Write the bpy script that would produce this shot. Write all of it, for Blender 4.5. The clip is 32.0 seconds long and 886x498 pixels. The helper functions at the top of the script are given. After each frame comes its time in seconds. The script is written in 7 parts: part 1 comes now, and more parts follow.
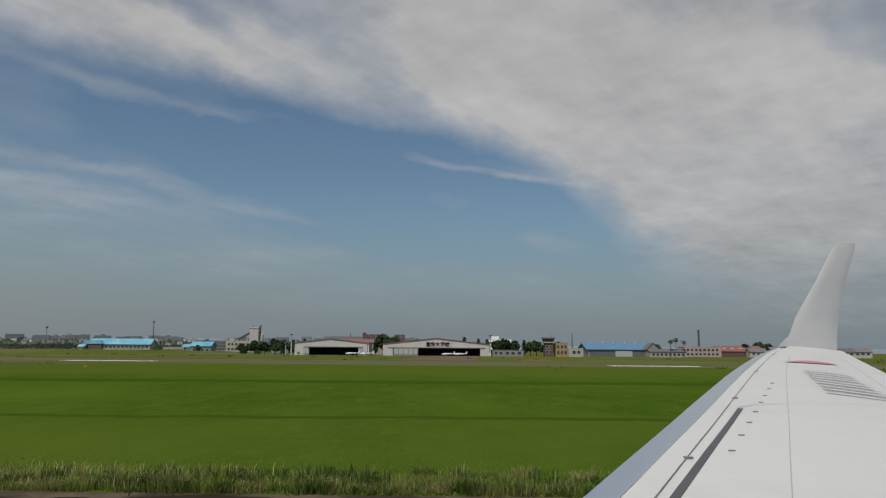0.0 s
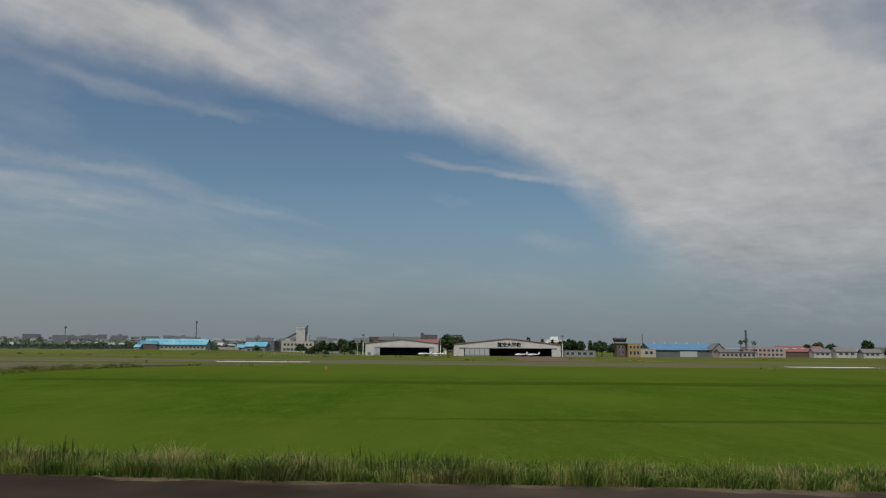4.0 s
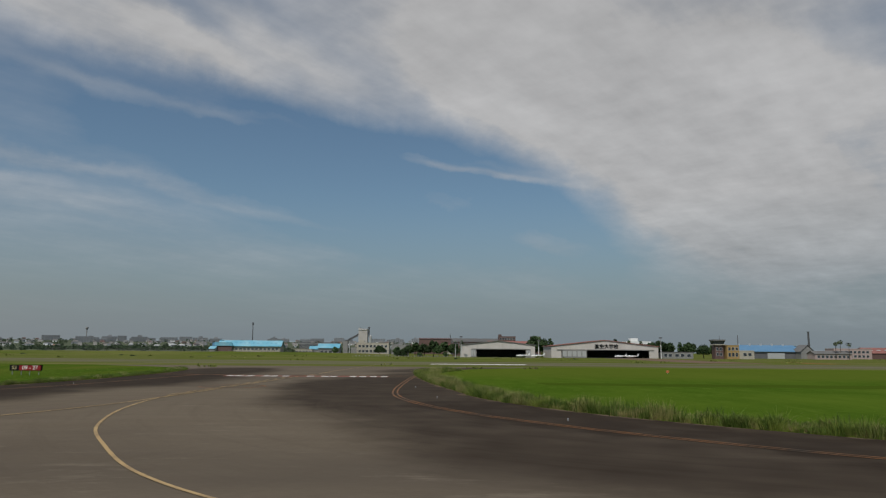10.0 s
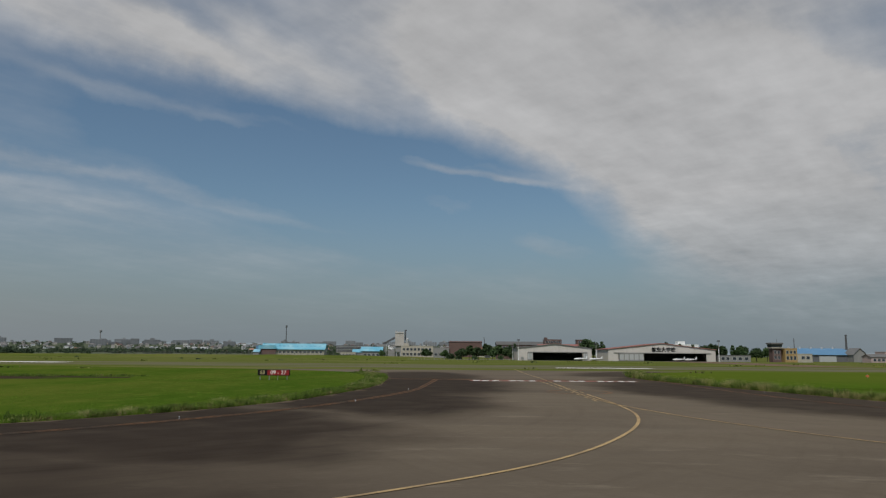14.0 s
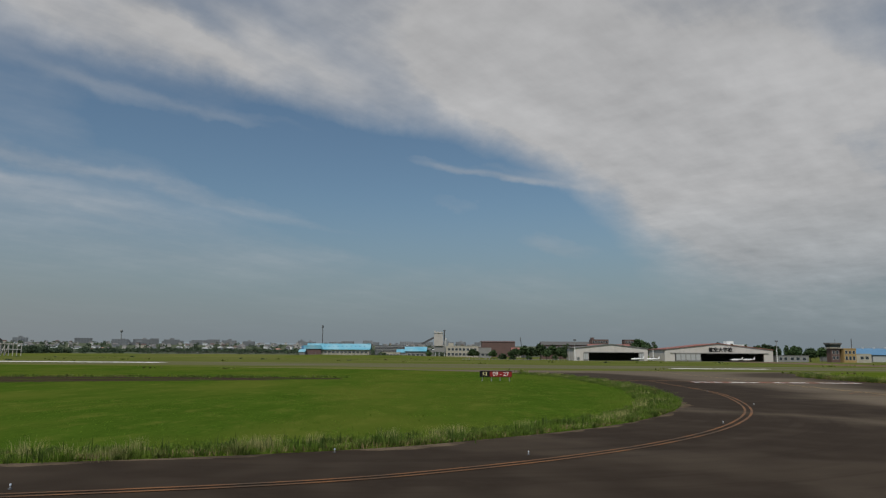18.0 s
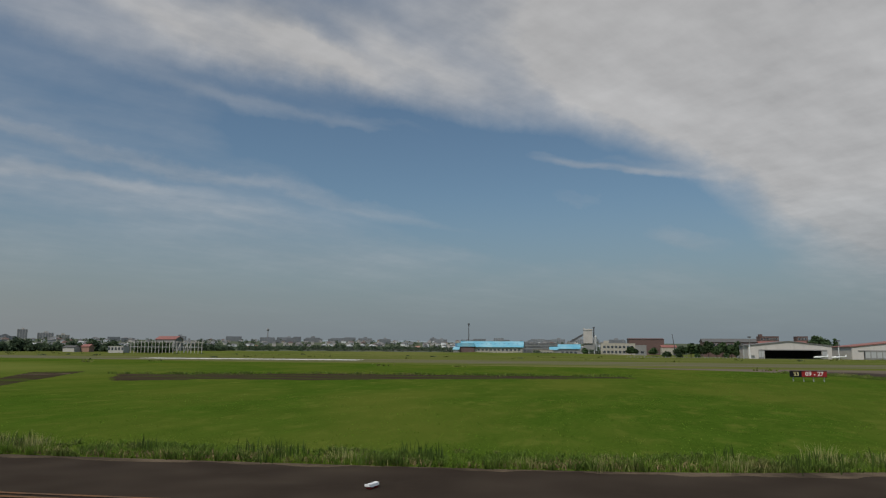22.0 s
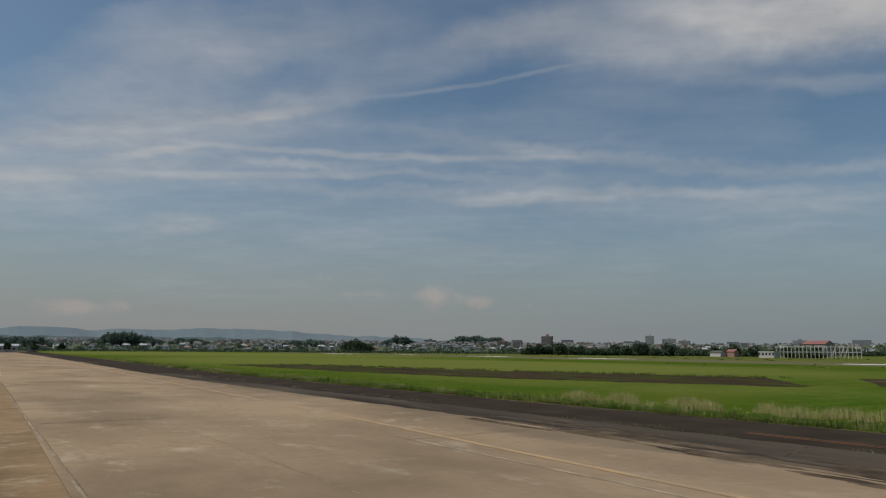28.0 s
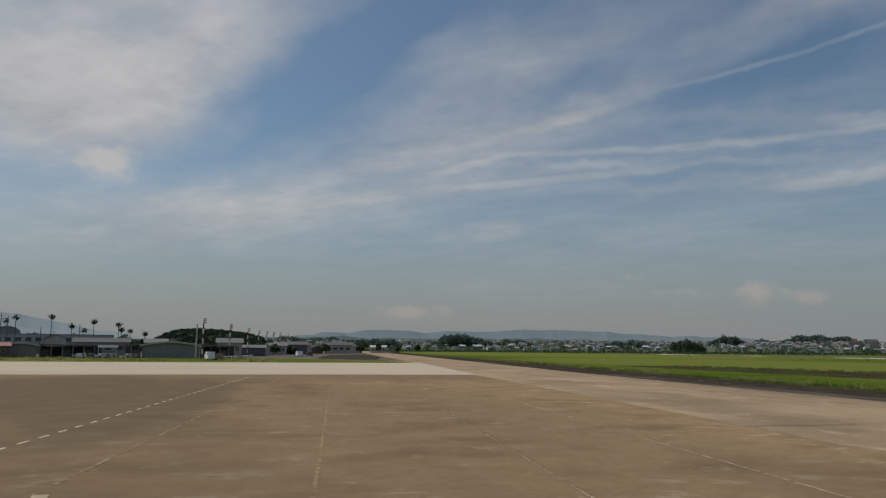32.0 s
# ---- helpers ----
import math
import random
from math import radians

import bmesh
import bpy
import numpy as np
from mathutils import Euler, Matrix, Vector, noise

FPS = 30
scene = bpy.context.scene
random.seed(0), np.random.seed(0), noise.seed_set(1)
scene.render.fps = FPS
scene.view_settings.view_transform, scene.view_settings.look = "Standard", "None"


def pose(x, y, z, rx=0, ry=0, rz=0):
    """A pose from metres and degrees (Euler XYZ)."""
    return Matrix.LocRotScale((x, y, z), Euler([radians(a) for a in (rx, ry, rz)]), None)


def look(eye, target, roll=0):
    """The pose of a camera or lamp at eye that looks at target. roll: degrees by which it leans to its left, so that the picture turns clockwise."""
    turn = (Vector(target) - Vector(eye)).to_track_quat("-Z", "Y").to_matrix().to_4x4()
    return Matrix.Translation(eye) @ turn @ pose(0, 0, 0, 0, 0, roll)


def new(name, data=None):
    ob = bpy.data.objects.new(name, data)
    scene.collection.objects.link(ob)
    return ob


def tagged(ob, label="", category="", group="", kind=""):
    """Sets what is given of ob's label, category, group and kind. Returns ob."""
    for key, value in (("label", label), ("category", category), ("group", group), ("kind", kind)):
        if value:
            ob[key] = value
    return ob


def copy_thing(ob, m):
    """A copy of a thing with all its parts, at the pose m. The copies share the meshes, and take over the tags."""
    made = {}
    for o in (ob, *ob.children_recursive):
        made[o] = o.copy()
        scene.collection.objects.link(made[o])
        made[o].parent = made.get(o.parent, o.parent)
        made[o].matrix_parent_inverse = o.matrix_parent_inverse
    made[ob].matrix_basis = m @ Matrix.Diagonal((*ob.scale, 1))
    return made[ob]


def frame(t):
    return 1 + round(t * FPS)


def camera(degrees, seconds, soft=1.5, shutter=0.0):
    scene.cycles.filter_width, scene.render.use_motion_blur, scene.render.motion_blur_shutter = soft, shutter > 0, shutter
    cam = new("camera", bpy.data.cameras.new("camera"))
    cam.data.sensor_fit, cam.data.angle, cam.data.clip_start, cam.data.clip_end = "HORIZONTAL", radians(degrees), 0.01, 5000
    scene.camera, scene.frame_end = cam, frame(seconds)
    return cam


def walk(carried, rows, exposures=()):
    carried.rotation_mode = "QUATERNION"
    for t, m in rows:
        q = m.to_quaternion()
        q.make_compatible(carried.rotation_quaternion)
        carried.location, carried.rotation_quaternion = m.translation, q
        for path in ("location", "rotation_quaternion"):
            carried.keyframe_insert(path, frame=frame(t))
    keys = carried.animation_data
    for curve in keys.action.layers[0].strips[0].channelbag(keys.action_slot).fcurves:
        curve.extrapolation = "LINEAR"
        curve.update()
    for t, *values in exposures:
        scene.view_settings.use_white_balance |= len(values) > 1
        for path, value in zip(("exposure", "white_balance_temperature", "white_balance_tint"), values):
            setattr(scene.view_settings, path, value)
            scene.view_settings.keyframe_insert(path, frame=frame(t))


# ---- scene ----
# ---- the camera and its walk: seconds, x, y, turn, tilt ----
cam = camera(63.3, 32.0, soft=1.25)
EYE, LEAN = 3.8, 0.41
PATH = [
    (0.0, 0.00, 0.00, -0.05, 7.99), (0.5, -5.57, 0.14, 0.05, 8.03), (1.0, -11.16, 0.28, 0.10, 8.02), (1.5, -16.73, 0.41, 0.15, 7.95),
    (2.0, -22.28, 0.54, 0.17, 7.88), (2.5, -27.85, 0.67, 0.21, 7.92), (3.0, -33.44, 0.81, 0.13, 7.98), (3.5, -39.02, 0.94, 0.06, 7.98),
    (5.5, -61.23, 1.49, -0.04, 8.00), (6.0, -66.48, 1.63, -0.10, 7.96), (6.5, -71.62, 1.78, -0.16, 7.89), (7.0, -76.72, 1.93, -0.19, 7.90),
    (7.5, -81.86, 2.07, -0.17, 7.94), (8.0, -87.08, 2.21, -0.13, 7.94), (8.5, -92.25, 2.35, -0.15, 7.94), (9.0, -97.32, 2.50, -0.12, 7.97),
    (9.5, -102.32, 2.65, -0.14, 8.04), (10.0, -107.25, 2.79, -0.13, 8.07), (10.5, -112.04, 2.92, -0.17, 8.07), (11.0, -116.69, 3.06, -0.19, 8.14),
    (11.5, -121.23, 3.21, -0.22, 8.10), (12.0, -125.66, 3.36, -0.24, 8.12), (12.5, -130.04, 3.51, -0.23, 8.24), (13.0, -134.36, 3.66, -0.21, 8.27),
    (13.5, -138.64, 3.81, -0.19, 8.29), (14.0, -142.86, 3.94, -0.12, 8.29), (14.5, -146.97, 4.07, 0.01, 8.33), (16.5, -162.56, 4.43, 0.41, 8.33),
    (17.0, -166.14, 4.48, 0.45, 8.32), (17.5, -169.60, 4.53, 0.50, 8.14), (18.0, -173.07, 4.58, 0.48, 8.27), (18.5, -176.48, 4.63, 0.55, 8.24),
    (19.0, -179.74, 4.67, 0.93, 8.19), (19.5, -182.89, 4.68, 1.58, 8.17), (20.0, -185.91, 4.65, 2.57, 8.05), (20.5, -188.78, 4.56, 3.90, 8.09),
    (21.0, -191.53, 4.40, 5.55, 8.05), (21.5, -194.22, 4.15, 7.99, 8.00), (22.0, -196.88, 3.81, 10.21, 8.00), (22.5, -199.49, 3.37, 12.47, 7.97),
    (23.0, -201.99, 2.84, 15.51, 7.98), (23.5, -204.43, 2.16, 18.97, 7.99), (24.0, -206.81, 1.33, 22.67, 7.87), (24.5, -209.12, 0.33, 26.65, 7.91),
    (25.0, -211.58, -0.91, 30.73, 7.89), (25.5, -213.97, -2.33, 34.94, 7.86), (27.5, -221.64, -8.98, 51.55, 7.79), (28.0, -223.25, -11.00, 55.60, 8.04),
    (28.5, -224.66, -13.06, 59.53, 8.14), (29.0, -225.96, -15.24, 63.27, 8.01), (29.5, -227.13, -17.52, 66.81, 8.07), (30.0, -228.15, -19.88, 70.06, 8.05),
    (30.5, -229.01, -22.18, 72.97, 7.90), (31.0, -229.74, -24.48, 75.36, 8.00), (31.5, -230.37, -26.74, 77.44, 8.07), (32.0, -230.91, -28.98, 79.86, 7.92),
]
walk(cam, [(t, pose(x, y, EYE, 90 + tilt, 0, turn) @ pose(0, 0, 0, 0, 0, LEAN)) for t, x, y, turn, tilt in PATH],
     exposures=[(0.0, 0.0), (32.0, 0.0)])

# ---- sky and sun ----
SUN_ELEVATION, SUN_FROM = 56.0, (-0.42, -0.9)   # degrees; the way to the sun seen from above
world = bpy.data.worlds.new("sky")
scene.world = world
world.use_nodes = True
wn, wl = world.node_tree.nodes, world.node_tree.links
wn.clear()


def wnode(kind, **values):
    n = wn.new(kind)
    for k, v in values.items():
        n.inputs[k if not k.startswith("i") or not k[1:].isdigit() else int(k[1:])].default_value = v
    return n


def wmath(op, a, b=0.0, clamp=False):
    n = wn.new("ShaderNodeMath")
    n.operation, n.use_clamp = op, clamp
    for k, v in enumerate((a, b)):
        if isinstance(v, (int, float)):
            n.inputs[k].default_value = v
        else:
            wl.new(v, n.inputs[k])
    return n.outputs[0]


sky = wn.new("ShaderNodeTexSky")
sky.sky_type, sky.sun_disc = "NISHITA", False
sky.sun_elevation = radians(SUN_ELEVATION)
sky.sun_rotation = math.atan2(SUN_FROM[0], SUN_FROM[1])
sky.air_density, sky.dust_density, sky.ozone_density, sky.altitude = 1.0, 1.6, 1.6, 0
SKY_STRENGTH = 0.08
direction = wn.new("ShaderNodeTexCoord").outputs["Generated"]
split = wn.new("ShaderNodeSeparateXYZ")
wl.new(direction, split.inputs[0])
dx, dy, dz = split.outputs
bearing = wmath("MULTIPLY", wmath("ARCTAN2", dx, dy), 57.29578)      # degrees, clockwise from +y
height = wmath("MULTIPLY", wmath("ARCSINE", dz), 57.29578)           # degrees over the horizon


def wvector(x, y, z=0.0):
    n = wn.new("ShaderNodeCombineXYZ")
    for k, v in enumerate((x, y, z)):
        if isinstance(v, float):
            n.inputs[k].default_value = v
        else:
            wl.new(v, n.inputs[k])
    return n.outputs[0]


def wnoise(vec, s, detail, rough=0.6, lac=2.0):
    n = wnode("ShaderNodeTexNoise", Scale=s, Detail=detail, Roughness=rough, Lacunarity=lac)
    wl.new(vec, n.inputs["Vector"])
    return n.outputs["Fac"]


def wrange(v, lo, hi, a=0.0, b=1.0, smooth=False):
    n = wn.new("ShaderNodeMapRange")
    n.interpolation_type = "SMOOTHSTEP" if smooth else "LINEAR"
    for k, x in zip(("From Min", "From Max", "To Min", "To Max"), (lo, hi, a, b)):
        n.inputs[k].default_value = x
    wl.new(v, n.inputs["Value"])
    return n.outputs[0]


# the cloud sheet seen in perspective; its bands run across bearing -50
lift = wmath("ADD", wmath("MAXIMUM", dz, 0.0), 0.12)
px, py = wmath("DIVIDE", dx, lift), wmath("DIVIDE", dy, lift)
C50, S50 = math.cos(radians(50)), math.sin(radians(50))
along = wmath("ADD", wmath("MULTIPLY", px, C50), wmath("MULTIPLY", py, S50))
across = wmath("ADD", wmath("MULTIPLY", px, -S50), wmath("MULTIPLY", py, C50))
streaks = wnoise(wvector(wmath("MULTIPLY", along, 0.45), wmath("MULTIPLY", across, 1.3)), 1.2, 7.0, 0.56)
fibres = wnoise(wvector(wmath("MULTIPLY", along, 1.2), wmath("MULTIPLY", across, 3.0), 3.0), 2.2, 6.0, 0.58)
lumps = wnoise(wvector(px, py, 7.0), 1.5, 7.0, 0.54)
ripple = wnoise(wvector(wmath("MULTIPLY", along, 2.2), wmath("MULTIPLY", across, 1.3), 11.0), 6.0, 4.0, 0.55)

warp_a = wmath("MULTIPLY", wmath("SUBTRACT", wnoise(wvector(bearing, height), 0.16, 6.0, 0.6), 0.5), 3.6)
warp_b = wmath("MULTIPLY", wmath("SUBTRACT", wnoise(wvector(bearing, height, 5.0), 0.2, 6.0, 0.6), 0.5), 2.6)
place = wvector(wmath("ADD", bearing, warp_a), wmath("ADD", height, warp_b))
cover = wmath("ADD", 0.0, 0.0)


heap_cover = wmath("ADD", 0.0, 0.0)


def heap(u, v, a, b, weight=1.0):
    """A small heap cloud low in the sky."""
    global heap_cover
    m = wn.new("ShaderNodeMapping")
    m.vector_type = "TEXTURE"
    m.inputs["Location"].default_value, m.inputs["Scale"].default_value = (u, v, 0), (a, b, 1)
    wl.new(wvector(bearing, height), m.inputs["Vector"])
    g = wn.new("ShaderNodeTexGradient")
    g.gradient_type = "SPHERICAL"
    wl.new(m.outputs[0], g.inputs[0])
    heap_cover = wmath("ADD", heap_cover, wrange(g.outputs["Fac"], 0.0, 1.0, 0.0, weight))


def puff(u, v, a, b, turn, weight):
    """A soft oval of cloud (or of clear sky) at a bearing and height, with half axes a and b, in degrees."""
    global cover
    m = wn.new("ShaderNodeMapping")
    m.vector_type = "TEXTURE"
    m.inputs["Location"].default_value, m.inputs["Rotation"].default_value, m.inputs["Scale"].default_value = (u, v, 0), (0, 0, radians(turn)), (a, b, 1)
    wl.new(place, m.inputs["Vector"])
    g = wn.new("ShaderNodeTexGradient")
    g.gradient_type = "SPHERICAL"
    wl.new(m.outputs[0], g.inputs[0])
    s = wrange(g.outputs["Fac"], 0.0, 0.75, 0.0, weight, True)
    cover = wmath("ADD", cover, s)


def contrail(u, v, a, b, turn, weight):
    """A thin straight streak at a bearing and height, scarcely bent."""
    global cover
    m = wn.new("ShaderNodeMapping")
    m.vector_type = "TEXTURE"
    m.inputs["Location"].default_value, m.inputs["Rotation"].default_value, m.inputs["Scale"].default_value = (u, v, 0), (0, 0, radians(turn)), (a, b, 1)
    wl.new(wvector(wmath("ADD", bearing, wmath("MULTIPLY", warp_a, 0.3)), wmath("ADD", height, wmath("MULTIPLY", warp_b, 0.3))), m.inputs["Vector"])
    g = wn.new("ShaderNodeTexGradient")
    g.gradient_type = "SPHERICAL"
    wl.new(m.outputs[0], g.inputs[0])
    cover = wmath("ADD", cover, wrange(g.outputs["Fac"], 0.0, 0.8, 0.0, weight, True))


puff(23.1, 23.0, 37.7, 20.07, -20, 0.88)
puff(-1.2, 24.2, 25.5, 7.91, -14, 0.62)
puff(-16.4, 22.7, 20.1, 3.65, -20, 0.55)
puff(10.0, 18.5, 20.1, 5.47, -24, 0.55)
puff(23.7, 12.1, 18.2, 12.77, -35, 0.50)
puff(29.6, 5.6, 18.2, 7.30, -20, 0.38)
puff(-27.9, 24.0, 15.8, 3.65, -12, 0.10)
contrail(4.0, 14.0, 9.0, 0.45, -9, 0.34)
puff(3.5, 14.4, 11.6, 0.7, -9, 0.16)
puff(-1.8, 14.8, 4.3, 0.85, -12, 0.22)
puff(0.1, 12.0, 4.0, 1.1, -14, 0.30)
puff(8.7, 8.4, 5.0, 1.5, -12, 0.36)
puff(6.8, 23.3, 4.0, 2.6, -20, -0.35)
puff(27.5, 17.0, 9.0, 4.5, -30, -0.30)
puff(33.0, 21.5, 8.0, 4.0, -20, -0.25)
puff(17.5, 21.0, 6.0, 2.2, -25, -0.15)
puff(-20.0, 24.6, 4.5, 1.6, -20, -0.25)
puff(-26.7, 12.9, 20.1, 0.8, -7, 0.09)
contrail(-13.0, 10.2, 14.0, 0.5, -9.5, 0.08)
puff(-13.6, 10.6, 18.2, 0.85, -10, 0.10)
puff(-23.6, 18.3, 20.1, 0.97, -10, 0.13)
puff(-13.9, 17.3, 10.9, 0.97, -8, 0.16)
puff(-24.9, 8.8, 25.5, 3.65, -8, 0.06)
puff(16.5, 11.0, 5.0, 2.6, -35, 0.12)
contrail(-24.0, 18.6, 13.0, 0.5, -8, 0.05)
puff(-27.0, 10.6, 16.0, 1.2, -9, 0.1)
puff(-3.9, 12.9, 20.1, 7.91, -10, -0.30)
puff(-16.4, 14.9, 15.8, 3.65, -12, -0.24)
puff(10.3, 9.8, 10.3, 4.26, -30, -0.25)
puff(-7.3, 5.2, 42.6, 4.26, -3, 0.10)
puff(-28.9, 24.2, 20.1, 3.04, -14, 0.32)
puff(-41.6, 14.8, 25.5, 0.9, -8, 0.17)
puff(-38.7, 11.4, 25.5, 2.43, -8, 0.10)
puff(-75.9, 16.9, 20.1, 2.74, 8, 0.18)
contrail(-60.0, 15.3, 22.0, 0.42, -0.5, 0.26)
contrail(-71.5, 13.25, 18.0, 0.45, 3.8, 0.24)
puff(-50.3, 12.3, 30.4, 0.85, -1, 0.20)
contrail(-70.2, 17.9, 8.0, 0.6, 10, 0.24)
contrail(-53.5, 20.9, 12.0, 0.3, 8, 0.22)
contrail(-78.0, 14.5, 5.5, 0.5, 14, 0.26)
contrail(-88.0, 11.6, 9.0, 0.5, 6, 0.14)
puff(-34.6, 23.4, 25.5, 3.65, -3, 0.36)
puff(-72.5, 23.7, 20.1, 3.65, 6, 0.22)
puff(-62.9, 4.3, 7.9, 0.85, -3, 0.25)
puff(-75.7, 9.5, 3.0, 1.22, 0, 0.20)
puff(-73.2, 4.6, 15.8, 1.46, -2, 0.18)
puff(-106.9, 22.0, 25.5, 9.73, 8, 0.66)
puff(-66.0, 20.5, 16.0, 6.0, 8, 0.10)
puff(-110.5, 16.0, 15.8, 6.69, 10, 0.50)
puff(-74.6, 17.1, 18.2, 1.46, 14, 0.16)
puff(-78.3, 19.1, 12.2, 4.26, 20, 0.20)
puff(-60.1, 15.0, 29.2, 0.61, 5, 0.08)
puff(-62.0, 14.1, 26.0, 0.5, -2, 0.12)
puff(-90.1, 12.0, 25.5, 3.65, 10, 0.30)
puff(-102.9, 8.8, 25.5, 4.26, 4, 0.30)
puff(-90.4, 21.3, 15.8, 4.26, 30, -0.40)
puff(-59.0, 20.5, 20.1, 4.26, 8, -0.12)
puff(-56.0, 22.9, 20.1, 2.43, 16, 0.25)
puff(-96.0, 17.0, 4.3, 1.58, 40, 0.14)
puff(-59.5, 13.0, 48.6, 10.34, 0, 0.12)
puff(-70.1, 9.7, 42.6, 7.30, 0, 0.08)
heap(-56.2, 4.2, 2.4, 1.5, 1.25)
heap(-52.8, 3.9, 2.69, 1.17, 0.85)
heap(-48.7, 3.6, 2.11, 0.82, 0.60)
heap(-61.1, 4.3, 5.27, 0.70, 0.60)
heap(-82.6, 2.9, 4.6, 1.0, 0.80)
heap(-79.6, 3.1, 1.41, 0.82, 0.60)
heap(-75.7, 9.6, 1.99, 0.94, 0.50)
heap(-65.2, 5.5, 3.51, 0.70, 0.45)
heap(-105.3, 13.1, 3.63, 2.11, 1.15)
heap(-105.9, 13.7, 2.11, 1.29, 0.60)
heap(-82.7, 3.0, 1.76, 0.82, 0.60)
heap(-87.1, 2.5, 3.51, 0.53, 0.40)
heap(-95.8, 12.5, 2.93, 0.94, 0.40)

texture = wmath("ADD", wmath("MULTIPLY", wmath("SUBTRACT", streaks, 0.5), 0.85), wmath("ADD", wmath("MULTIPLY", wmath("SUBTRACT", fibres, 0.5), 0.5), wmath("ADD", wmath("MULTIPLY", wmath("SUBTRACT", lumps, 0.5), 0.9), wmath("MULTIPLY", wmath("SUBTRACT", ripple, 0.5), 0.12))))
strength = wmath("ADD", 0.34, wmath("MULTIPLY", wmath("MINIMUM", wmath("MAXIMUM", cover, 0.0), 1.0), 0.75))
density = wrange(wmath("ADD", wmath("ADD", cover, 0.05), wmath("MULTIPLY", texture, strength)), 0.0, 0.95, 0.0, 0.93)
shade = wrange(wmath("ADD", wmath("MULTIPLY", lumps, 0.8), wmath("ADD", wmath("MULTIPLY", fibres, 0.5), wmath("MULTIPLY", ripple, 0.25))), 0.55, 0.98, 0.86, 1.24)
tone = wn.new("ShaderNodeMix")
tone.data_type = "RGBA"
wl.new(wrange(height, 1.0, 12.0), tone.inputs["Factor"])
tone.inputs[6].default_value, tone.inputs[7].default_value = (2.6, 3.05, 3.4, 1), (5.25, 5.2, 5.18, 1)
grey = wn.new("ShaderNodeVectorMath")
grey.operation = "SCALE"
wl.new(tone.outputs[2], grey.inputs[0])
wl.new(shade, grey.inputs["Scale"])
tint = wn.new("ShaderNodeMix")
tint.data_type, tint.blend_type = "RGBA", "MULTIPLY"
tint.inputs["Factor"].default_value = 1.0
wl.new(sky.outputs[0], tint.inputs[6])
tint.inputs[7].default_value = (0.82, 0.92, 0.91, 1)
haze = wn.new("ShaderNodeMix")
haze.data_type = "RGBA"
wl.new(wrange(height, -1.0, 13.0, 0.94, 0.0, True), haze.inputs["Factor"])
wl.new(tint.outputs[2], haze.inputs[6])
low = wn.new("ShaderNodeMix")
low.data_type = "RGBA"
wl.new(wrange(bearing, -75.0, 0.0, 0.0, 1.0, True), low.inputs["Factor"])
low.inputs[6].default_value, low.inputs[7].default_value = (3.15, 3.24, 3.27, 1), (2.36, 2.85, 3.25, 1)
wl.new(low.outputs[2], haze.inputs[7])
veil = wn.new("ShaderNodeMix")
veil.data_type = "RGBA"
wl.new(wmath("MULTIPLY", density, wrange(height, 0.0, 7.0, 0.35, 1.0)), veil.inputs["Factor"])
wl.new(haze.outputs[2], veil.inputs[6])
wl.new(grey.outputs[0], veil.inputs[7])
heaps = wn.new("ShaderNodeMix")
heaps.data_type = "RGBA"
wl.new(wrange(wmath("ADD", heap_cover, wmath("MULTIPLY", wmath("SUBTRACT", wnoise(wvector(bearing, wmath("MULTIPLY", height, 1.3), 2.0), 0.55, 7.0, 0.6), 0.5), 1.5)), 0.25, 1.15, 0.0, 0.8, True), heaps.inputs["Factor"])
wl.new(veil.outputs[2], heaps.inputs[6])
warm = wn.new("ShaderNodeMix")
warm.data_type = "RGBA"
wl.new(wrange(height, 3.5, 11.0), warm.inputs["Factor"])
warm.inputs[6].default_value, warm.inputs[7].default_value = (4.3, 3.95, 3.75, 1), (6.2, 6.0, 5.8, 1)
wl.new(warm.outputs[2], heaps.inputs[7])
bg = wn.new("ShaderNodeBackground")
bg.inputs["Strength"].default_value = SKY_STRENGTH
wl.new(heaps.outputs[2], bg.inputs["Color"])
out = wn.new("ShaderNodeOutputWorld")
wl.new(bg.outputs[0], out.inputs["Surface"])
sun = new("sun", bpy.data.lights.new("sun", "SUN"))
sun.data.energy, sun.data.angle, sun.data.color = 2.8, radians(1.2), (1.0, 0.95, 0.87)
flat = math.hypot(*SUN_FROM)
to_sun = Vector((SUN_FROM[0] / flat, SUN_FROM[1] / flat, math.tan(radians(SUN_ELEVATION))))
sun.matrix_world = look(to_sun * 100, (0, 0, 0))

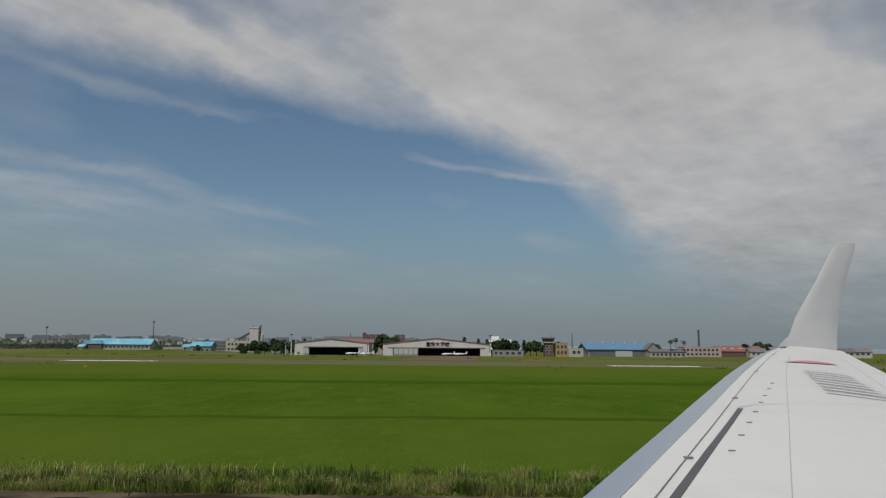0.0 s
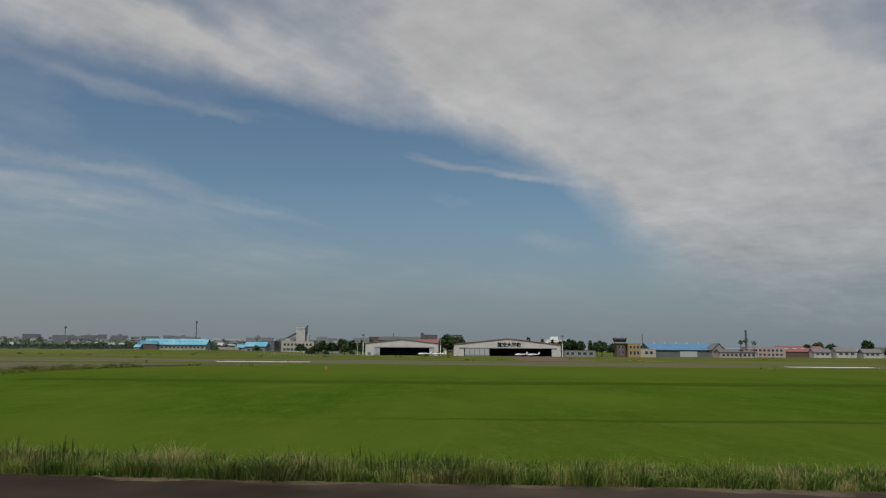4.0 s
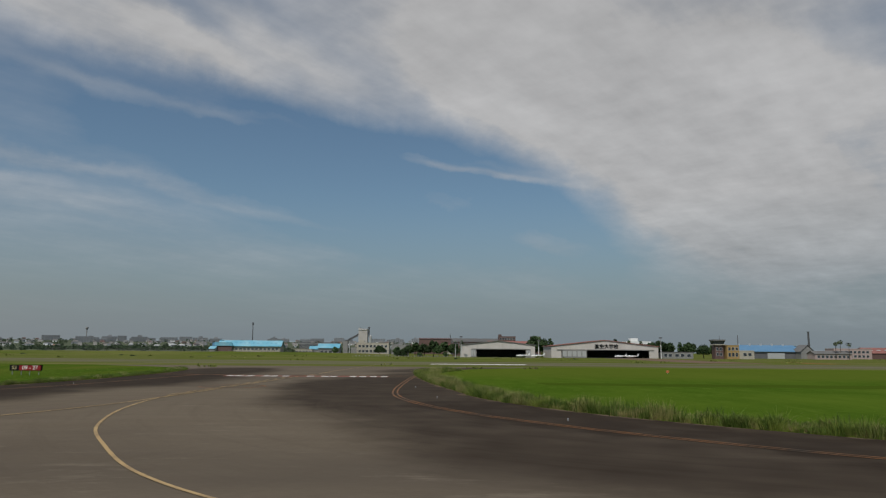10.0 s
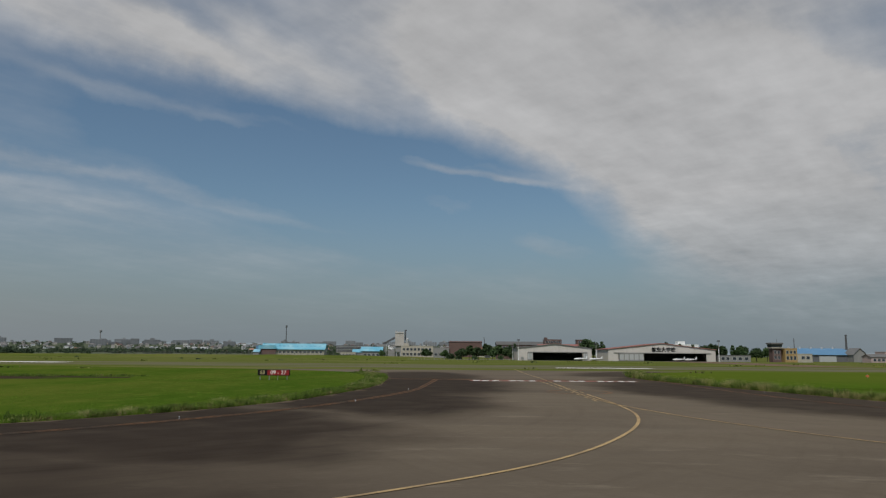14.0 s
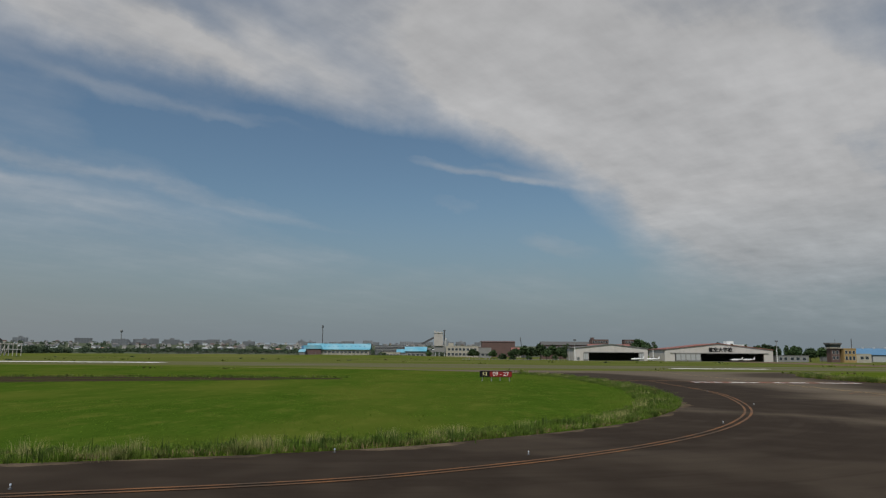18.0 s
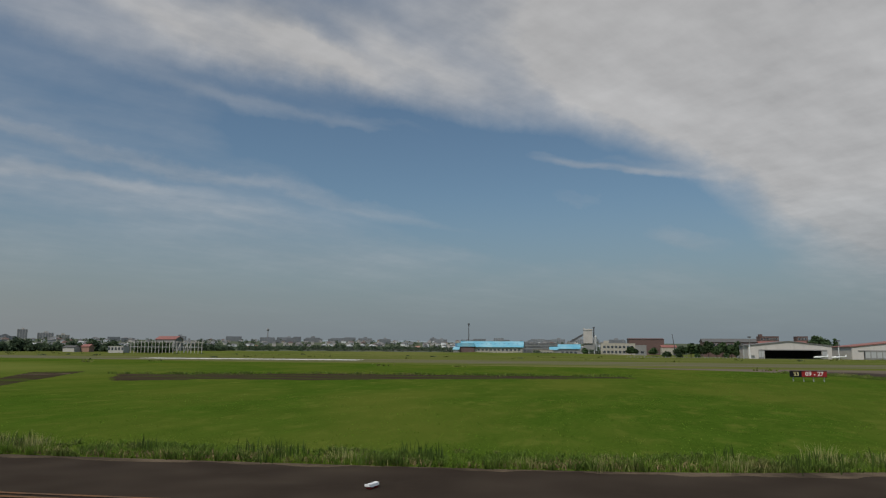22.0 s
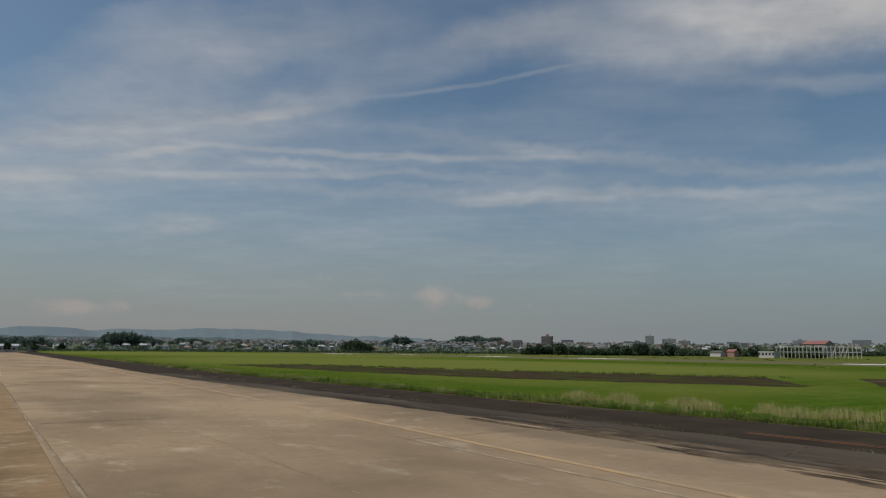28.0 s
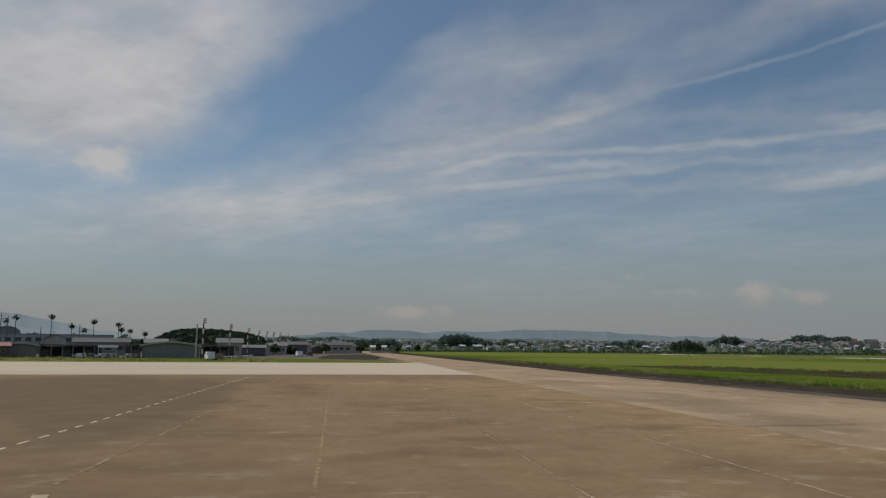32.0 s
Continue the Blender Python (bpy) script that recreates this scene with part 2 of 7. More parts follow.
# ---- materials ----
def mat(name, a, b=None, scale=1.0, rough=0.8, bump=0.0, fine=8.0, metal=0.0, wear=None, wear_scale=0.1, wear_at=(0.5, 0.7), spec=0.5, stretch=(1, 1, 1), vary=0.0, bump_dist=0.02, island=0.0, pale=None, pale_scale=0.3, pale_at=(0.56, 0.72), leaf=0.0):
    """Two tones mixed by grain at two scales, a third tone for stains, and fine relief; world-size."""
    m = bpy.data.materials.new(name)
    m.use_nodes = True
    n, l = m.node_tree.nodes, m.node_tree.links
    bs = n["Principled BSDF"]
    bs.inputs["Roughness"].default_value, bs.inputs["Metallic"].default_value = rough, metal
    bs.inputs["Specular IOR Level"].default_value = spec
    b = b or tuple(c * 0.8 for c in a)
    geo = n.new("ShaderNodeNewGeometry")
    mp = n.new("ShaderNodeMapping")
    mp.inputs["Scale"].default_value = stretch
    l.new(geo.outputs["Position"], mp.inputs["Vector"])

    def noise_tex(s, detail=5.0, r=0.6):
        t = n.new("ShaderNodeTexNoise")
        t.inputs["Scale"].default_value, t.inputs["Detail"].default_value, t.inputs["Roughness"].default_value = s, detail, r
        l.new(mp.outputs[0], t.inputs["Vector"])
        return t.outputs["Fac"]

    def ramp(fac, lo, hi):
        r = n.new("ShaderNodeMapRange")
        r.inputs["From Min"].default_value, r.inputs["From Max"].default_value = lo, hi
        l.new(fac, r.inputs["Value"])
        return r.outputs[0]

    def mix(fac, ca, cb):
        x = n.new("ShaderNodeMix")
        x.data_type = "RGBA"
        if isinstance(fac, float):
            x.inputs["Factor"].default_value = fac
        else:
            l.new(fac, x.inputs["Factor"])
        for k, c in ((6, ca), (7, cb)):
            if isinstance(c, tuple):
                x.inputs[k].default_value = (*c, 1)
            else:
                l.new(c, x.inputs[k])
        return x.outputs[2]

    coarse, small = noise_tex(scale), noise_tex(scale * fine, 3.0)
    add = n.new("ShaderNodeMath")
    add.operation = "MULTIPLY_ADD"
    l.new(small, add.inputs[0])
    add.inputs[1].default_value = 0.5
    half = n.new("ShaderNodeMath")
    half.operation = "MULTIPLY"
    l.new(coarse, half.inputs[0])
    half.inputs[1].default_value = 0.5
    l.new(half.outputs[0], add.inputs[2])
    col = mix(ramp(add.outputs[0], 0.36, 0.64), a, b)
    if wear:
        col = mix(ramp(noise_tex(wear_scale, 6.0), *wear_at), col, wear)
    if pale:
        col = mix(ramp(noise_tex(pale_scale, 8.0, 0.68), *pale_at), col, pale)
    if vary or island:
        info = n.new("ShaderNodeObjectInfo")
        hsv = n.new("ShaderNodeHueSaturation")
        l.new(col, hsv.inputs["Color"])
        mr = n.new("ShaderNodeMapRange")
        mr.inputs["To Min"].default_value, mr.inputs["To Max"].default_value = 1 - (vary or island), 1 + (vary or island)
        l.new(geo.outputs["Random Per Island"] if island else info.outputs["Random"], mr.inputs["Value"])
        l.new(mr.outputs[0], hsv.inputs["Value"])
        col = hsv.outputs[0]
    l.new(col, bs.inputs["Base Color"])
    if leaf:
        tr = n.new("ShaderNodeBsdfTranslucent")
        l.new(col, tr.inputs["Color"])
        both = n.new("ShaderNodeMixShader")
        both.inputs[0].default_value = leaf
        l.new(bs.outputs[0], both.inputs[1])
        l.new(tr.outputs[0], both.inputs[2])
        l.new(both.outputs[0], n["Material Output"].inputs["Surface"])
    if bump:
        bp = n.new("ShaderNodeBump")
        bp.inputs["Strength"].default_value, bp.inputs["Distance"].default_value = bump, bump_dist
        l.new(add.outputs[0], bp.inputs["Height"])
        l.new(bp.outputs[0], bs.inputs["Normal"])
    return m


GRASS = mat("grass", (0.04, 0.079, 0.0072), (0.064, 0.113, 0.0115), 0.35, 0.95, 0.7, 9, wear=(0.075, 0.118, 0.013), wear_scale=0.07, wear_at=(0.42, 0.66), spec=0.0, stretch=(1.0, 0.4, 1), bump_dist=0.12, pale=(0.08, 0.122, 0.0155), pale_scale=0.6, pale_at=(0.52, 0.72))
GRASS_WEST = mat("west_grass", (0.038, 0.074, 0.0075), (0.06, 0.104, 0.012), 0.35, 0.95, 0.7, 9, wear=(0.084, 0.107, 0.0165), wear_scale=0.07, wear_at=(0.42, 0.66), spec=0.0, stretch=(1.0, 0.4, 1), bump_dist=0.12, pale=(0.105, 0.126, 0.022), pale_scale=0.6, pale_at=(0.52, 0.72))
TURF_MID = mat("meadow_blades", (0.13, 0.225, 0.025), (0.165, 0.265, 0.034), 0.3, 0.85, 0, 6, wear=(0.19, 0.235, 0.045), wear_scale=0.12, wear_at=(0.5, 0.7), spec=0.0, island=0.15, leaf=0.5)
TURF = mat("turf_blades", (0.13, 0.215, 0.026), (0.18, 0.27, 0.036), 0.3, 0.8, 0, 6, wear=(0.24, 0.29, 0.06), wear_scale=0.08, wear_at=(0.48, 0.7), spec=0.0, island=0.2, leaf=0.5)
GRASS_DULL = mat("far_grass", (0.077, 0.103, 0.018), (0.105, 0.123, 0.027), 0.05, 0.95, 0.5, 14, pale=(0.06, 0.078, 0.02), pale_scale=0.12, pale_at=(0.5, 0.7), wear=(0.165, 0.15, 0.062), wear_scale=0.03, wear_at=(0.46, 0.66), spec=0.0, stretch=(0.25, 1.8, 1), bump_dist=0.08)
GRASS_DARK = mat("dark_grass", (0.042, 0.072, 0.007), (0.055, 0.088, 0.01), 0.08, 0.95, 0.5, 20, spec=0.0, stretch=(0.3, 1.5, 1))
WEED = mat("weed_blades", (0.19, 0.25, 0.042), (0.27, 0.3, 0.075), 0.6, 0.75, 0, 6, wear=(0.4, 0.35, 0.15), wear_scale=0.25, wear_at=(0.46, 0.62), spec=0.05, island=0.45, leaf=0.45)
WEED_GREEN = mat("green_verge_blades", (0.12, 0.2, 0.028), (0.18, 0.26, 0.042), 0.6, 0.75, 0, 6, wear=(0.27, 0.3, 0.085), wear_scale=0.22, wear_at=(0.54, 0.72), spec=0.05, island=0.4, leaf=0.45)
WEED_DARK = mat("leafy_weeds", (0.1, 0.155, 0.03), (0.145, 0.2, 0.045), 0.6, 0.8, 0, 6, wear=(0.22, 0.2, 0.08), wear_scale=0.3, wear_at=(0.5, 0.68), spec=0.05, island=0.45, leaf=0.4)
WEED_FAR = mat("far_weeds", (0.17, 0.21, 0.05), (0.22, 0.24, 0.07), 0.2, 0.9, 0, 6, wear=(0.18, 0.165, 0.07), wear_scale=0.05, wear_at=(0.5, 0.7), spec=0.0, island=0.25, leaf=0.5)
THATCH = mat("dead_grass", (0.3, 0.22, 0.115), (0.21, 0.15, 0.08), 0.8, 0.9, 0, 6, wear=(0.12, 0.13, 0.04), wear_scale=0.3, wear_at=(0.5, 0.7), spec=0.0, island=0.4)
REED = mat("dry_reeds", (0.5, 0.44, 0.2), (0.36, 0.35, 0.13), 0.8, 0.8, 0, 6, spec=0.1, island=0.3, leaf=0.4)
ASPHALT = mat("asphalt", (0.122, 0.1, 0.077), (0.152, 0.126, 0.098), 0.25, 0.95, 0.3, 30, wear=(0.083, 0.067, 0.052), wear_scale=0.05, wear_at=(0.46, 0.72), spec=0.05, stretch=(0.4, 1.3, 1), bump_dist=0.01)
ASPHALT_DARK = mat("dark_asphalt", (0.036, 0.029, 0.024), (0.052, 0.042, 0.035), 0.3, 0.95, 0.3, 50, wear=(0.085, 0.07, 0.056), wear_scale=0.09, wear_at=(0.52, 0.76), spec=0.05, stretch=(0.3, 1.6, 1), bump_dist=0.01)
CONCRETE = mat("apron_concrete", (0.22, 0.147, 0.079), (0.305, 0.21, 0.12), 0.9, 0.9, 0.15, 5, wear=(0.182, 0.122, 0.067), wear_scale=0.3, wear_at=(0.5, 0.66), spec=0.05, stretch=(0.8, 0.5, 1), pale=(0.35, 0.27, 0.18), pale_scale=0.8, pale_at=(0.57, 0.65), bump_dist=0.008)
CONCRETE_LANE = mat("lane_concrete", (0.3, 0.216, 0.135), (0.37, 0.273, 0.176), 0.4, 0.9, 0.15, 8, wear=(0.2, 0.146, 0.093), wear_scale=0.12, wear_at=(0.42, 0.68), spec=0.05, stretch=(0.6, 0.8, 1), pale=(0.42, 0.345, 0.25), pale_scale=0.5, bump_dist=0.008)
CONCRETE_LIGHT = mat("pale_concrete", (0.48, 0.4, 0.31), (0.41, 0.34, 0.26), 0.3, 0.9, 0.1, 8, wear=(0.33, 0.27, 0.2), wear_scale=0.08, wear_at=(0.48, 0.75), spec=0.05, stretch=(1.1, 0.2, 1))
RUNWAY = mat("runway_asphalt", (0.125, 0.115, 0.08), (0.155, 0.14, 0.1), 0.06, 0.95, 0.2, 20, wear=(0.105, 0.115, 0.035), wear_scale=0.05, wear_at=(0.42, 0.6), spec=0.0, stretch=(0.2, 1.4, 1))
SOIL = mat("dark_soil", (0.034, 0.024, 0.018), (0.058, 0.042, 0.03), 0.2, 0.95, 0.4, 16, wear=(0.05, 0.07, 0.014), wear_scale=0.3, wear_at=(0.48, 0.64), pale=(0.085, 0.065, 0.044), pale_scale=0.12, pale_at=(0.54, 0.74), spec=0.0, stretch=(0.3, 1.0, 1))
YELLOW = mat("yellow_line_paint", (0.44, 0.31, 0.15), (0.36, 0.25, 0.125), 0.7, 0.8, 0.1, 20, wear=(0.2, 0.145, 0.09), wear_scale=0.35, wear_at=(0.46, 0.72), spec=0.1)
YELLOW_OLD = mat("worn_yellow_paint", (0.24, 0.115, 0.05), (0.165, 0.08, 0.04), 0.7, 0.8, 0.1, 20, wear=(0.08, 0.062, 0.046), wear_scale=0.35, wear_at=(0.44, 0.66), spec=0.1)
CREAM_LINE = mat("cream_line_paint", (0.66, 0.58, 0.45), (0.56, 0.48, 0.36), 0.6, 0.8, 0.1, 12, wear=(0.36, 0.28, 0.19), wear_scale=0.6, wear_at=(0.5, 0.7), spec=0.1)
ORANGE_OLD = mat("faded_orange_paint", (0.46, 0.3, 0.16), (0.4, 0.27, 0.15), 0.7, 0.8, 0.1, 14, wear=(0.33, 0.24, 0.15), wear_scale=0.5, wear_at=(0.44, 0.62), spec=0.1)
WHITE_LINE = mat("white_line_paint", (0.8, 0.79, 0.76), (0.7, 0.68, 0.64), 0.6, 0.8, 0.1, 12, wear=(0.4, 0.36, 0.31), wear_scale=0.4, wear_at=(0.58, 0.8), spec=0.1)
WHITE_OLD = mat("worn_white_paint", (0.52, 0.43, 0.315), (0.43, 0.345, 0.245), 0.6, 0.8, 0.1, 12, wear=(0.27, 0.21, 0.145), wear_scale=0.4, wear_at=(0.38, 0.58), spec=0.1)
RED_LINE = mat("red_ground_paint", (0.3, 0.11, 0.085), (0.22, 0.09, 0.07), 0.7, 0.8, 0.1, 12, wear=(0.13, 0.1, 0.08), wear_scale=0.4, wear_at=(0.45, 0.65), spec=0.1)
JOINT = mat("joint_sealant", (0.09, 0.068, 0.045), (0.14, 0.106, 0.072), 0.4, 0.9, 0, 12, wear=(0.17, 0.13, 0.09), wear_scale=0.2, wear_at=(0.4, 0.6), spec=0.05)
JOINT_PALE = mat("pale_joint", (0.33, 0.245, 0.155), (0.27, 0.195, 0.118), 0.6, 0.9, 0, 12, wear=(0.235, 0.162, 0.092), wear_scale=0.5, wear_at=(0.44, 0.6), spec=0.05)
JOINT_CHALK = mat("chalky_joint", (0.44, 0.37, 0.285), (0.34, 0.275, 0.2), 0.5, 0.9, 0, 12, wear=(0.25, 0.19, 0.13), wear_scale=0.3, wear_at=(0.34, 0.54), spec=0.05)
CONCRETE_BLACK = mat("blackened_concrete", (0.062, 0.05, 0.038), (0.09, 0.073, 0.056), 0.3, 0.95, 0.25, 12, wear=(0.034, 0.027, 0.021), wear_scale=0.16, wear_at=(0.44, 0.66), pale=(0.17, 0.14, 0.106), pale_scale=0.45, pale_at=(0.56, 0.74), spec=0.05, stretch=(0.25, 1.5, 1), bump_dist=0.01)
SILT = mat("sandy_silt", (0.15, 0.115, 0.08), (0.1, 0.077, 0.054), 0.6, 0.95, 0.2, 10, wear=(0.055, 0.043, 0.032), wear_scale=0.35, wear_at=(0.44, 0.6), spec=0.0)
PLASTER = mat("white_plaster", (0.47, 0.44, 0.41), (0.4, 0.375, 0.35), 0.25, 0.8, 0, 8, wear=(0.3, 0.28, 0.255), wear_scale=0.3, wear_at=(0.5, 0.8), stretch=(1, 1, 0.4))
HANGAR_WHITE = mat("hangar_cladding", (0.54, 0.505, 0.475), (0.47, 0.44, 0.41), 0.3, 0.7, 0, 10, wear=(0.37, 0.34, 0.31), wear_scale=0.4, wear_at=(0.55, 0.85), stretch=(1, 1, 0.3))
GREY_WALL = mat("grey_wall", (0.245, 0.24, 0.23), (0.2, 0.197, 0.19), 0.3, 0.7, 0, 8, stretch=(1, 1, 0.4))
CREAM = mat("cream_wall", (0.42, 0.385, 0.32), (0.36, 0.33, 0.27), 0.3, 0.8, 0, 8, wear=(0.28, 0.25, 0.205), wear_scale=0.3, wear_at=(0.5, 0.8))
OCHRE = mat("ochre_wall", (0.36, 0.24, 0.09), (0.3, 0.2, 0.08), 0.3, 0.8, 0, 8)
BROWN = mat("brown_cladding", (0.13, 0.075, 0.065), (0.1, 0.06, 0.052), 0.3, 0.7, 0, 8)
BRICK = mat("red_brown_tile", (0.33, 0.19, 0.14), (0.28, 0.16, 0.12), 0.4, 0.8, 0, 8)
PINK = mat("pink_wall", (0.42, 0.32, 0.3), (0.36, 0.27, 0.25), 0.3, 0.8, 0, 8)
BLUE_ROOF = mat("blue_sheet_roof", (0.1, 0.33, 0.45), (0.15, 0.4, 0.52), 0.15, 0.55, 0, 6, wear=(0.26, 0.47, 0.55), wear_scale=0.1, wear_at=(0.45, 0.7))
BLUE_DEEP = mat("deep_blue_roof", (0.085, 0.2, 0.34), (0.11, 0.235, 0.37), 0.15, 0.6, 0, 6)
RED_ROOF = mat("red_roof", (0.27, 0.11, 0.09), (0.22, 0.09, 0.075), 0.2, 0.7, 0, 6)
GREY_ROOF = mat("grey_roof", (0.15, 0.147, 0.143), (0.115, 0.113, 0.11), 0.3, 0.85, 0, 6, vary=0.25, spec=0.2)
SLATE = mat("slate_roof", (0.125, 0.12, 0.12), (0.17, 0.16, 0.155), 0.4, 0.85, 0, 6, vary=0.3, spec=0.12)
# Interior and open-front shade put into the colour; also plain dark walls.
DARK = mat("dark_interior", (0.1, 0.102, 0.11), (0.13, 0.13, 0.135), 0.3, 0.9, 0, 6)
STEEL = mat("painted_steel", (0.42, 0.43, 0.43), (0.36, 0.37, 0.37), 0.6, 0.5, 0, 6)
DARK_STEEL = mat("dark_steel", (0.09, 0.09, 0.095), (0.07, 0.07, 0.075), 0.6, 0.5, 0, 6)
WHITE_PAINT = mat("white_paint", (0.78, 0.78, 0.77), (0.72, 0.72, 0.71), 0.4, 0.4, 0, 6)
RED_PAINT = mat("red_paint", (0.27, 0.022, 0.022), (0.22, 0.02, 0.02), 0.4, 0.6, 0, 6, spec=0.2)
BLACK_PAINT = mat("black_paint", (0.01, 0.01, 0.011), (0.015, 0.015, 0.016), 0.6, 0.7, 0, 6, spec=0.1)
GLASS = mat("window_glass", (0.03, 0.04, 0.05), (0.05, 0.06, 0.07), 0.2, 0.12, 0, 4)
RUBBER = mat("tyre_rubber", (0.02, 0.02, 0.02), (0.03, 0.03, 0.03), 2.0, 0.8, 0, 4)
BARK = mat("bark", (0.1, 0.075, 0.055), (0.06, 0.045, 0.035), 1.0, 0.9, 0, 6)
LEAF = mat("leaves", (0.028, 0.055, 0.018), (0.045, 0.075, 0.025), 0.25, 0.7, 0, 4, spec=0.25, vary=0.3)
# Distance haze is put into these leaf colours: paler and bluer.
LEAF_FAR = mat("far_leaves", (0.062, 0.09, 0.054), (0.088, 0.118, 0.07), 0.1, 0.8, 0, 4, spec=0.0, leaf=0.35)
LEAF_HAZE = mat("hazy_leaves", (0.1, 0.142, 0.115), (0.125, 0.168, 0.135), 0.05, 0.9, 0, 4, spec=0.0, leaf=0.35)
PALM_LEAF = mat("palm_fronds", (0.04, 0.06, 0.02), (0.06, 0.08, 0.03), 0.3, 0.6, 0, 4, vary=0.2)
# Hill tones have the air haze mixed in, farther ranges more.
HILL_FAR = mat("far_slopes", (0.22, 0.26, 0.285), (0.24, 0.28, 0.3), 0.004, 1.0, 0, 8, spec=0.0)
HILL_NEAR = mat("hazed_near_hills", (0.07, 0.1, 0.105), (0.095, 0.128, 0.128), 0.015, 1.0, 0, 8, spec=0.0)
HILL = mat("hazed_wooded_hills", (0.138, 0.172, 0.193), (0.158, 0.195, 0.213), 0.012, 1.0, 0, 6, spec=0.0)
# Haze painted in: greyed walls, and windows with little contrast.
HAZY_WALL = mat("hazed_far_wall", (0.2, 0.212, 0.222), (0.25, 0.258, 0.262), 0.05, 0.9, 0, 6, vary=0.25)
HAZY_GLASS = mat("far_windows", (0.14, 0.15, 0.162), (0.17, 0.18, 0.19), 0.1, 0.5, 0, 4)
TOWN_GROUND = mat("town_ground", (0.075, 0.095, 0.06), (0.11, 0.12, 0.085), 0.02, 0.95, 0, 6, spec=0.0)
WING_WHITE = mat("wing_white_paint", (0.68, 0.665, 0.63), (0.65, 0.635, 0.6), 0.8, 0.32, 0, 6, wear=(0.59, 0.575, 0.535), wear_scale=0.9, wear_at=(0.55, 0.8))
WING_METAL = mat("bare_leading_edge", (0.6, 0.63, 0.68), (0.55, 0.58, 0.63), 1.0, 0.3, 0, 6, metal=0.7)
GREY_PAINT = mat("grey_letter_paint", (0.16, 0.17, 0.18), (0.2, 0.2, 0.21), 1.0, 0.5, 0, 6)
# Wing white darkened: the winglet's shading is put into its colour.
WINGLET_SHADED = mat("shaded_winglet_white", (0.48, 0.47, 0.455), (0.45, 0.44, 0.425), 0.8, 0.24, 0, 6, metal=0.25)
ROSE = mat("faded_red_mark", (0.62, 0.24, 0.25), (0.55, 0.22, 0.23), 1.0, 0.5, 0, 6)


THISTLE = mat("dark_thistle_leaves", (0.06, 0.1, 0.022), (0.09, 0.13, 0.032), 0.6, 0.8, 0, 6, spec=0.05, island=0.3, leaf=0.4)


def stain(m, spots, c0, c1, bends=()):
    """Adds soft dark stains, and scuffs that follow the bends, to a pavement."""
    n, l = m.node_tree.nodes, m.node_tree.links

    def op(kind, a, b=0.0, clamp=False):
        x = n.new("ShaderNodeMath")
        x.operation, x.use_clamp = kind, clamp
        for k, v in enumerate((a, b)):
            if isinstance(v, (int, float)):
                x.inputs[k].default_value = v
            else:
                l.new(v, x.inputs[k])
        return x.outputs[0]

    def noise_at(vec, scale, detail, rough=0.6):
        t = n.new("ShaderNodeTexNoise")
        t.inputs["Scale"].default_value, t.inputs["Detail"].default_value, t.inputs["Roughness"].default_value = scale, detail, rough
        l.new(vec, t.inputs["Vector"])
        return t

    pos = n.new("ShaderNodeNewGeometry").outputs["Position"]
    warp = n.new("ShaderNodeVectorMath")
    warp.operation = "MULTIPLY_ADD"
    shift = n.new("ShaderNodeVectorMath")
    shift.operation = "SUBTRACT"
    l.new(noise_at(pos, 0.12, 5.0).outputs["Color"], shift.inputs[0])
    shift.inputs[1].default_value = (0.5, 0.5, 0.5)
    l.new(shift.outputs[0], warp.inputs[0])
    warp.inputs[1].default_value = (9, 9, 0)
    l.new(pos, warp.inputs[2])

    def spot(x, y, a, b, turn, weight=1.0):
        mp = n.new("ShaderNodeMapping")
        mp.vector_type = "TEXTURE"
        mp.inputs["Location"].default_value, mp.inputs["Rotation"].default_value, mp.inputs["Scale"].default_value = (x, y, 0), (0, 0, radians(turn)), (a, b, 1)
        l.new(warp.outputs[0], mp.inputs["Vector"])
        g = n.new("ShaderNodeTexGradient")
        g.gradient_type = "SPHERICAL"
        l.new(mp.outputs[0], g.inputs[0])
        r = n.new("ShaderNodeMapRange")
        r.interpolation_type = "SMOOTHSTEP"
        r.inputs["From Max"].default_value, r.inputs["To Max"].default_value = 0.45, weight
        l.new(g.outputs["Fac"], r.inputs["Value"])
        return r.outputs[0]

    dark = 0.0
    for s in spots:
        dark = op("MAXIMUM", dark, spot(*s))
    split = n.new("ShaderNodeSeparateXYZ")
    l.new(pos, split.inputs[0])
    scuff = 0.0
    for cx, cy, far in bends:
        ex, ey = op("SUBTRACT", split.outputs[0], cx), op("SUBTRACT", split.outputs[1], cy)
        r = op("SQRT", op("ADD", op("MULTIPLY", ex, ex), op("MULTIPLY", ey, ey)))
        cb = n.new("ShaderNodeCombineXYZ")
        l.new(op("MULTIPLY", r, 1.25), cb.inputs[0])
        l.new(op("MULTIPLY", op("ARCTAN2", ey, op("MULTIPLY", ex, -far)), 2.6), cb.inputs[1])
        v = noise_at(cb.outputs[0], 1.0, 4.0, 0.55).outputs["Fac"]
        scuff = op("MAXIMUM", scuff, op("MULTIPLY", op("MULTIPLY", op("SUBTRACT", v, 0.5, True), 3.4, True), spot(cx - far * 30, cy - 32, 46, 46, 0)))
    total = op("ADD", dark, op("MULTIPLY", scuff, 0.17))
    patch = noise_at(pos, 0.35, 6.0, 0.65).outputs["Fac"]
    total = op("MULTIPLY", total, op("ADD", 0.55, op("MULTIPLY", patch, 0.8)), True)
    bs = n["Principled BSDF"]
    base = bs.inputs["Base Color"].links[0].from_socket
    grain = noise_at(pos, 1.4, 6.0, 0.7).outputs["Fac"]
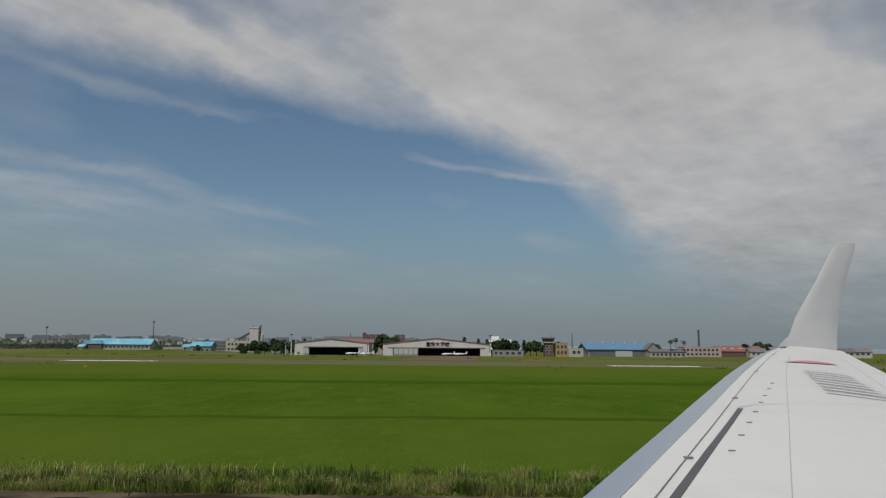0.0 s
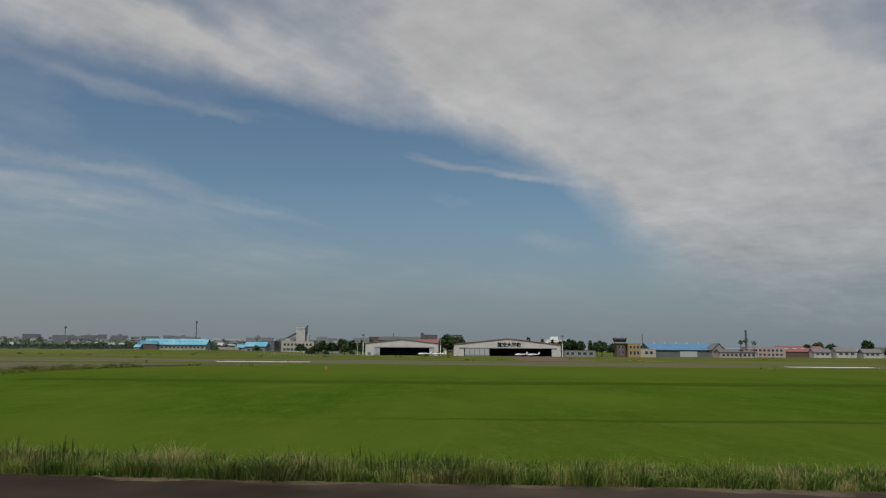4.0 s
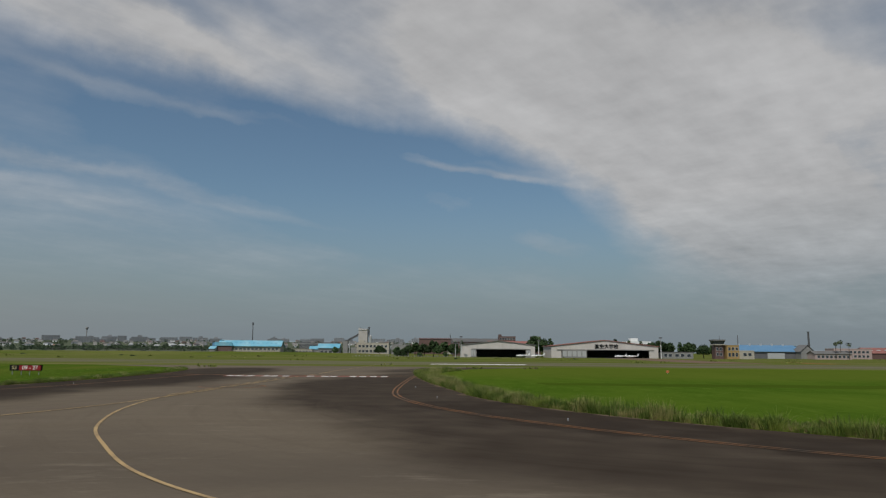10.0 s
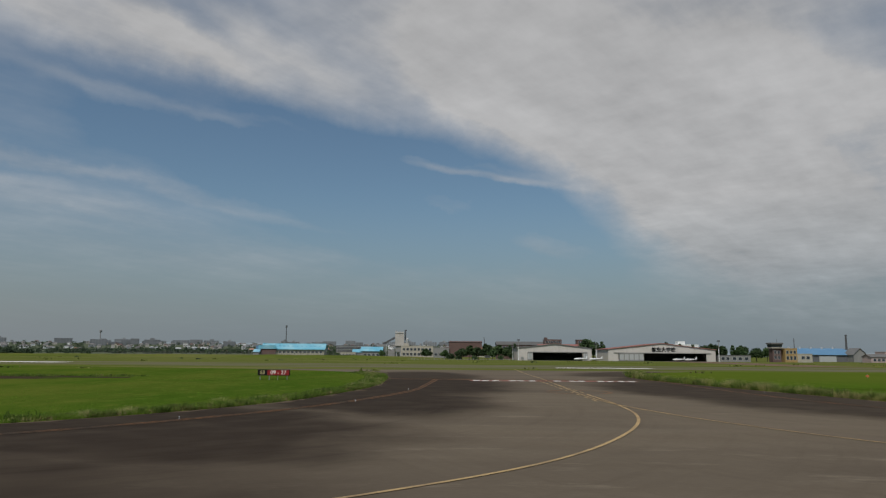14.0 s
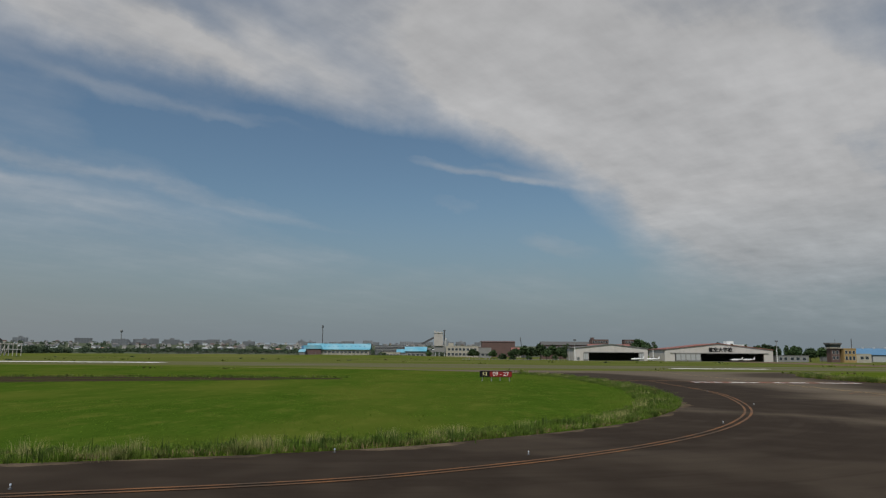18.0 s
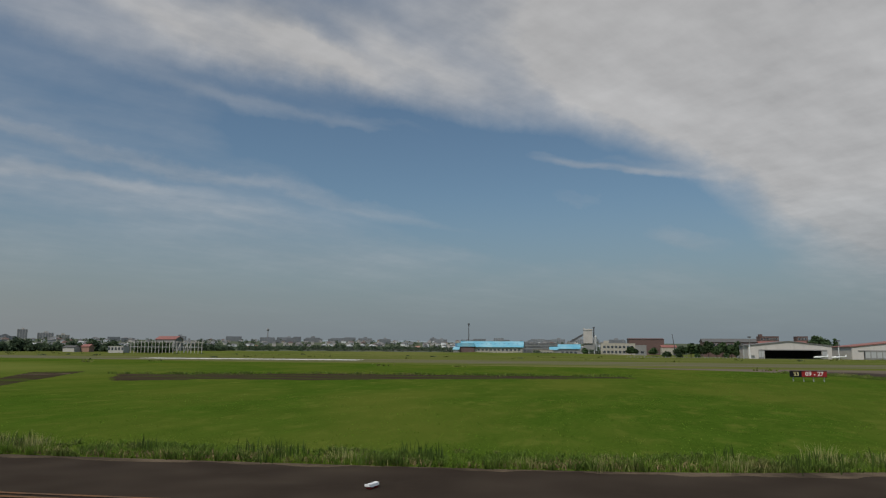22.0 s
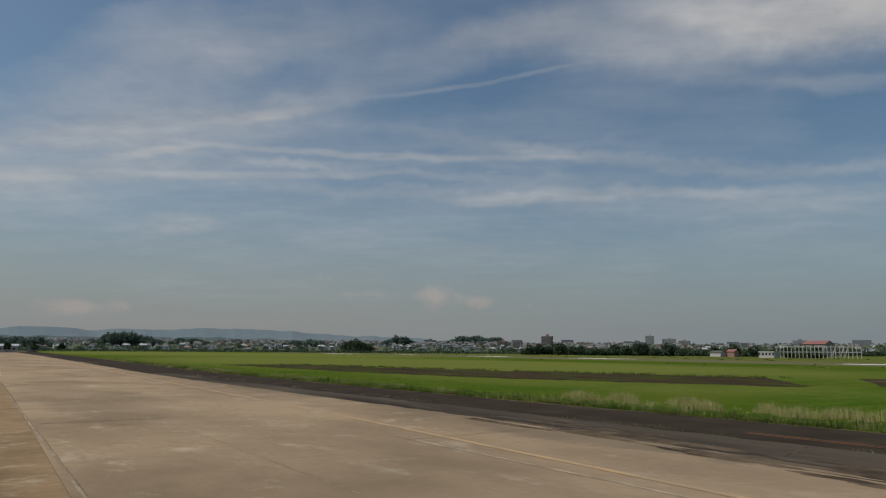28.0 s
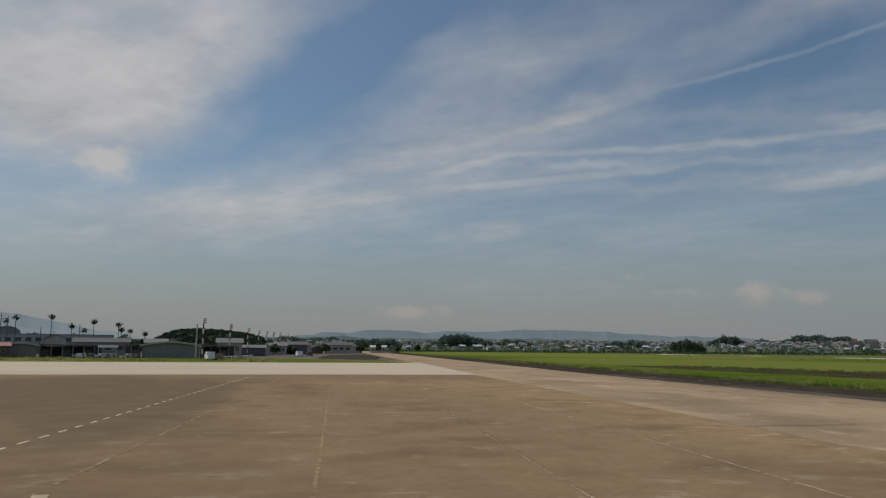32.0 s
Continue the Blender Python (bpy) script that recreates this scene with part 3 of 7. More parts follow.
    tar = n.new("ShaderNodeMix")
    tar.data_type = "RGBA"
    tar.inputs[6].default_value, tar.inputs[7].default_value = (*c0, 1), (*c1, 1)
    l.new(grain, tar.inputs["Factor"])
    x = n.new("ShaderNodeMix")
    x.data_type = "RGBA"
    l.new(total, x.inputs["Factor"])
    l.new(base, x.inputs[6])
    l.new(tar.outputs[2], x.inputs[7])
    l.new(x.outputs[2], bs.inputs["Base Color"])
    return m


ASPHALT_BASE = mat("taxiway_asphalt", (0.12, 0.095, 0.068), (0.148, 0.12, 0.088), 0.25, 0.95, 0.3, 30, wear=(0.09, 0.073, 0.056), wear_scale=0.05, wear_at=(0.48, 0.75), pale=(0.185, 0.152, 0.114), pale_scale=0.35, pale_at=(0.58, 0.72), spec=0.05, stretch=(0.4, 1.3, 1), bump_dist=0.01)
TAXI_ASPHALT = stain(ASPHALT_BASE, (
    (30, 5, 75, 24, 0, 0.9), (-42, 7, 45, 22, -4, 0.95), (-78, 17, 30, 17, -35, 0.93), (-98, 36, 25, 15, -58, 0.86), (-109, 60, 28, 14, -75, 0.85), (-114, 84, 34, 13, -88, 0.9), (0, 17, 70, 7, 0), (-60, 19.5, 30, 8, -10), (-84, 28, 24, 9, -40), (-101, 47, 22, 8, -62), (-107, 118, 26, 12, 80, 0.8), (-104, 150, 30, 14, 60, 0.8),
    (-145, 96, 36, 14, 92), (-146, 132, 32, 13, 95, 0.9), (-150, 68, 26, 13, 105), (-160, 44, 24, 15, 128), (-178, 26, 28, 17, 150), (-170, 22, 36, 24, 150, 0.85), (-204, 17, 34, 22, 165, 1.0), (-196, -6, 36, 24, 150, 0.75),
    (-236, 23, 34, 9, 178), (-285, 21, 60, 10, 178), (-370, 22, 90, 13, 178), (-520, 31, 140, 16, 178), (-800, 44, 260, 20, 178)),
    (0.016, 0.0115, 0.0085), (0.05, 0.037, 0.0265), ((-82, 60, 1), (-177, 60, -1)))
stain(GRASS_WEST, ((-430, 105, 190, 85, 2, 0.7), (-820, 160, 380, 150, 2, 0.75), (-300, 60, 60, 24, 0, 0.35)), (0.125, 0.142, 0.032), (0.19, 0.193, 0.056))
stain(GRASS, ((-10, 150, 230, 60, 0, 0.7), (-30, 30, 160, 15, 0, 0.35)), (0.07, 0.1, 0.0125), (0.104, 0.124, 0.019))
stain(CONCRETE, ((-300, -52, 46, 16, 8, 0.9), (-290, -84, 80, 26, 0, 0.9), (-268, -34, 56, 30, 2, 0.38), (-262, -45, 24, 9, 4, 0.7), (-250, -35, 22, 9, 4, 0.6), (-328, -30, 14, 60, 0, 0.45), (-246, -14, 16, 5, 4, 0.5), (-292, -41, 46, 9, 4, 0.85), (-258, -36, 30, 8, 4, 0.58), (-304, -31, 26, 4, 3, 0.45), (-252, -26, 18, 3, 3, 0.45), (-276, -24, 22, 3, 3, 0.35), (-318, -45, 16, 22, 0, 0.6)), (0.095, 0.07, 0.045), (0.14, 0.102, 0.064))
stain(CONCRETE_LANE, ((-248, 2, 26, 7, 2, 0.25), (-285, -2, 30, 5, 2, 0.35), (-300, 12, 70, 4, 0, 0.3), (-236, 10, 12, 7, 0, 0.3), (-219, 8, 13, 14, 0, 0.9), (-238, 14, 22, 3.4, 3, 0.8), (-275, 14.5, 60, 1.8, 0, 0.6)), (0.135, 0.102, 0.069), (0.2, 0.153, 0.107))


# ---- mesh helpers ----
class Mesh:
    """Collects vertices and faces of one part."""

    def __init__(self):
        self.v, self.f = [], []

    def poly(self, pts):
        k = len(self.v)
        self.v += [tuple(p) for p in pts]
        self.f.append(tuple(range(k, k + len(pts))))
        return self

    def box(self, x0, y0, z0, x1, y1, z1):
        k = len(self.v)
        self.v += [(x0, y0, z0), (x1, y0, z0), (x1, y1, z0), (x0, y1, z0), (x0, y0, z1), (x1, y0, z1), (x1, y1, z1), (x0, y1, z1)]
        self.f += [tuple(k + i for i in q) for q in ((3, 2, 1, 0), (4, 5, 6, 7), (0, 1, 5, 4), (1, 2, 6, 5), (2, 3, 7, 6), (3, 0, 4, 7))]
        return self

    def prism(self, outline, y0, y1):
        """An outline in x, z pushed along y."""
        k, n = len(self.v), len(outline)
        self.v += [(x, y0, z) for x, z in outline] + [(x, y1, z) for x, z in outline]
        self.f += [tuple(range(k, k + n)), tuple(range(k + 2 * n - 1, k + n - 1, -1))]
        self.f += [(k + i, k + n + i, k + n + (i + 1) % n, k + (i + 1) % n) for i in range(n)]
        return self

    def slab(self, outline, z0, z1):
        """An outline in x, y pushed upward."""
        k, n = len(self.v), len(outline)
        self.v += [(x, y, z0) for x, y in outline] + [(x, y, z1) for x, y in outline]
        self.f += [tuple(range(k + n - 1, k - 1, -1)), tuple(range(k + n, k + 2 * n))]
        self.f += [(k + i, k + (i + 1) % n, k + n + (i + 1) % n, k + n + i) for i in range(n)]
        return self

    def tube(self, a, b, ra, rb=None, n=8):
        a, b, rb = Vector(a), Vector(b), ra if rb is None else rb
        d = (b - a).normalized()
        u = d.orthogonal().normalized()
        w = d.cross(u)
        k = len(self.v)
        for c, r in ((a, ra), (b, rb)):
            self.v += [tuple(c + (u * math.cos(2 * math.pi * i / n) + w * math.sin(2 * math.pi * i / n)) * r) for i in range(n)]
        self.f += [(k + i, k + (i + 1) % n, k + n + (i + 1) % n, k + n + i) for i in range(n)]
        self.f += [tuple(range(k + n - 1, k - 1, -1)), tuple(range(k + n, k + 2 * n))]
        return self

    def loft(self, rings, caps=True):
        k, n = len(self.v), len(rings[0])
        for r in rings:
            self.v += [tuple(p) for p in r]
        for j in range(len(rings) - 1):
            o = k + j * n
            self.f += [(o + i, o + (i + 1) % n, o + n + (i + 1) % n, o + n + i) for i in range(n)]
        if caps:
            self.f += [tuple(range(k + n - 1, k - 1, -1)), tuple(range(k + (len(rings) - 1) * n, k + len(rings) * n))]
        return self

    def data(self, name, material, smooth=False):
        me = bpy.data.meshes.new(name)
        me.from_pydata(self.v, [], self.f)
        me.materials.append(material)
        if smooth:
            me.polygons.foreach_set("use_smooth", [True] * len(me.polygons))
            me.set_sharp_from_angle(angle=radians(40))
        me.update()
        return me


def part(name, mesh, material, parent, label="", smooth=False):
    me = mesh if isinstance(mesh, bpy.types.Mesh) else mesh.data(name, material, smooth)
    ob = new(name, me)
    ob.parent = parent
    return tagged(ob, label)


def thing(name, x, y, z, turn, label, category, group=""):
    ob = new(name)
    ob.matrix_world = pose(x, y, z, 0, 0, turn)
    return tagged(ob, label, category, group)


def structure(name, mesh, material, label, category, smooth=False):
    return tagged(new(name, mesh.data(name, material, smooth)), label, category, kind="structure")


def smooth_line(pts, steps=6):
    """A Catmull-Rom curve through the points."""
    p = [Vector((*q, 0)) if len(q) == 2 else Vector(q) for q in pts]
    p = [2 * p[0] - p[1]] + p + [2 * p[-1] - p[-2]]
    out = []
    for i in range(1, len(p) - 2):
        for s in range(steps):
            t = s / steps
            out.append(0.5 * (2 * p[i] + (p[i + 1] - p[i - 1]) * t + (2 * p[i - 1] - 5 * p[i] + 4 * p[i + 1] - p[i + 2]) * t * t + (3 * p[i] - p[i - 1] - 3 * p[i + 1] + p[i + 2]) * t ** 3))
    return out + [p[-2]]


def stripe(mesh, pts, width, z, shift=0.0):
    """A painted line of that width along the points, on the ground."""
    n = len(pts)
    rows = []
    for i, p in enumerate(pts):
        d = (pts[min(i + 1, n - 1)] - pts[max(i - 1, 0)]).normalized()
        s = Vector((-d.y, d.x, 0))
        rows.append((p + s * (shift - width / 2), p + s * (shift + width / 2)))
    k = len(mesh.v)
    for a, b in rows:
        mesh.v += [(a.x, a.y, z), (b.x, b.y, z)]
    mesh.f += [(k + 2 * i, k + 2 * i + 2, k + 2 * i + 3, k + 2 * i + 1) for i in range(n - 1)]
    return mesh

# ---- ground, pavements and their markings ----
rng0 = random.Random(5)
def sheet(name, outline, z, material, label, category):
    """A level surface with a thin edge."""
    m = Mesh()
    m.slab(outline, z - 0.03, z)
    return structure(name, m, material, label, category)


structure("ground", Mesh().poly([(-9000, -9000, 0), (9000, -9000, 0), (9000, 9000, 0), (-9000, 9000, 0)]), GRASS_DULL, "wide flat airfield grass, dull green and straw coloured", "ground")

EDGE_EAST = [(200, 19.2), (60, 19.2), (0, 19.5), (-20, 20.4), (-35, 21.8), (-50, 22.7), (-63, 24.2), (-73, 26.6), (-83, 32.0), (-91, 39.3), (-98, 48.8), (-103.5, 61), (-106, 75), (-109, 95), (-111, 120), (-108, 140), (-98, 160), (-82, 176)]
EDGE_WEST = [(-190, 176), (-168, 160), (-156, 143), (-151.5, 120), (-150.5, 92), (-152.5, 74), (-156, 59), (-163, 46), (-171, 38), (-178, 33.2), (-190, 29), (-204, 27.4), (-240, 26.6), (-270, 25.7), (-300, 25.3), (-340, 25.4), (-380, 27.2), (-460, 32), (-700, 45), (-1300, 66)]
east = [(p.x, p.y) for p in smooth_line(EDGE_EAST, 4)]
west = [(p.x, p.y) for p in smooth_line(EDGE_WEST, 4)]
sheet("taxiway", east + west + [(-1300, 20), (-460, 0), (-440, -420), (200, -420)], 0.012, TAXI_ASPHALT, "weathered grey-brown asphalt taxiway with a curved connector", "taxiway")
sheet("grass_field_east", [(200, 19.2)] + east[1:] + [(200, 168)], 0.02, GRASS, "mown bright green grass between taxiway and runway", "grass")
sheet("grass_field_west", west + [(-1300, 340), (-330, 212)], 0.02, GRASS_WEST, "mown bright green grass between taxiway and runway", "grass")


def tilt_y(x, y):
    """The runway runs slightly askew to the taxiway."""
    return y - 0.13 * x


sheet("runway", [(x, tilt_y(x, y)) for x, y in ((900, 178), (900, 238), (-2600, 258), (-2600, 190))], 0.014, RUNWAY, "pale grey worn runway seen at a low angle", "runway")


def blotch(name, outline, z, material, label, category, amp=2.0, n=40):
    """A surface whose edge wanders as worn patches do."""
    pts = []
    for (x0, y0), (x1, y1) in zip(outline, outline[1:] + outline[:1]):
        for k in range(n):
            x, y = x0 + (x1 - x0) * k / n, y0 + (y1 - y0) * k / n
            pts.append((x + amp * (0.7 * noise.noise((x * 0.09, y * 0.09, 1.0)) + 0.5 * noise.noise((x * 0.45, y * 0.45, 3.0)) + 0.3 * noise.noise((x * 1.4, y * 1.4, 5.0))), y + amp * (0.7 * noise.noise((x * 0.09, y * 0.09, 7.0)) + 0.5 * noise.noise((x * 0.45, y * 0.45, 9.0)) + 0.3 * noise.noise((x * 1.4, y * 1.4, 11.0)))))
    m = Mesh()
    m.poly([(x, y, z) for x, y in pts])
    return structure(name, m, material, label, category)


def silt(name, edge):
    """A wandering strip of washed-out sand where grass meets pavement."""
    m = Mesh()
    row = []
    for i, p in enumerate(edge):
        a, b = edge[max(i - 1, 0)], edge[min(i + 1, len(edge) - 1)]
        v = Vector((b[0] - a[0], b[1] - a[1])).normalized()
        k = max(0.04, 0.45 + 0.9 * noise.noise((p[0] * 0.22, p[1] * 0.22, 2.0)) + 0.5 * noise.noise((p[0] * 0.9, p[1] * 0.9, 5.0)))
        row.append(((p[0] + v.y * 0.4, p[1] - v.x * 0.4, 0.017), (p[0] - v.y * k, p[1] + v.x * k, 0.0165)))
    for a, b in zip(row, row[1:]):
        m.poly([a[0], b[0], b[1], a[1]])
    return structure(name, m, SILT, "sandy silt strip along the grass edge", "soil")


silt("edge_silt_east", [(p.x, p.y) for p in smooth_line(EDGE_EAST[1:-2], 40)])
silt("edge_silt_west", [(p.x, p.y) for p in smooth_line(EDGE_WEST[2:-2], 30)])
sheet("apron", [(-210, -9.1), (-240, -8.2), (-265, -7.3), (-297, -6.1), (-337, -5.2), (-460, 0), (-440, -400), (-212, -400)], 0.022, CONCRETE, "brown weathered concrete apron with joints", "apron")
lane_edge = [(-216, 9.4), (-222, 10.8), (-228, 11.7), (-238, 13.4), (-250, 14.4), (-266, 14.6), (-300, 14.4), (-340, 14.8), (-380, 16.5), (-460, 20), (-700, 29), (-1300, 50)]
lane_edge = [(p.x, p.y + 0.35 * noise.noise((p.x * 0.7, 2.0, 4.0)) + 0.25 * noise.noise((p.x * 2.3, 5.0, 1.0))) for p in smooth_line(lane_edge, 16)]
sheet("apron_lane", lane_edge + [(-1300, 30), (-460, 0.03), (-337, -5.18), (-297, -6.08), (-265, -7.28), (-240, -8.18), (-213, -9.0), (-213.5, 2)], 0.0225, CONCRETE_LANE, "paler concrete taxi lane beside the apron", "apron")
blotch("blackened_slabs", [(-205, 6), (-209, 14), (-217, 17.6), (-228, 18.2), (-246, 18.6), (-290, 18.2), (-340, 18.0), (-340, 13), (-240, 11), (-216, 4)], 0.019, CONCRETE_BLACK, "concrete slabs blackened by lichen beside the taxi lane", "apron", 0.9)


def tongues(name, n, seed, spread, z, material, label):
    """Long thin patches along the broken edge between clean and blackened concrete."""
    r = random.Random(seed)
    m = Mesh()
    for i in range(n):
        x, y = lane_edge[r.randrange(len(lane_edge) * 2 // 5)]
        y += r.uniform(*spread)
        x += r.uniform(-2, 2)
        a, b = r.uniform(0.8, 3.2), r.uniform(0.08, 0.4)
        pts = []
        for k in range(28):
            u = 2 * math.pi * k / 28
            f = 1 + 0.45 * noise.noise((x + 1.6 * math.cos(u), y + 1.6 * math.sin(u), 3.0)) + 0.3 * noise.noise((x + 5 * math.cos(u), y + 5 * math.sin(u), 8.0))
            pts.append((x + a * f * math.cos(u), y - 0.07 * a * f * math.cos(u) + b * f * math.sin(u), z + i * 0.00002))
        m.poly(pts)
    structure(name, m, material, label, "apron")


tongues("dirty_tongues", 80, 5, (-1.2, 0.3), 0.0245, SILT, "dirty patches at the edge of the clean concrete")
tongues("worn_tongues", 45, 6, (0.0, 2.2), 0.0205, SILT, "paler worn patches in blackened concrete")
sheet("apron_pale_slab", [(-338, -4.5), (-428, 0), (-424, -400), (-333, -400)], 0.027, CONCRETE_LIGHT, "pale clean concrete apron strip", "apron")
sheet("apron_grass_strip", [(-428, -2), (-470, -9), (-492, -30), (-505, -420), (-424, -420), (-424, -8)], 0.03, GRASS_DULL, "rough green grass strip behind the apron", "grass")
sheet("far_apron_road", [(-492, -30), (-470, -9), (-460, 2), (-1300, 29), (-1300, -60), (-640, -90), (-560, -130), (-503, -420)], 0.02, ASPHALT, "dark asphalt service road and stands", "road")
blotch("far_dark_apron", [(-470, -8), (-494, -28), (-640, -20), (-700, 4), (-560, 2)], 0.03, ASPHALT_DARK, "dark asphalt service road and stands", "road")

# bare dark strips in the western grass, and a darker line in the eastern one
STRIP_WEST = [(-268, 69), (-286, 93), (-330, 78), (-400, 60), (-400, 44), (-330, 48), (-296, 55)]
STRIP_EAST = [(-250, 81), (-262, 100), (-235, 112), (-190, 116), (-188, 109), (-215, 97), (-232, 90)]
blotch("bare_strip_west", STRIP_WEST, 0.03, SOIL, "dark bare strip in the grass", "soil", 3.0)
blotch("bare_strip_cross", [(-250.7, 63.5), (-253.8, 61.1), (-278.6, 103), (-273.2, 108)], 0.03, SOIL, "narrow dark track across the grass", "soil", 0.7)
blotch("dry_track_end", [(-267.5, 96.5), (-272, 91.8), (-273.5, 94.2), (-269, 99)], 0.034, SILT, "dry sandy patch on the dark track", "soil", 0.5)
blotch("bare_strip_east", STRIP_EAST, 0.03, SOIL, "dark bare strip in the grass", "soil", 3.0)
blotch("damp_grass_line", [(60, 82), (-60, 82), (-95, 86), (-95, 92), (-60, 90), (60, 89)], 0.026, GRASS_DARK, "darker line in the mown grass", "grass", 1.2)
blotch("damp_grass_line_near", [(60, 40.5), (-30, 40.5), (-52, 42), (-30, 42), (60, 42)], 0.026, GRASS_DARK, "darker line in the mown grass", "grass", 1.2)

sheet("hangar_ramp", [(-15, 262), (12, 262), (23, 455), (-6, 455)], 0.03, mat("red_brown_paving", (0.19, 0.125, 0.1), (0.155, 0.105, 0.082), 0.2, 0.95, 0.2, 12, wear=(0.11, 0.1, 0.05), wear_scale=0.08, wear_at=(0.45, 0.65), spec=0.0), "faded red-brown paved ramp before the sign-lettered hangar", "pavement")
blotch("orange_soil", [(29, 262), (40, 263), (43, 300), (31, 298)], 0.03, mat("orange_soil", (0.27, 0.14, 0.055), (0.2, 0.11, 0.045), 0.3, 0.95, 0.3, 10, wear=(0.09, 0.1, 0.03), wear_scale=0.15, wear_at=(0.46, 0.64), spec=0.0), "patch of bare orange soil in the grass", "soil", 1.5)
Z = 0.034


def line(name, pts, width, material, label, double=0.0, z=Z, steps=6):
    m = Mesh()
    p = smooth_line(pts, steps)
    if double:
        stripe(m, p, width, z, double / 2)
        stripe(m, p, width, z, -double / 2)
    else:
        stripe(m, p, width, z)
    return structure(name, m, material, label, "marking")


line("edge_line_east", [(120, 12.5), (0, 13.2), (-40, 14.2), (-66, 18), (-77, 21.3), (-86, 26), (-93, 31.6), (-100, 39.5), (-106, 49), (-110, 60), (-111.5, 72), (-111.5, 95), (-111, 112)], 0.16, YELLOW_OLD, "worn double yellow taxiway edge line", 0.42)
line("edge_line_west", [(-143.5, 112), (-144.5, 95), (-146, 78), (-151, 59), (-157, 46), (-164, 36.5), (-172, 29.5), (-180, 25.5), (-196, 21.8), (-215, 20.7), (-244, 20.8)], 0.16, YELLOW_OLD, "worn double yellow taxiway edge line", 0.42)
line("guide_line_east", [(-98, 12), (-110, 19.5), (-116, 25), (-120.5, 32), (-124.5, 40), (-128, 52), (-129.5, 66), (-128.5, 90), (-127, 118), (-126, 150), (-124, 190)], 0.16, YELLOW, "yellow taxiway guide line curving to the runway")
line("guide_line_west", [(-163, 12), (-153, 18), (-145, 24), (-138.5, 31), (-133.5, 40.5), (-130.5, 50), (-129.3, 60), (-128.8, 74)], 0.19, YELLOW, "yellow taxiway guide line curving to the runway")
line("guide_line_straight", [(120, -2), (-40, -1.5), (-80, 3), (-98, 12)], 0.19, YELLOW, "yellow taxiway guide line")
for k in (-1, 1):
    m = Mesh()
    for i in range(11):
        y = 64 + i * 4.2
        x = -129.5 + 0.03 * (y - 64) + k * 0.5
        stripe(m, [Vector((x, y, 0)), Vector((x + 0.07, y + 2.4, 0))], 0.15, Z)
    structure("guide_line_dashes", m, YELLOW, "dashed yellow lines beside the guide line", "marking")
line("hold_line", [(-152, 113.5), (-128, 112.5), (-105, 112)], 0.5, YELLOW_OLD, "worn yellow runway holding line", 1.4)
m = Mesh()
for k in (-138.2, -136.9, -135.4, -133.0, -131.8, -130.2, -126.6, -124.4, -123.2, -120.4, -119.0, -117.4, -115.9):
    stripe(m, [Vector((k, 108.6, 0)), Vector((k + 0.95, 108.6, 0))], 2.2, Z + 0.004)
structure("hold_marking", m, WHITE_LINE, "worn white ground letters at the holding line", "marking")
m = Mesh()
stripe(m, [Vector((-138.6, 108.6, 0)), Vector((-114.8, 108.6, 0))], 3.0, Z)
structure("hold_marking_ground", m, RED_LINE, "faded red panel under white ground letters", "marking")
m = Mesh()
stripe(m, [Vector((-128.8 + 3.3 * math.cos(a), 78.5 + 3.3 * math.sin(a), 0)) for a in [2 * math.pi * i / 40 for i in range(41)]], 0.3, Z)
structure("oval_marking", m, YELLOW_OLD, "worn yellow ring on the asphalt", "marking")
for x0, x1, y in ((43, 66, 187), (-110, -83, 211), (-357, -272, 256), (-522, -482, 286), (-640, -600, 300), (-900, -820, 305), (-760, -735, 312), (330, 420, 160)):
    m = Mesh()
    stripe(m, [Vector((x0, y, 0)), Vector((x1, y, 0))], 6.5 if x0 > -120 else 13, 0.05)
    structure("runway_marking", m, WHITE_LINE, "broad white painted runway marking", "marking")

line("apron_edge_line", [(-232, 6.4), (-245, 7.2), (-275, 8.9), (-346, 11.6), (-460, 17), (-900, 31)], 0.32, ORANGE_OLD, "faded orange line along the concrete")
line("apron_white_line", [(-235, 5.4), (-239, 5.5), (-248, 5.75), (-252, 5.85)], 0.14, WHITE_OLD, "faded white line on the concrete")


def worn_joint(y0, y1, x1, width, keep, material, label):
    """A concrete joint whose chalky edges have broken away in places."""
    m = Mesh()
    n = 420
    for k in range(n):
        if rng0.random() > keep + 0.1 * math.sin(k * 0.11):
            continue
        ends = []
        for q in (k, k + 1.02):
            x = -226 + (x1 + 226) * q / n
            y = y0 + (y1 - y0) * q / n
            ends.append(Vector((x, y, 0)))
        stripe(m, ends, width * rng0.uniform(0.55, 1.05), 0.031, rng0.uniform(-0.02, 0.02))
    structure("apron_joint", m, material, label, "marking")


for y0, y1, x1, width, keep, material in ((-1.9, 1.9, -420, 0.07, 0.5, JOINT_PALE), (-8.2, -5.4, -334, 0.12, 0.9, JOINT_CHALK), (-15.7, -12.6, -334, 0.13, 0.8, JOINT_CHALK), (-22.6, -18.6, -334, 0.1, 0.6, JOINT_CHALK), (-29.6, -26.2, -334, 0.16, 0.7, JOINT_PALE), (-37.0, -32.4, -334, 0.16, 0.6, JOINT_PALE)):
    worn_joint(y0, y1, x1, width, keep, material, "pale weathered edges along a concrete joint")
    if -24 < y0 < -20 or y0 == -8.2:
        worn_joint(y0 + 0.08, y1 + 0.08, x1, 0.03, 0.75, JOINT, "sealed joint in the concrete apron")
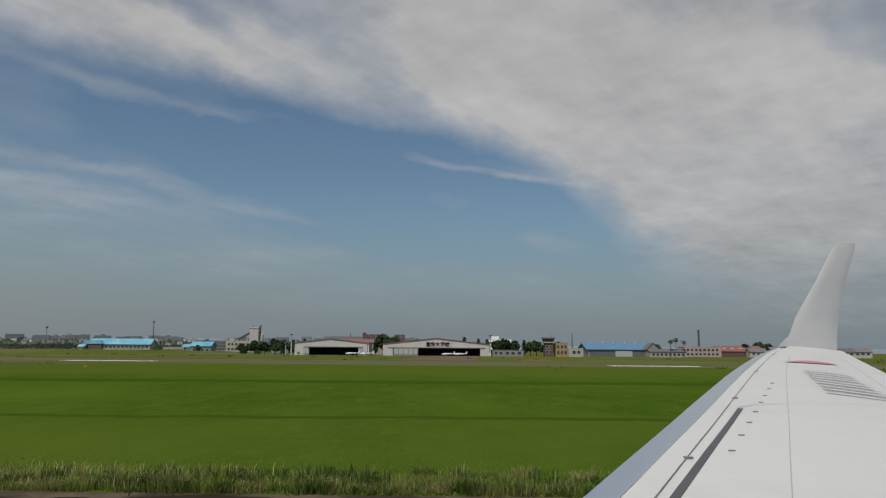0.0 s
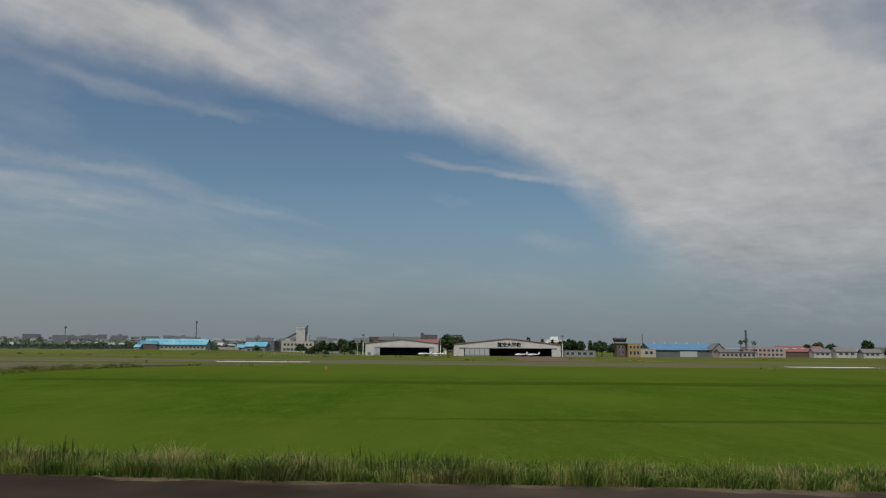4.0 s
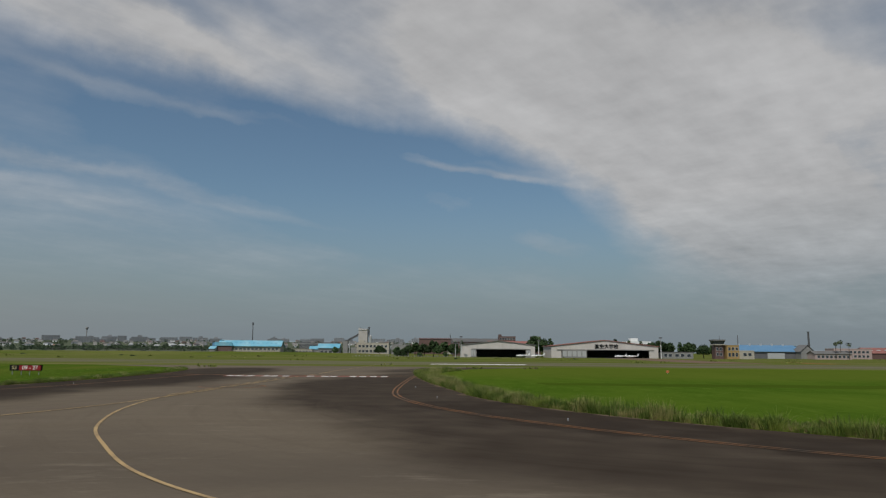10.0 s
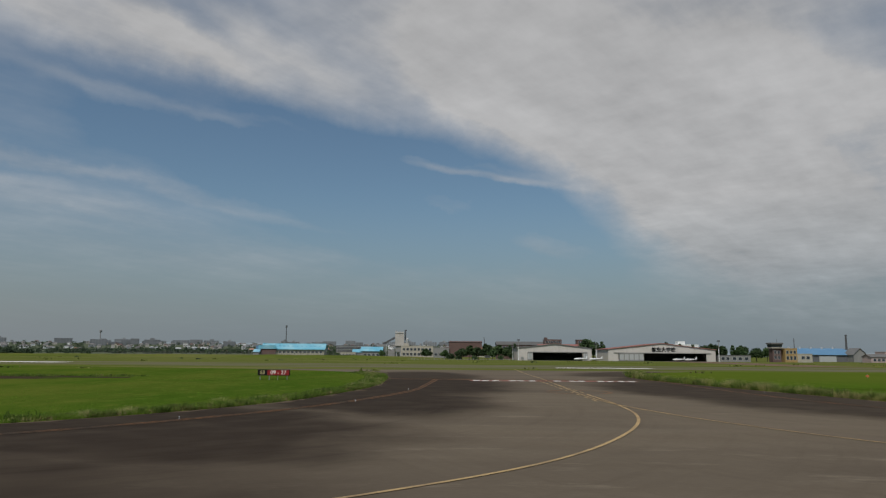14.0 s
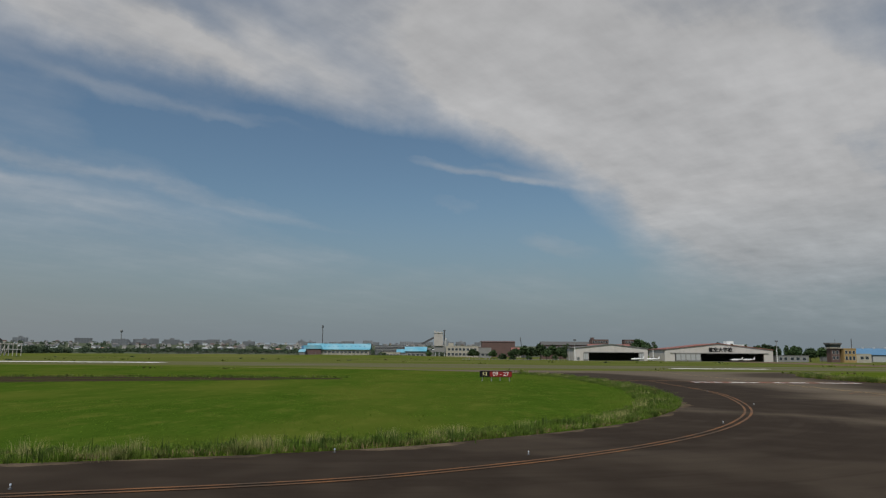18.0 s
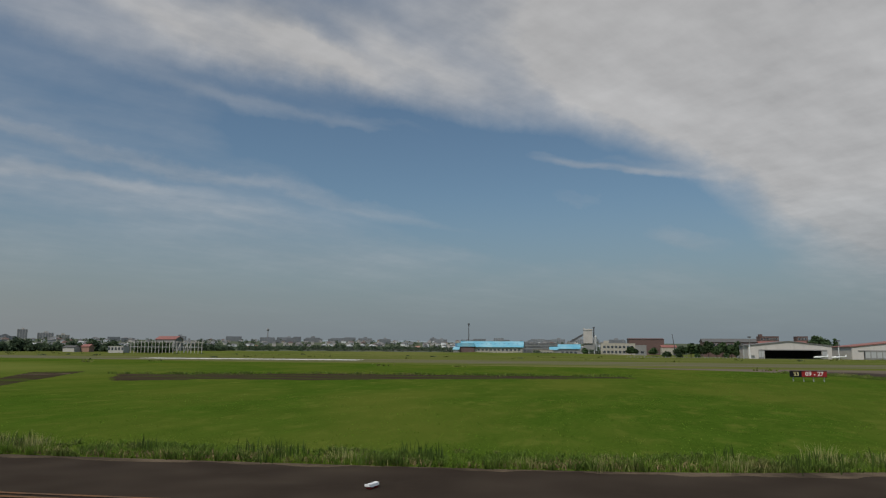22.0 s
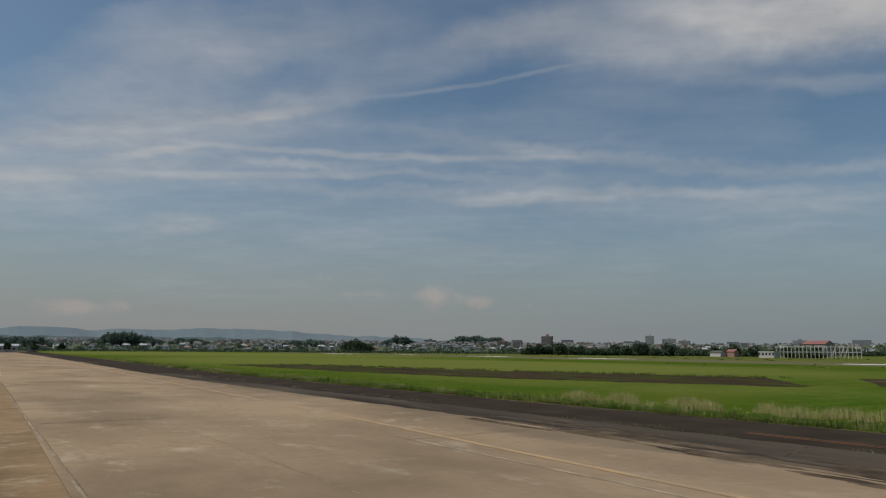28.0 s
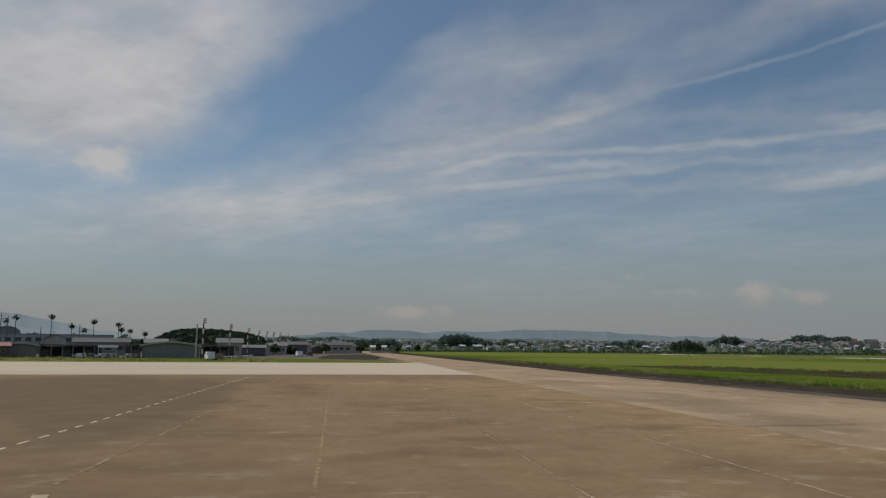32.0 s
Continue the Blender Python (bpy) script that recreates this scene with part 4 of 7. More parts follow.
for x, y0 in ((-243, -10), (-265, -8), (-290, -6.5), (-312, -6)):
    line("apron_joint", [(x, y0), (x - 0.4, -20), (x - 1.2, -120)], 0.04, JOINT, "thin cross joint in the concrete apron")
line("apron_joint", [(-265, -7.2), (-265, -4), (-265, -0.8)], 0.1, JOINT, "wide dark cross joint in the concrete lane")
line("apron_joint", [(-288, 0.5), (-287.8, 6), (-287.5, 13.8)], 0.05, JOINT, "thin cross joint in the concrete apron")
line("apron_joint", [(-222.6, 11), (-223.4, 14.5), (-224.2, 17.6)], 0.16, SILT, "pale worn cross joint in blackened concrete", z=0.026)
line("apron_joint", [(-238.5, 14.5), (-239, 16), (-239.6, 18.2)], 0.1, SILT, "pale worn cross joint in blackened concrete", z=0.026)
line("apron_joint", [(-250, 5.5), (-250.3, 10), (-250.5, 14.2)], 0.05, JOINT, "thin cross joint in the concrete apron")
m = Mesh()
for i in range(38):
    x = -252 - i * 2.0
    y = -40.6 + 0.048 * i * 2.0
    stripe(m, [Vector((x, y, 0)), Vector((x - 1.0, y + 0.05, 0))], 0.13, Z)
structure("dashed_line", m, CREAM_LINE, "dashed white line across the apron", "marking")
m = Mesh()
stripe(m, [Vector((-251.5, -35.7, 0)), Vector((-250.5, -35.5, 0))], 0.4, Z)
structure("pale_patch", m, WHITE_OLD, "pale repaired patch in the concrete", "marking")


# ---- buildings ----
def windows(parent, wall, x0, x1, z0, z1, count, y, fill=0.62, sill=True):
    """A row of framed windows on the front (towards -y) of a wall."""
    step = (x1 - x0) / count
    w = step * fill
    for i in range(count):
        c = x0 + step * (i + 0.5)
        f = Mesh()
        t = min(0.12, w * 0.08)
        f.box(c - w / 2 - t, y - 0.1, z0 - t, c + w / 2 + t, y - 0.002, z0).box(c - w / 2 - t, y - 0.1, z1, c + w / 2 + t, y - 0.002, z1 + t)
        f.box(c - w / 2 - t, y - 0.1, z0, c - w / 2, y - 0.002, z1).box(c + w / 2, y - 0.1, z0, c + w / 2 + t, y - 0.002, z1)
        fr = part("window", f, STEEL, parent)
        part("pane", Mesh().box(c - w / 2, y - 0.05, z0, c + w / 2, y - 0.003, z1), GLASS, fr)


def hall(name, x, y, turn, w, d, he, hr, wall, roof, label, category="building", rows=(), eave=0.5, group=""):
    """A gabled hall whose long eaves run along x."""
    ob = thing(name, x, y, 0, turn, label, category, group)
    part("wall", Mesh().box(-w / 2, 0, 0, w / 2, d, he), wall, ob)
    for k in (-w / 2, w / 2 - 0.3):
        part("gable", Mesh().loft([[(q, 0.1, he), (q, d - 0.1, he), (q, d / 2, hr - 0.15)] for q in (k, k + 0.3)]), wall, ob)
    r = Mesh()
    for s in (0, 1):
        y0, ym = (-eave, d / 2) if s == 0 else (d + eave, d / 2)
        z0 = he - 0.1
        a = [(-w / 2 - eave, y0, z0), (w / 2 + eave, y0, z0), (w / 2 + eave, ym, hr), (-w / 2 - eave, ym, hr)]
        r.poly(a).poly([(px, py, pz + 0.18) for px, py, pz in reversed(a)])
        for i in range(4):
            p, q = a[i], a[(i + 1) % 4]
            r.poly([p, q, (q[0], q[1], q[2] + 0.18), (p[0], p[1], p[2] + 0.18)])
    part("roof", r, roof, ob)
    for x0, x1, z0, z1, c in rows:
        windows(ob, None, x0, x1, z0, z1, c, 0)
    return ob


def block(name, x, y, turn, w, d, h, wall, label, category="building", rows=(), parapet=0.5, roof=None, extra=(), group=""):
    """A flat-roofed block; rows of windows on its front, boxes on its roof."""
    ob = thing(name, x, y, 0, turn, label, category, group)
    part("wall", Mesh().box(-w / 2, 0, 0, w / 2, d, h), wall, ob)
    r = Mesh()
    t = 0.25
    r.box(-w / 2 - 0.1, -0.1, h + 0.002, w / 2 + 0.1, t, h + parapet).box(-w / 2 - 0.1, d - t, h + 0.002, w / 2 + 0.1, d + 0.1, h + parapet)
    r.box(-w / 2 - 0.1, t, h + 0.002, -w / 2 + t, d - t, h + parapet).box(w / 2 - t, t, h + 0.002, w / 2 + 0.1, d - t, h + parapet)
    part("parapet", r, roof or wall, ob)
    for x0, x1, z0, z1, c in rows:
        windows(ob, None, x0, x1, z0, z1, c, 0)
    for x0, x1, y0, y1, hh in extra:
        part("roof_house", Mesh().box(x0, y0, h + 0.01, x1, y1, h + hh), wall, ob)
    return ob


def hangar(x, y, w, d, he, hr, door, top, leaf, label, sign=False, roof=GREY_ROOF):
    """A wide shallow-gabled hangar with an open front."""
    ob = thing("hangar", x, y, 0, 0, label, "hangar", "aviation school hangars")
    a, b = door
    part("front_wall", Mesh().box(-w / 2, 0, 0, a, 0.5, top).box(b, 0, 0, w / 2, 0.5, top).prism([(-w / 2, top), (w / 2, top), (w / 2, he), (0, hr), (-w / 2, he)], 0, 0.5), HANGAR_WHITE, ob)
    part("side_wall", Mesh().box(-w / 2, 0.5, 0, -w / 2 + 0.4, d, he), HANGAR_WHITE, ob)
    part("side_wall", Mesh().box(w / 2 - 0.4, 0.5, 0, w / 2, d, he), HANGAR_WHITE, ob)
    part("back_wall", Mesh().prism([(-w / 2 + 0.4, 0), (w / 2 - 0.4, 0), (w / 2 - 0.4, he), (0, hr), (-w / 2 + 0.4, he)], d - 0.4, d), DARK, ob)
    part("roof", Mesh().prism([(-w / 2 - 0.6, he), (0, hr), (w / 2 + 0.6, he), (w / 2 + 0.6, he + 0.35), (0, hr + 0.4), (-w / 2 - 0.6, he + 0.35)], -0.5, d + 0.4), roof, ob, "thin sheet roof edge")
    part("floor_slab", Mesh().box(-w / 2 + 0.4, 0.5, 0.0, w / 2 - 0.4, d - 0.4, 0.06), DARK, ob)
    part("door_rail", Mesh().box(a - 3, -0.35, top - 0.1, b + 3, -0.02, top + 0.35), GREY_WALL, ob)
    for x0, x1 in leaf:
        lf = part("sliding_door", Mesh().box(x0, -0.3, 0.05, x1, -0.06, top - 0.12), GREY_WALL, ob, "pale grey sliding door leaf")
        n = max(2, int((x1 - x0) / 2.6))
        for i in range(n):
            c = x0 + (x1 - x0) * (i + 0.5) / n
            part("door_panel", Mesh().box(c - (x1 - x0) / n * 0.4, -0.36, top * 0.18, c + (x1 - x0) / n * 0.4, -0.3, top * 0.85), STEEL, lf)
    for i in range(int(w / 6)):
        c = -w / 2 + 3 + i * 6
        part("cladding_rib", Mesh().box(c - 0.06, -0.06, top + 0.5, c + 0.06, -0.004, he - 0.1), HANGAR_WHITE, ob)
    if sign:
        cu = bpy.data.curves.new("letters", "FONT")
        cu.body, cu.size, cu.extrude, cu.align_x, cu.offset, cu.space_character = "航空大学校", 2.9, 0.06, "CENTER", 0.05, 1.08
        t = new("letters_source", cu)
        bpy.context.view_layer.update()
        me = bpy.data.meshes.new_from_object(t.evaluated_get(bpy.context.evaluated_depsgraph_get()))
        bpy.data.objects.remove(t)
        me.materials.clear()
        me.materials.append(BLACK_PAINT)
        s = part("letters", me, None, ob, "black sign letters on the gable")
        s.matrix_local = pose(1.0, -0.08, top + 1.3, 90)
        for k in (1, 2):
            s = part("letters", me, None, ob, "black sign letters on the gable")
            s.matrix_local = pose(1.0 + 0.1 * k, -0.08 - 0.004 * k, top + 1.3 - 0.05 * k, 90)
    return ob


hangar(-70.6, 463, 46.4, 32, 7.6, 10.2, (-14.0, 17.5), 5.1, ((-17.5, -14.4), (17.8, 20.5)), "white shallow-gabled hangar with an open dark doorway")
hangar(-3.5, 461, 67.6, 36, 7.2, 11.0, (-27.5, 28.0), 5.0, ((-27.0, -11.5),), "large white hangar with black sign letters and half-open doors", True, RED_ROOF)


# ---- plants ----
rng = np.random.default_rng(7)


def quads(name, centres, sizes, material, flat=0.0, tall=1.0):
    """Many small leaf-like quads turned at random, as one mesh."""
    n = len(centres)
    a = rng.normal(size=(n, 3))
    a[:, 2] *= 1 - flat
    a /= np.linalg.norm(a, axis=1)[:, None]
    b = np.cross(a, rng.normal(size=(n, 3)))
    b /= np.linalg.norm(b, axis=1)[:, None]
    s = np.asarray(sizes)[:, None]
    a, b = a * s, b * s * 0.62
    b[:, 2] *= tall
    v = np.stack([centres - a, centres - b * 0.8, centres + a, centres + b], 1).reshape(-1, 3)
    me = bpy.data.meshes.new(name)
    me.vertices.add(4 * n)
    me.vertices.foreach_set("co", v.ravel())
    me.loops.add(4 * n)
    me.loops.foreach_set("vertex_index", np.arange(4 * n))
    me.polygons.add(n)
    me.polygons.foreach_set("loop_start", np.arange(0, 4 * n, 4))
    me.materials.append(material)
    me.update(calc_edges=True)
    return me


def crown_points(n, lobes, spread=0.5):
    """Points in and on a few overlapping lobes (x, y, z, rx, rz)."""
    w = np.array([l[3] ** 2 for l in lobes], float)
    pick = rng.choice(len(lobes), n, p=w / w.sum())
    L = np.array(lobes, float)[pick]
    d = rng.normal(size=(n, 3))
    d /= np.linalg.norm(d, axis=1)[:, None]
    r = (1 - spread * rng.random(n) ** 1.5)[:, None] * (1 + 0.12 * rng.normal(size=(n, 1)))
    return L[:, :3] + d * r * np.stack([L[:, 3], L[:, 3], L[:, 4]], 1)


def tree(name, lobes, n, size, trunk, material, label, category="tree"):
    ob = thing(name, 0, 0, 0, 0, label, category, "trees by the hangars")
    top = max(l[2] for l in lobes)
    t = Mesh().tube((0, 0, -0.1), (0.1, 0, top * 0.55), trunk, trunk * 0.6, 7)
    for l in lobes[:5]:
        t.tube((0.08, 0, top * 0.4), (l[0] * 0.7, l[1] * 0.7, l[2]), trunk * 0.45, trunk * 0.15, 5)
    part("trunk", t, BARK, ob)
    part("crown", quads("crown", crown_points(n, lobes), size * (0.6 + 0.8 * rng.random(n)), material), None, ob)
    return ob


TREES = [
    tree("tree", [(0, 0, 6.2, 3.2, 2.8), (-2.2, 0.5, 5.0, 2.4, 2.0), (2.0, -0.6, 5.4, 2.5, 2.2), (0.5, 1.8, 6.8, 2.0, 2.0), (0.8, -1.2, 8.2, 1.7, 1.5)], 1300, 0.6, 0.28, LEAF, "dark green broad-leaved tree with rounded crown"),
    tree("tree", [(0, 0, 5.0, 3.6, 2.4), (2.6, 0.4, 4.2, 2.3, 1.8), (-2.8, 0.2, 4.4, 2.3, 1.9), (-0.8, -0.5, 6.6, 2.2, 1.7)], 1200, 0.6, 0.3, LEAF, "broad low dark green tree"),
    tree("tree", [(0, 0, 4.2, 1.6, 2.6), (0.3, 0.2, 6.6, 1.3, 2.0), (-0.3, -0.1, 8.6, 0.9, 1.6), (0.4, 0.5, 3.0, 1.7, 1.5)], 800, 0.5, 0.2, LEAF, "slender dark green tree"),
    tree("shrub", [(0, 0, 1.6, 1.7, 1.4), (1.3, 0.2, 1.2, 1.2, 1.0), (-1.2, 0.1, 1.3, 1.2, 1.1)], 420, 0.4, 0.1, LEAF, "rounded dark green shrub", "shrub"),
]


def plant(k, x, y, s=1.0, z=0.0):
    """A copy of one of the trees, turned and scaled."""
    t = copy_thing(TREES[k], pose(x, y, z, 0, 0, rng.uniform(0, 360)))
    t.scale = (s * rng.uniform(0.92, 1.1), s * rng.uniform(0.92, 1.1), s)
    return t


TREES[0].matrix_world = pose(-105, 482, 0)
TREES[1].matrix_world = pose(-118, 484, 0)
TREES[2].matrix_world = pose(-97.5, 478, 0)
TREES[3].matrix_world = pose(-131, 480, 0)
for x, y, k, s in ((-124, 480, 0, 0.95), (-112, 488, 0, 1.08), (-109, 478, 1, 0.9), (-99, 484, 1, 1.0), (-93, 492, 2, 1.1), (-129, 490, 1, 0.9), (-136, 500, 3, 1.4), (-121, 476, 3, 1.0), (-104, 475, 3, 1.1),
                   (-140, 545, 1, 0.8), (-154, 560, 1, 0.9), (-188, 560, 1, 0.75), (-225, 575, 3, 1.6),
                   (-41, 508, 0, 1.5), (-36, 512, 1, 1.5), (-31, 506, 2, 1.3), (-46, 505, 2, 1.1), (-26, 510, 1, 1.0),
                   (32, 506, 2, 1.15), (38, 502, 0, 1.1), (44, 500, 0, 1.2), (50, 503, 1, 1.25), (57, 500, 2, 1.1), (61, 498, 0, 1.0), (66, 505, 0, 1.1), (73, 500, 1, 1.1), (79, 497, 0, 1.0), (36, 497, 3, 1.3), (48, 496, 3, 1.2), (55, 495, 3, 1.3),
                   (16, 515, 2, 1.3), (26, 516, 2, 1.2), (165, 560, 1, 1.1), (208, 545, 1, 1.0), (226, 540, 0, 1.0), (238, 530, 1, 1.2), (262, 525, 0, 1.3), (275, 515, 1, 1.2), (245, 560, 0, 1.2)):
    plant(k, x, y, s)


def palm(x, y, h, group="palms"):
    ob = thing("palm_tree", x, y, 0, rng.uniform(0, 360), "tall palm with a bare trunk and drooping fronds", "palm", group)
    lean = rng.uniform(-0.4, 0.4)
    part("trunk", Mesh().tube((0, 0, -0.1), (lean * 0.5, 0, h * 0.55), 0.22, 0.17, 7).tube((lean * 0.5, 0, h * 0.55), (lean, 0, h), 0.17, 0.14, 7), BARK, ob)
    m = Mesh()
    for i in range(26):
        az = i * 2.4 + rng.uniform(-0.2, 0.2)
        up, ln = rng.uniform(-0.4, 1.3), rng.uniform(2.0, 2.7)
        p = Vector((lean, 0, h))
        for j in range(5):
            e = up - j * 0.42
            q = p + Vector((math.cos(az) * math.cos(e), math.sin(az) * math.cos(e), math.sin(e))) * ln / 5
            side = Vector((-math.sin(az), math.cos(az), 0)) * (0.42 * math.sin(0.5 + j * 0.5))
            m.poly([p - side, q - side * 0.9, q, p]).poly([p, q, q + side * 0.9, p + side])
            p = q
    part("fronds", m, PALM_LEAF, ob)
    return ob


for x, y, h in ((149.5, 474, 10.6), (154, 476, 11.6), (158.5, 474, 9.8)):
    palm(x, y, h, "palms by the low building")

# ---- buildings north of the runway ----
ob = hall("warehouse", -262, 590, 0, 50, 12, 6.4, 11.0, CREAM, BLUE_ROOF, "long low warehouse with a bright blue sheet roof", "warehouse", ((-12, 24, 3.6, 4.9, 11),), 1.0)
part("dark_annex", Mesh().box(-26, -1.6, 0, -13.6, -0.02, 6.6), BROWN, ob)
part("annex_roof", Mesh().prism([(-27.5, 6.7), (-12.6, 6.7), (-12.6, 7.1), (-14, 9.6), (-27.5, 9.6)], -2.2, -0.03), BLUE_ROOF, ob)
part("stair_tower", Mesh().box(-29.6, -1.0, 0, -27.7, 3, 9.2).box(-31.6, -1.4, 5.2, -29.62, 2, 5.8), BLUE_DEEP, ob, "blue steel stair tower")
for i in range(10):
    part("roof_vent", Mesh().box(-12 + i * 3.6, 2.6, 8.6, -11 + i * 3.6, 3.6, 9.3), BLUE_DEEP, ob)
for k in (-24, 24):
    part("ridge_cap", Mesh().box(k - 1.4, 5.3, 10.95, k + 1.4, 6.7, 11.45), BLUE_ROOF, ob)
hall("shed", -290, 583, 0, 4.5, 8, 4.2, 6.2, GREY_WALL, BLUE_ROOF, "small blue-roofed shed beside the warehouse", "shed")
ob = hall("workshop", -200, 602, 0, 17, 14, 5.4, 9.0, GREY_WALL, BLUE_ROOF, "small workshop with a pale blue roof", "workshop", ((-7, 7, 1.4, 3.4, 4),), 0.8)
hall("workshop_lean_to", -212, 602, 0, 7, 10, 4.4, 6.9, GREY_WALL, BLUE_ROOF, "lean-to with a pale blue roof beside the workshop", "shed")
block("store", -221, 598, 0, 17, 9, 4.2, CREAM, "low cream store with square windows", "building", ((-8, 8, 1.6, 2.8, 6),))
ob = block("parking_deck", -226, 705, 0, 36, 20, 10.6, DARK, "dark long building behind the workshop", "building")
for i in range(7):
    part("floor_band", Mesh().box(-18, -0.5, 1.5 + i * 1.4, 18, -0.03, 1.8 + i * 1.4), STEEL, ob)
ob = thing("radio_mast", -306, 768, 0, 0, "tall thin dark mast with a small head", "mast")
part("pole", Mesh().tube((0, 0, 0), (0, 0, 31), 0.6, 0.35), DARK_STEEL, ob)
part("head", Mesh().tube((0, 0, 30), (0, 0, 32.3), 1.0, 0.9), DARK_STEEL, ob)
# batching plant
ob = thing("concrete_plant", -182, 704, 0, 0, "pale concrete batching plant with sloping conveyor", "plant")
part("tower", Mesh().box(-4.9, 0, 11, 3.6, 9, 24.6), PLASTER, ob)
part("tower_cap", Mesh().box(-5.2, -0.4, 23.2, 3.9, 9.4, 23.8).box(-5.0, 0.4, 24.62, -3.4, 8, 25.6), STEEL, ob)
lower = part("lower_house", Mesh().box(-4.6, 1, 5.2, 5.8, 10, 10.98), GREY_WALL, ob)
for dx in (-4.2, -0.4, 4.6):
    part("leg", Mesh().box(dx, 1.6, 0, dx + 0.9, 2.5, 5.2), STEEL, ob)
    part("leg", Mesh().box(dx, 8.2, 0, dx + 0.9, 9.1, 5.2), STEEL, ob)
part("cement_silo", Mesh().tube((6.4, 4, 4), (6.4, 4, 17.4), 1.5, 1.5, 14).tube((6.4, 4, 17.4), (6.4, 4, 18.6), 1.5, 0.4, 14), STEEL, ob)
part("vent_pipe", Mesh().tube((4.9, 3, 17), (4.9, 3, 26.2), 0.55, 0.55, 8).box(4.0, 2.2, 25.4, 6.0, 3.8, 26.4), DARK_STEEL, ob)
part("conveyor", Mesh().prism([(-17.5, 11.4), (-5.3, 17.9), (-5.3, 20.0), (-17.5, 13.3)], 3.0, 5.2), DARK_STEEL, ob, "dark sloping conveyor gallery")
part("conveyor_leg", Mesh().box(-14.2, 3.6, 0, -13.5, 4.6, 13.6), STEEL, ob)
part("conveyor_house", Mesh().box(-20, 2.4, 0, -15.5, 6, 12.4), GREY_WALL, ob)
part("hopper", Mesh().box(-12, 1, 0, -5.4, 9, 6.5), GREY_WALL, ob)
block("office_block", -162, 588, 0, 26, 14, 9.6, CREAM, "cream office block with rows of windows", "building", ((-12, 12, 6.2, 8.0, 8), (-12, 12, 2.2, 4.2, 8)), 0.4, None, ((-11, -7, 3, 8, 2.4),))
block("grey_store", -143, 640, 0, 15, 12, 8.6, GREY_WALL, "dark grey store beside the office block", "building", ((-6, 6, 2, 4, 3),))
ob = hall("brown_hall", -113.5, 866, 0, 39, 30, 17.8, 19.0, BROWN, BROWN, "large dark brown windowless hall", "hall")
part("lower_wing", Mesh().box(-26, -3, 0, -19.52, 10, 11.5), BROWN, ob)
hall("red_roof_house", -92, 840, 0, 16, 12, 8.4, 11.0, CREAM, RED_ROOF, "cream house with red roof behind trees", "house")
ob = thing("crane", -94.5, 770, 0, 0, "thin dark mobile crane jib", "crane")
part("jib", Mesh().tube((0, 0, 2.5), (-2.8, 0, 21.3), 0.5, 0.28), DARK_STEEL, ob)
part("body", Mesh().box(-2, -2, 0, 4, 2, 3.2), DARK_STEEL, ob)
block("rooftop_block", -55.5, 567, 0, 13, 10, 15.0, BROWN, "dark brown block with a row of windows behind the hangar", "building", ((-6, 6, 12.7, 14.2, 6),), 0.4, None, ((-6.4, -4.2, 2, 6, 1.9),))
block("rooftop_block", -33.2, 566, 0, 7.5, 8, 15.0, BROWN, "narrow dark brown block behind the hangar", "building", ((-3.2, 3.2, 12.8, 14.2, 3),), 0.4)
hall("school_building", -77, 596, 0, 40, 14, 11.4, 14.0, BROWN, GREY_ROOF, "brown building with long dark roof", "building", ((-18, 18, 8.2, 10.2, 14),))
hall("school_annex", -57, 520, 0, 32, 12, 8.6, 11.0, CREAM, RED_ROOF, "low building with pale red roof behind the hangar", "building")
block("white_block", 44, 556, 0, 19, 12, 11.6, WHITE_PAINT, "white block with raised roof house behind trees", "building", ((-8, 8, 8.4, 10, 7),), 0.5, None, ((-5.5, 0, 2, 8, 2.9),))
ob = block("crew_house", 42, 460, 0, 20, 9, 3.7, GREY_WALL, "low white crew building with flat roof and wide windows", "building", ((-9, -3, 1.2, 2.9, 2), (-2, 5, 1.2, 2.9, 2), (5.4, 9, 1.2, 2.9, 1)), 0.5, GREY_ROOF)
# small control tower
ob = thing("control_tower", 67.7, 458, 0, 0, "brown tower with glazed cab and flat roof", "tower")
part("shaft", Mesh().box(-2.7, 0, 0, 2.7, 5.4, 8.6), BROWN, ob)
part("gallery", Mesh().box(-3.6, -0.9, 8.6, 3.6, 6.3, 9.2), CREAM, ob)
part("cab_glass", Mesh().loft([[(-2.9, -0.2, 9.2), (2.9, -0.2, 9.2), (2.9, 5.6, 9.2), (-2.9, 5.6, 9.2)], [(-3.5, -0.8, 11.2), (3.5, -0.8, 11.2), (3.5, 6.2, 11.2), (-3.5, 6.2, 11.2)]]), GLASS, ob, "dark sloping cab glass")
part("cab_roof", Mesh().box(-3.8, -1.1, 11.2, 3.8, 6.5, 12.1), GREY_ROOF, ob)
part("aerial", Mesh().tube((1.6, 3, 12.1), (1.6, 3, 14.6), 0.08), DARK_STEEL, ob)
windows(ob, None, -2.2, 2.2, 5.2, 7.0, 2, 0)
windows(ob, None, -2.2, 2.2, 2.0, 3.8, 2, 0)
ob = block("ochre_house", 75.6, 456, 0, 7.6, 8, 8.2, OCHRE, "ochre two-storey building beside the tower", "building", ((-3.4, 3.4, 5.4, 7.2, 3), (-3.4, 3.4, 1.6, 3.8, 3)), 0.5)
block("cream_house", 84.4, 457, 0, 9.6, 8, 5.0, CREAM, "small cream building with a wide window", "building", ((-2.6, 3.6, 2.0, 3.8, 2),), 0.4)
ob = thing("flood_mast", 84.6, 470, 0, 0, "thin dark pole behind the cream building", "mast")
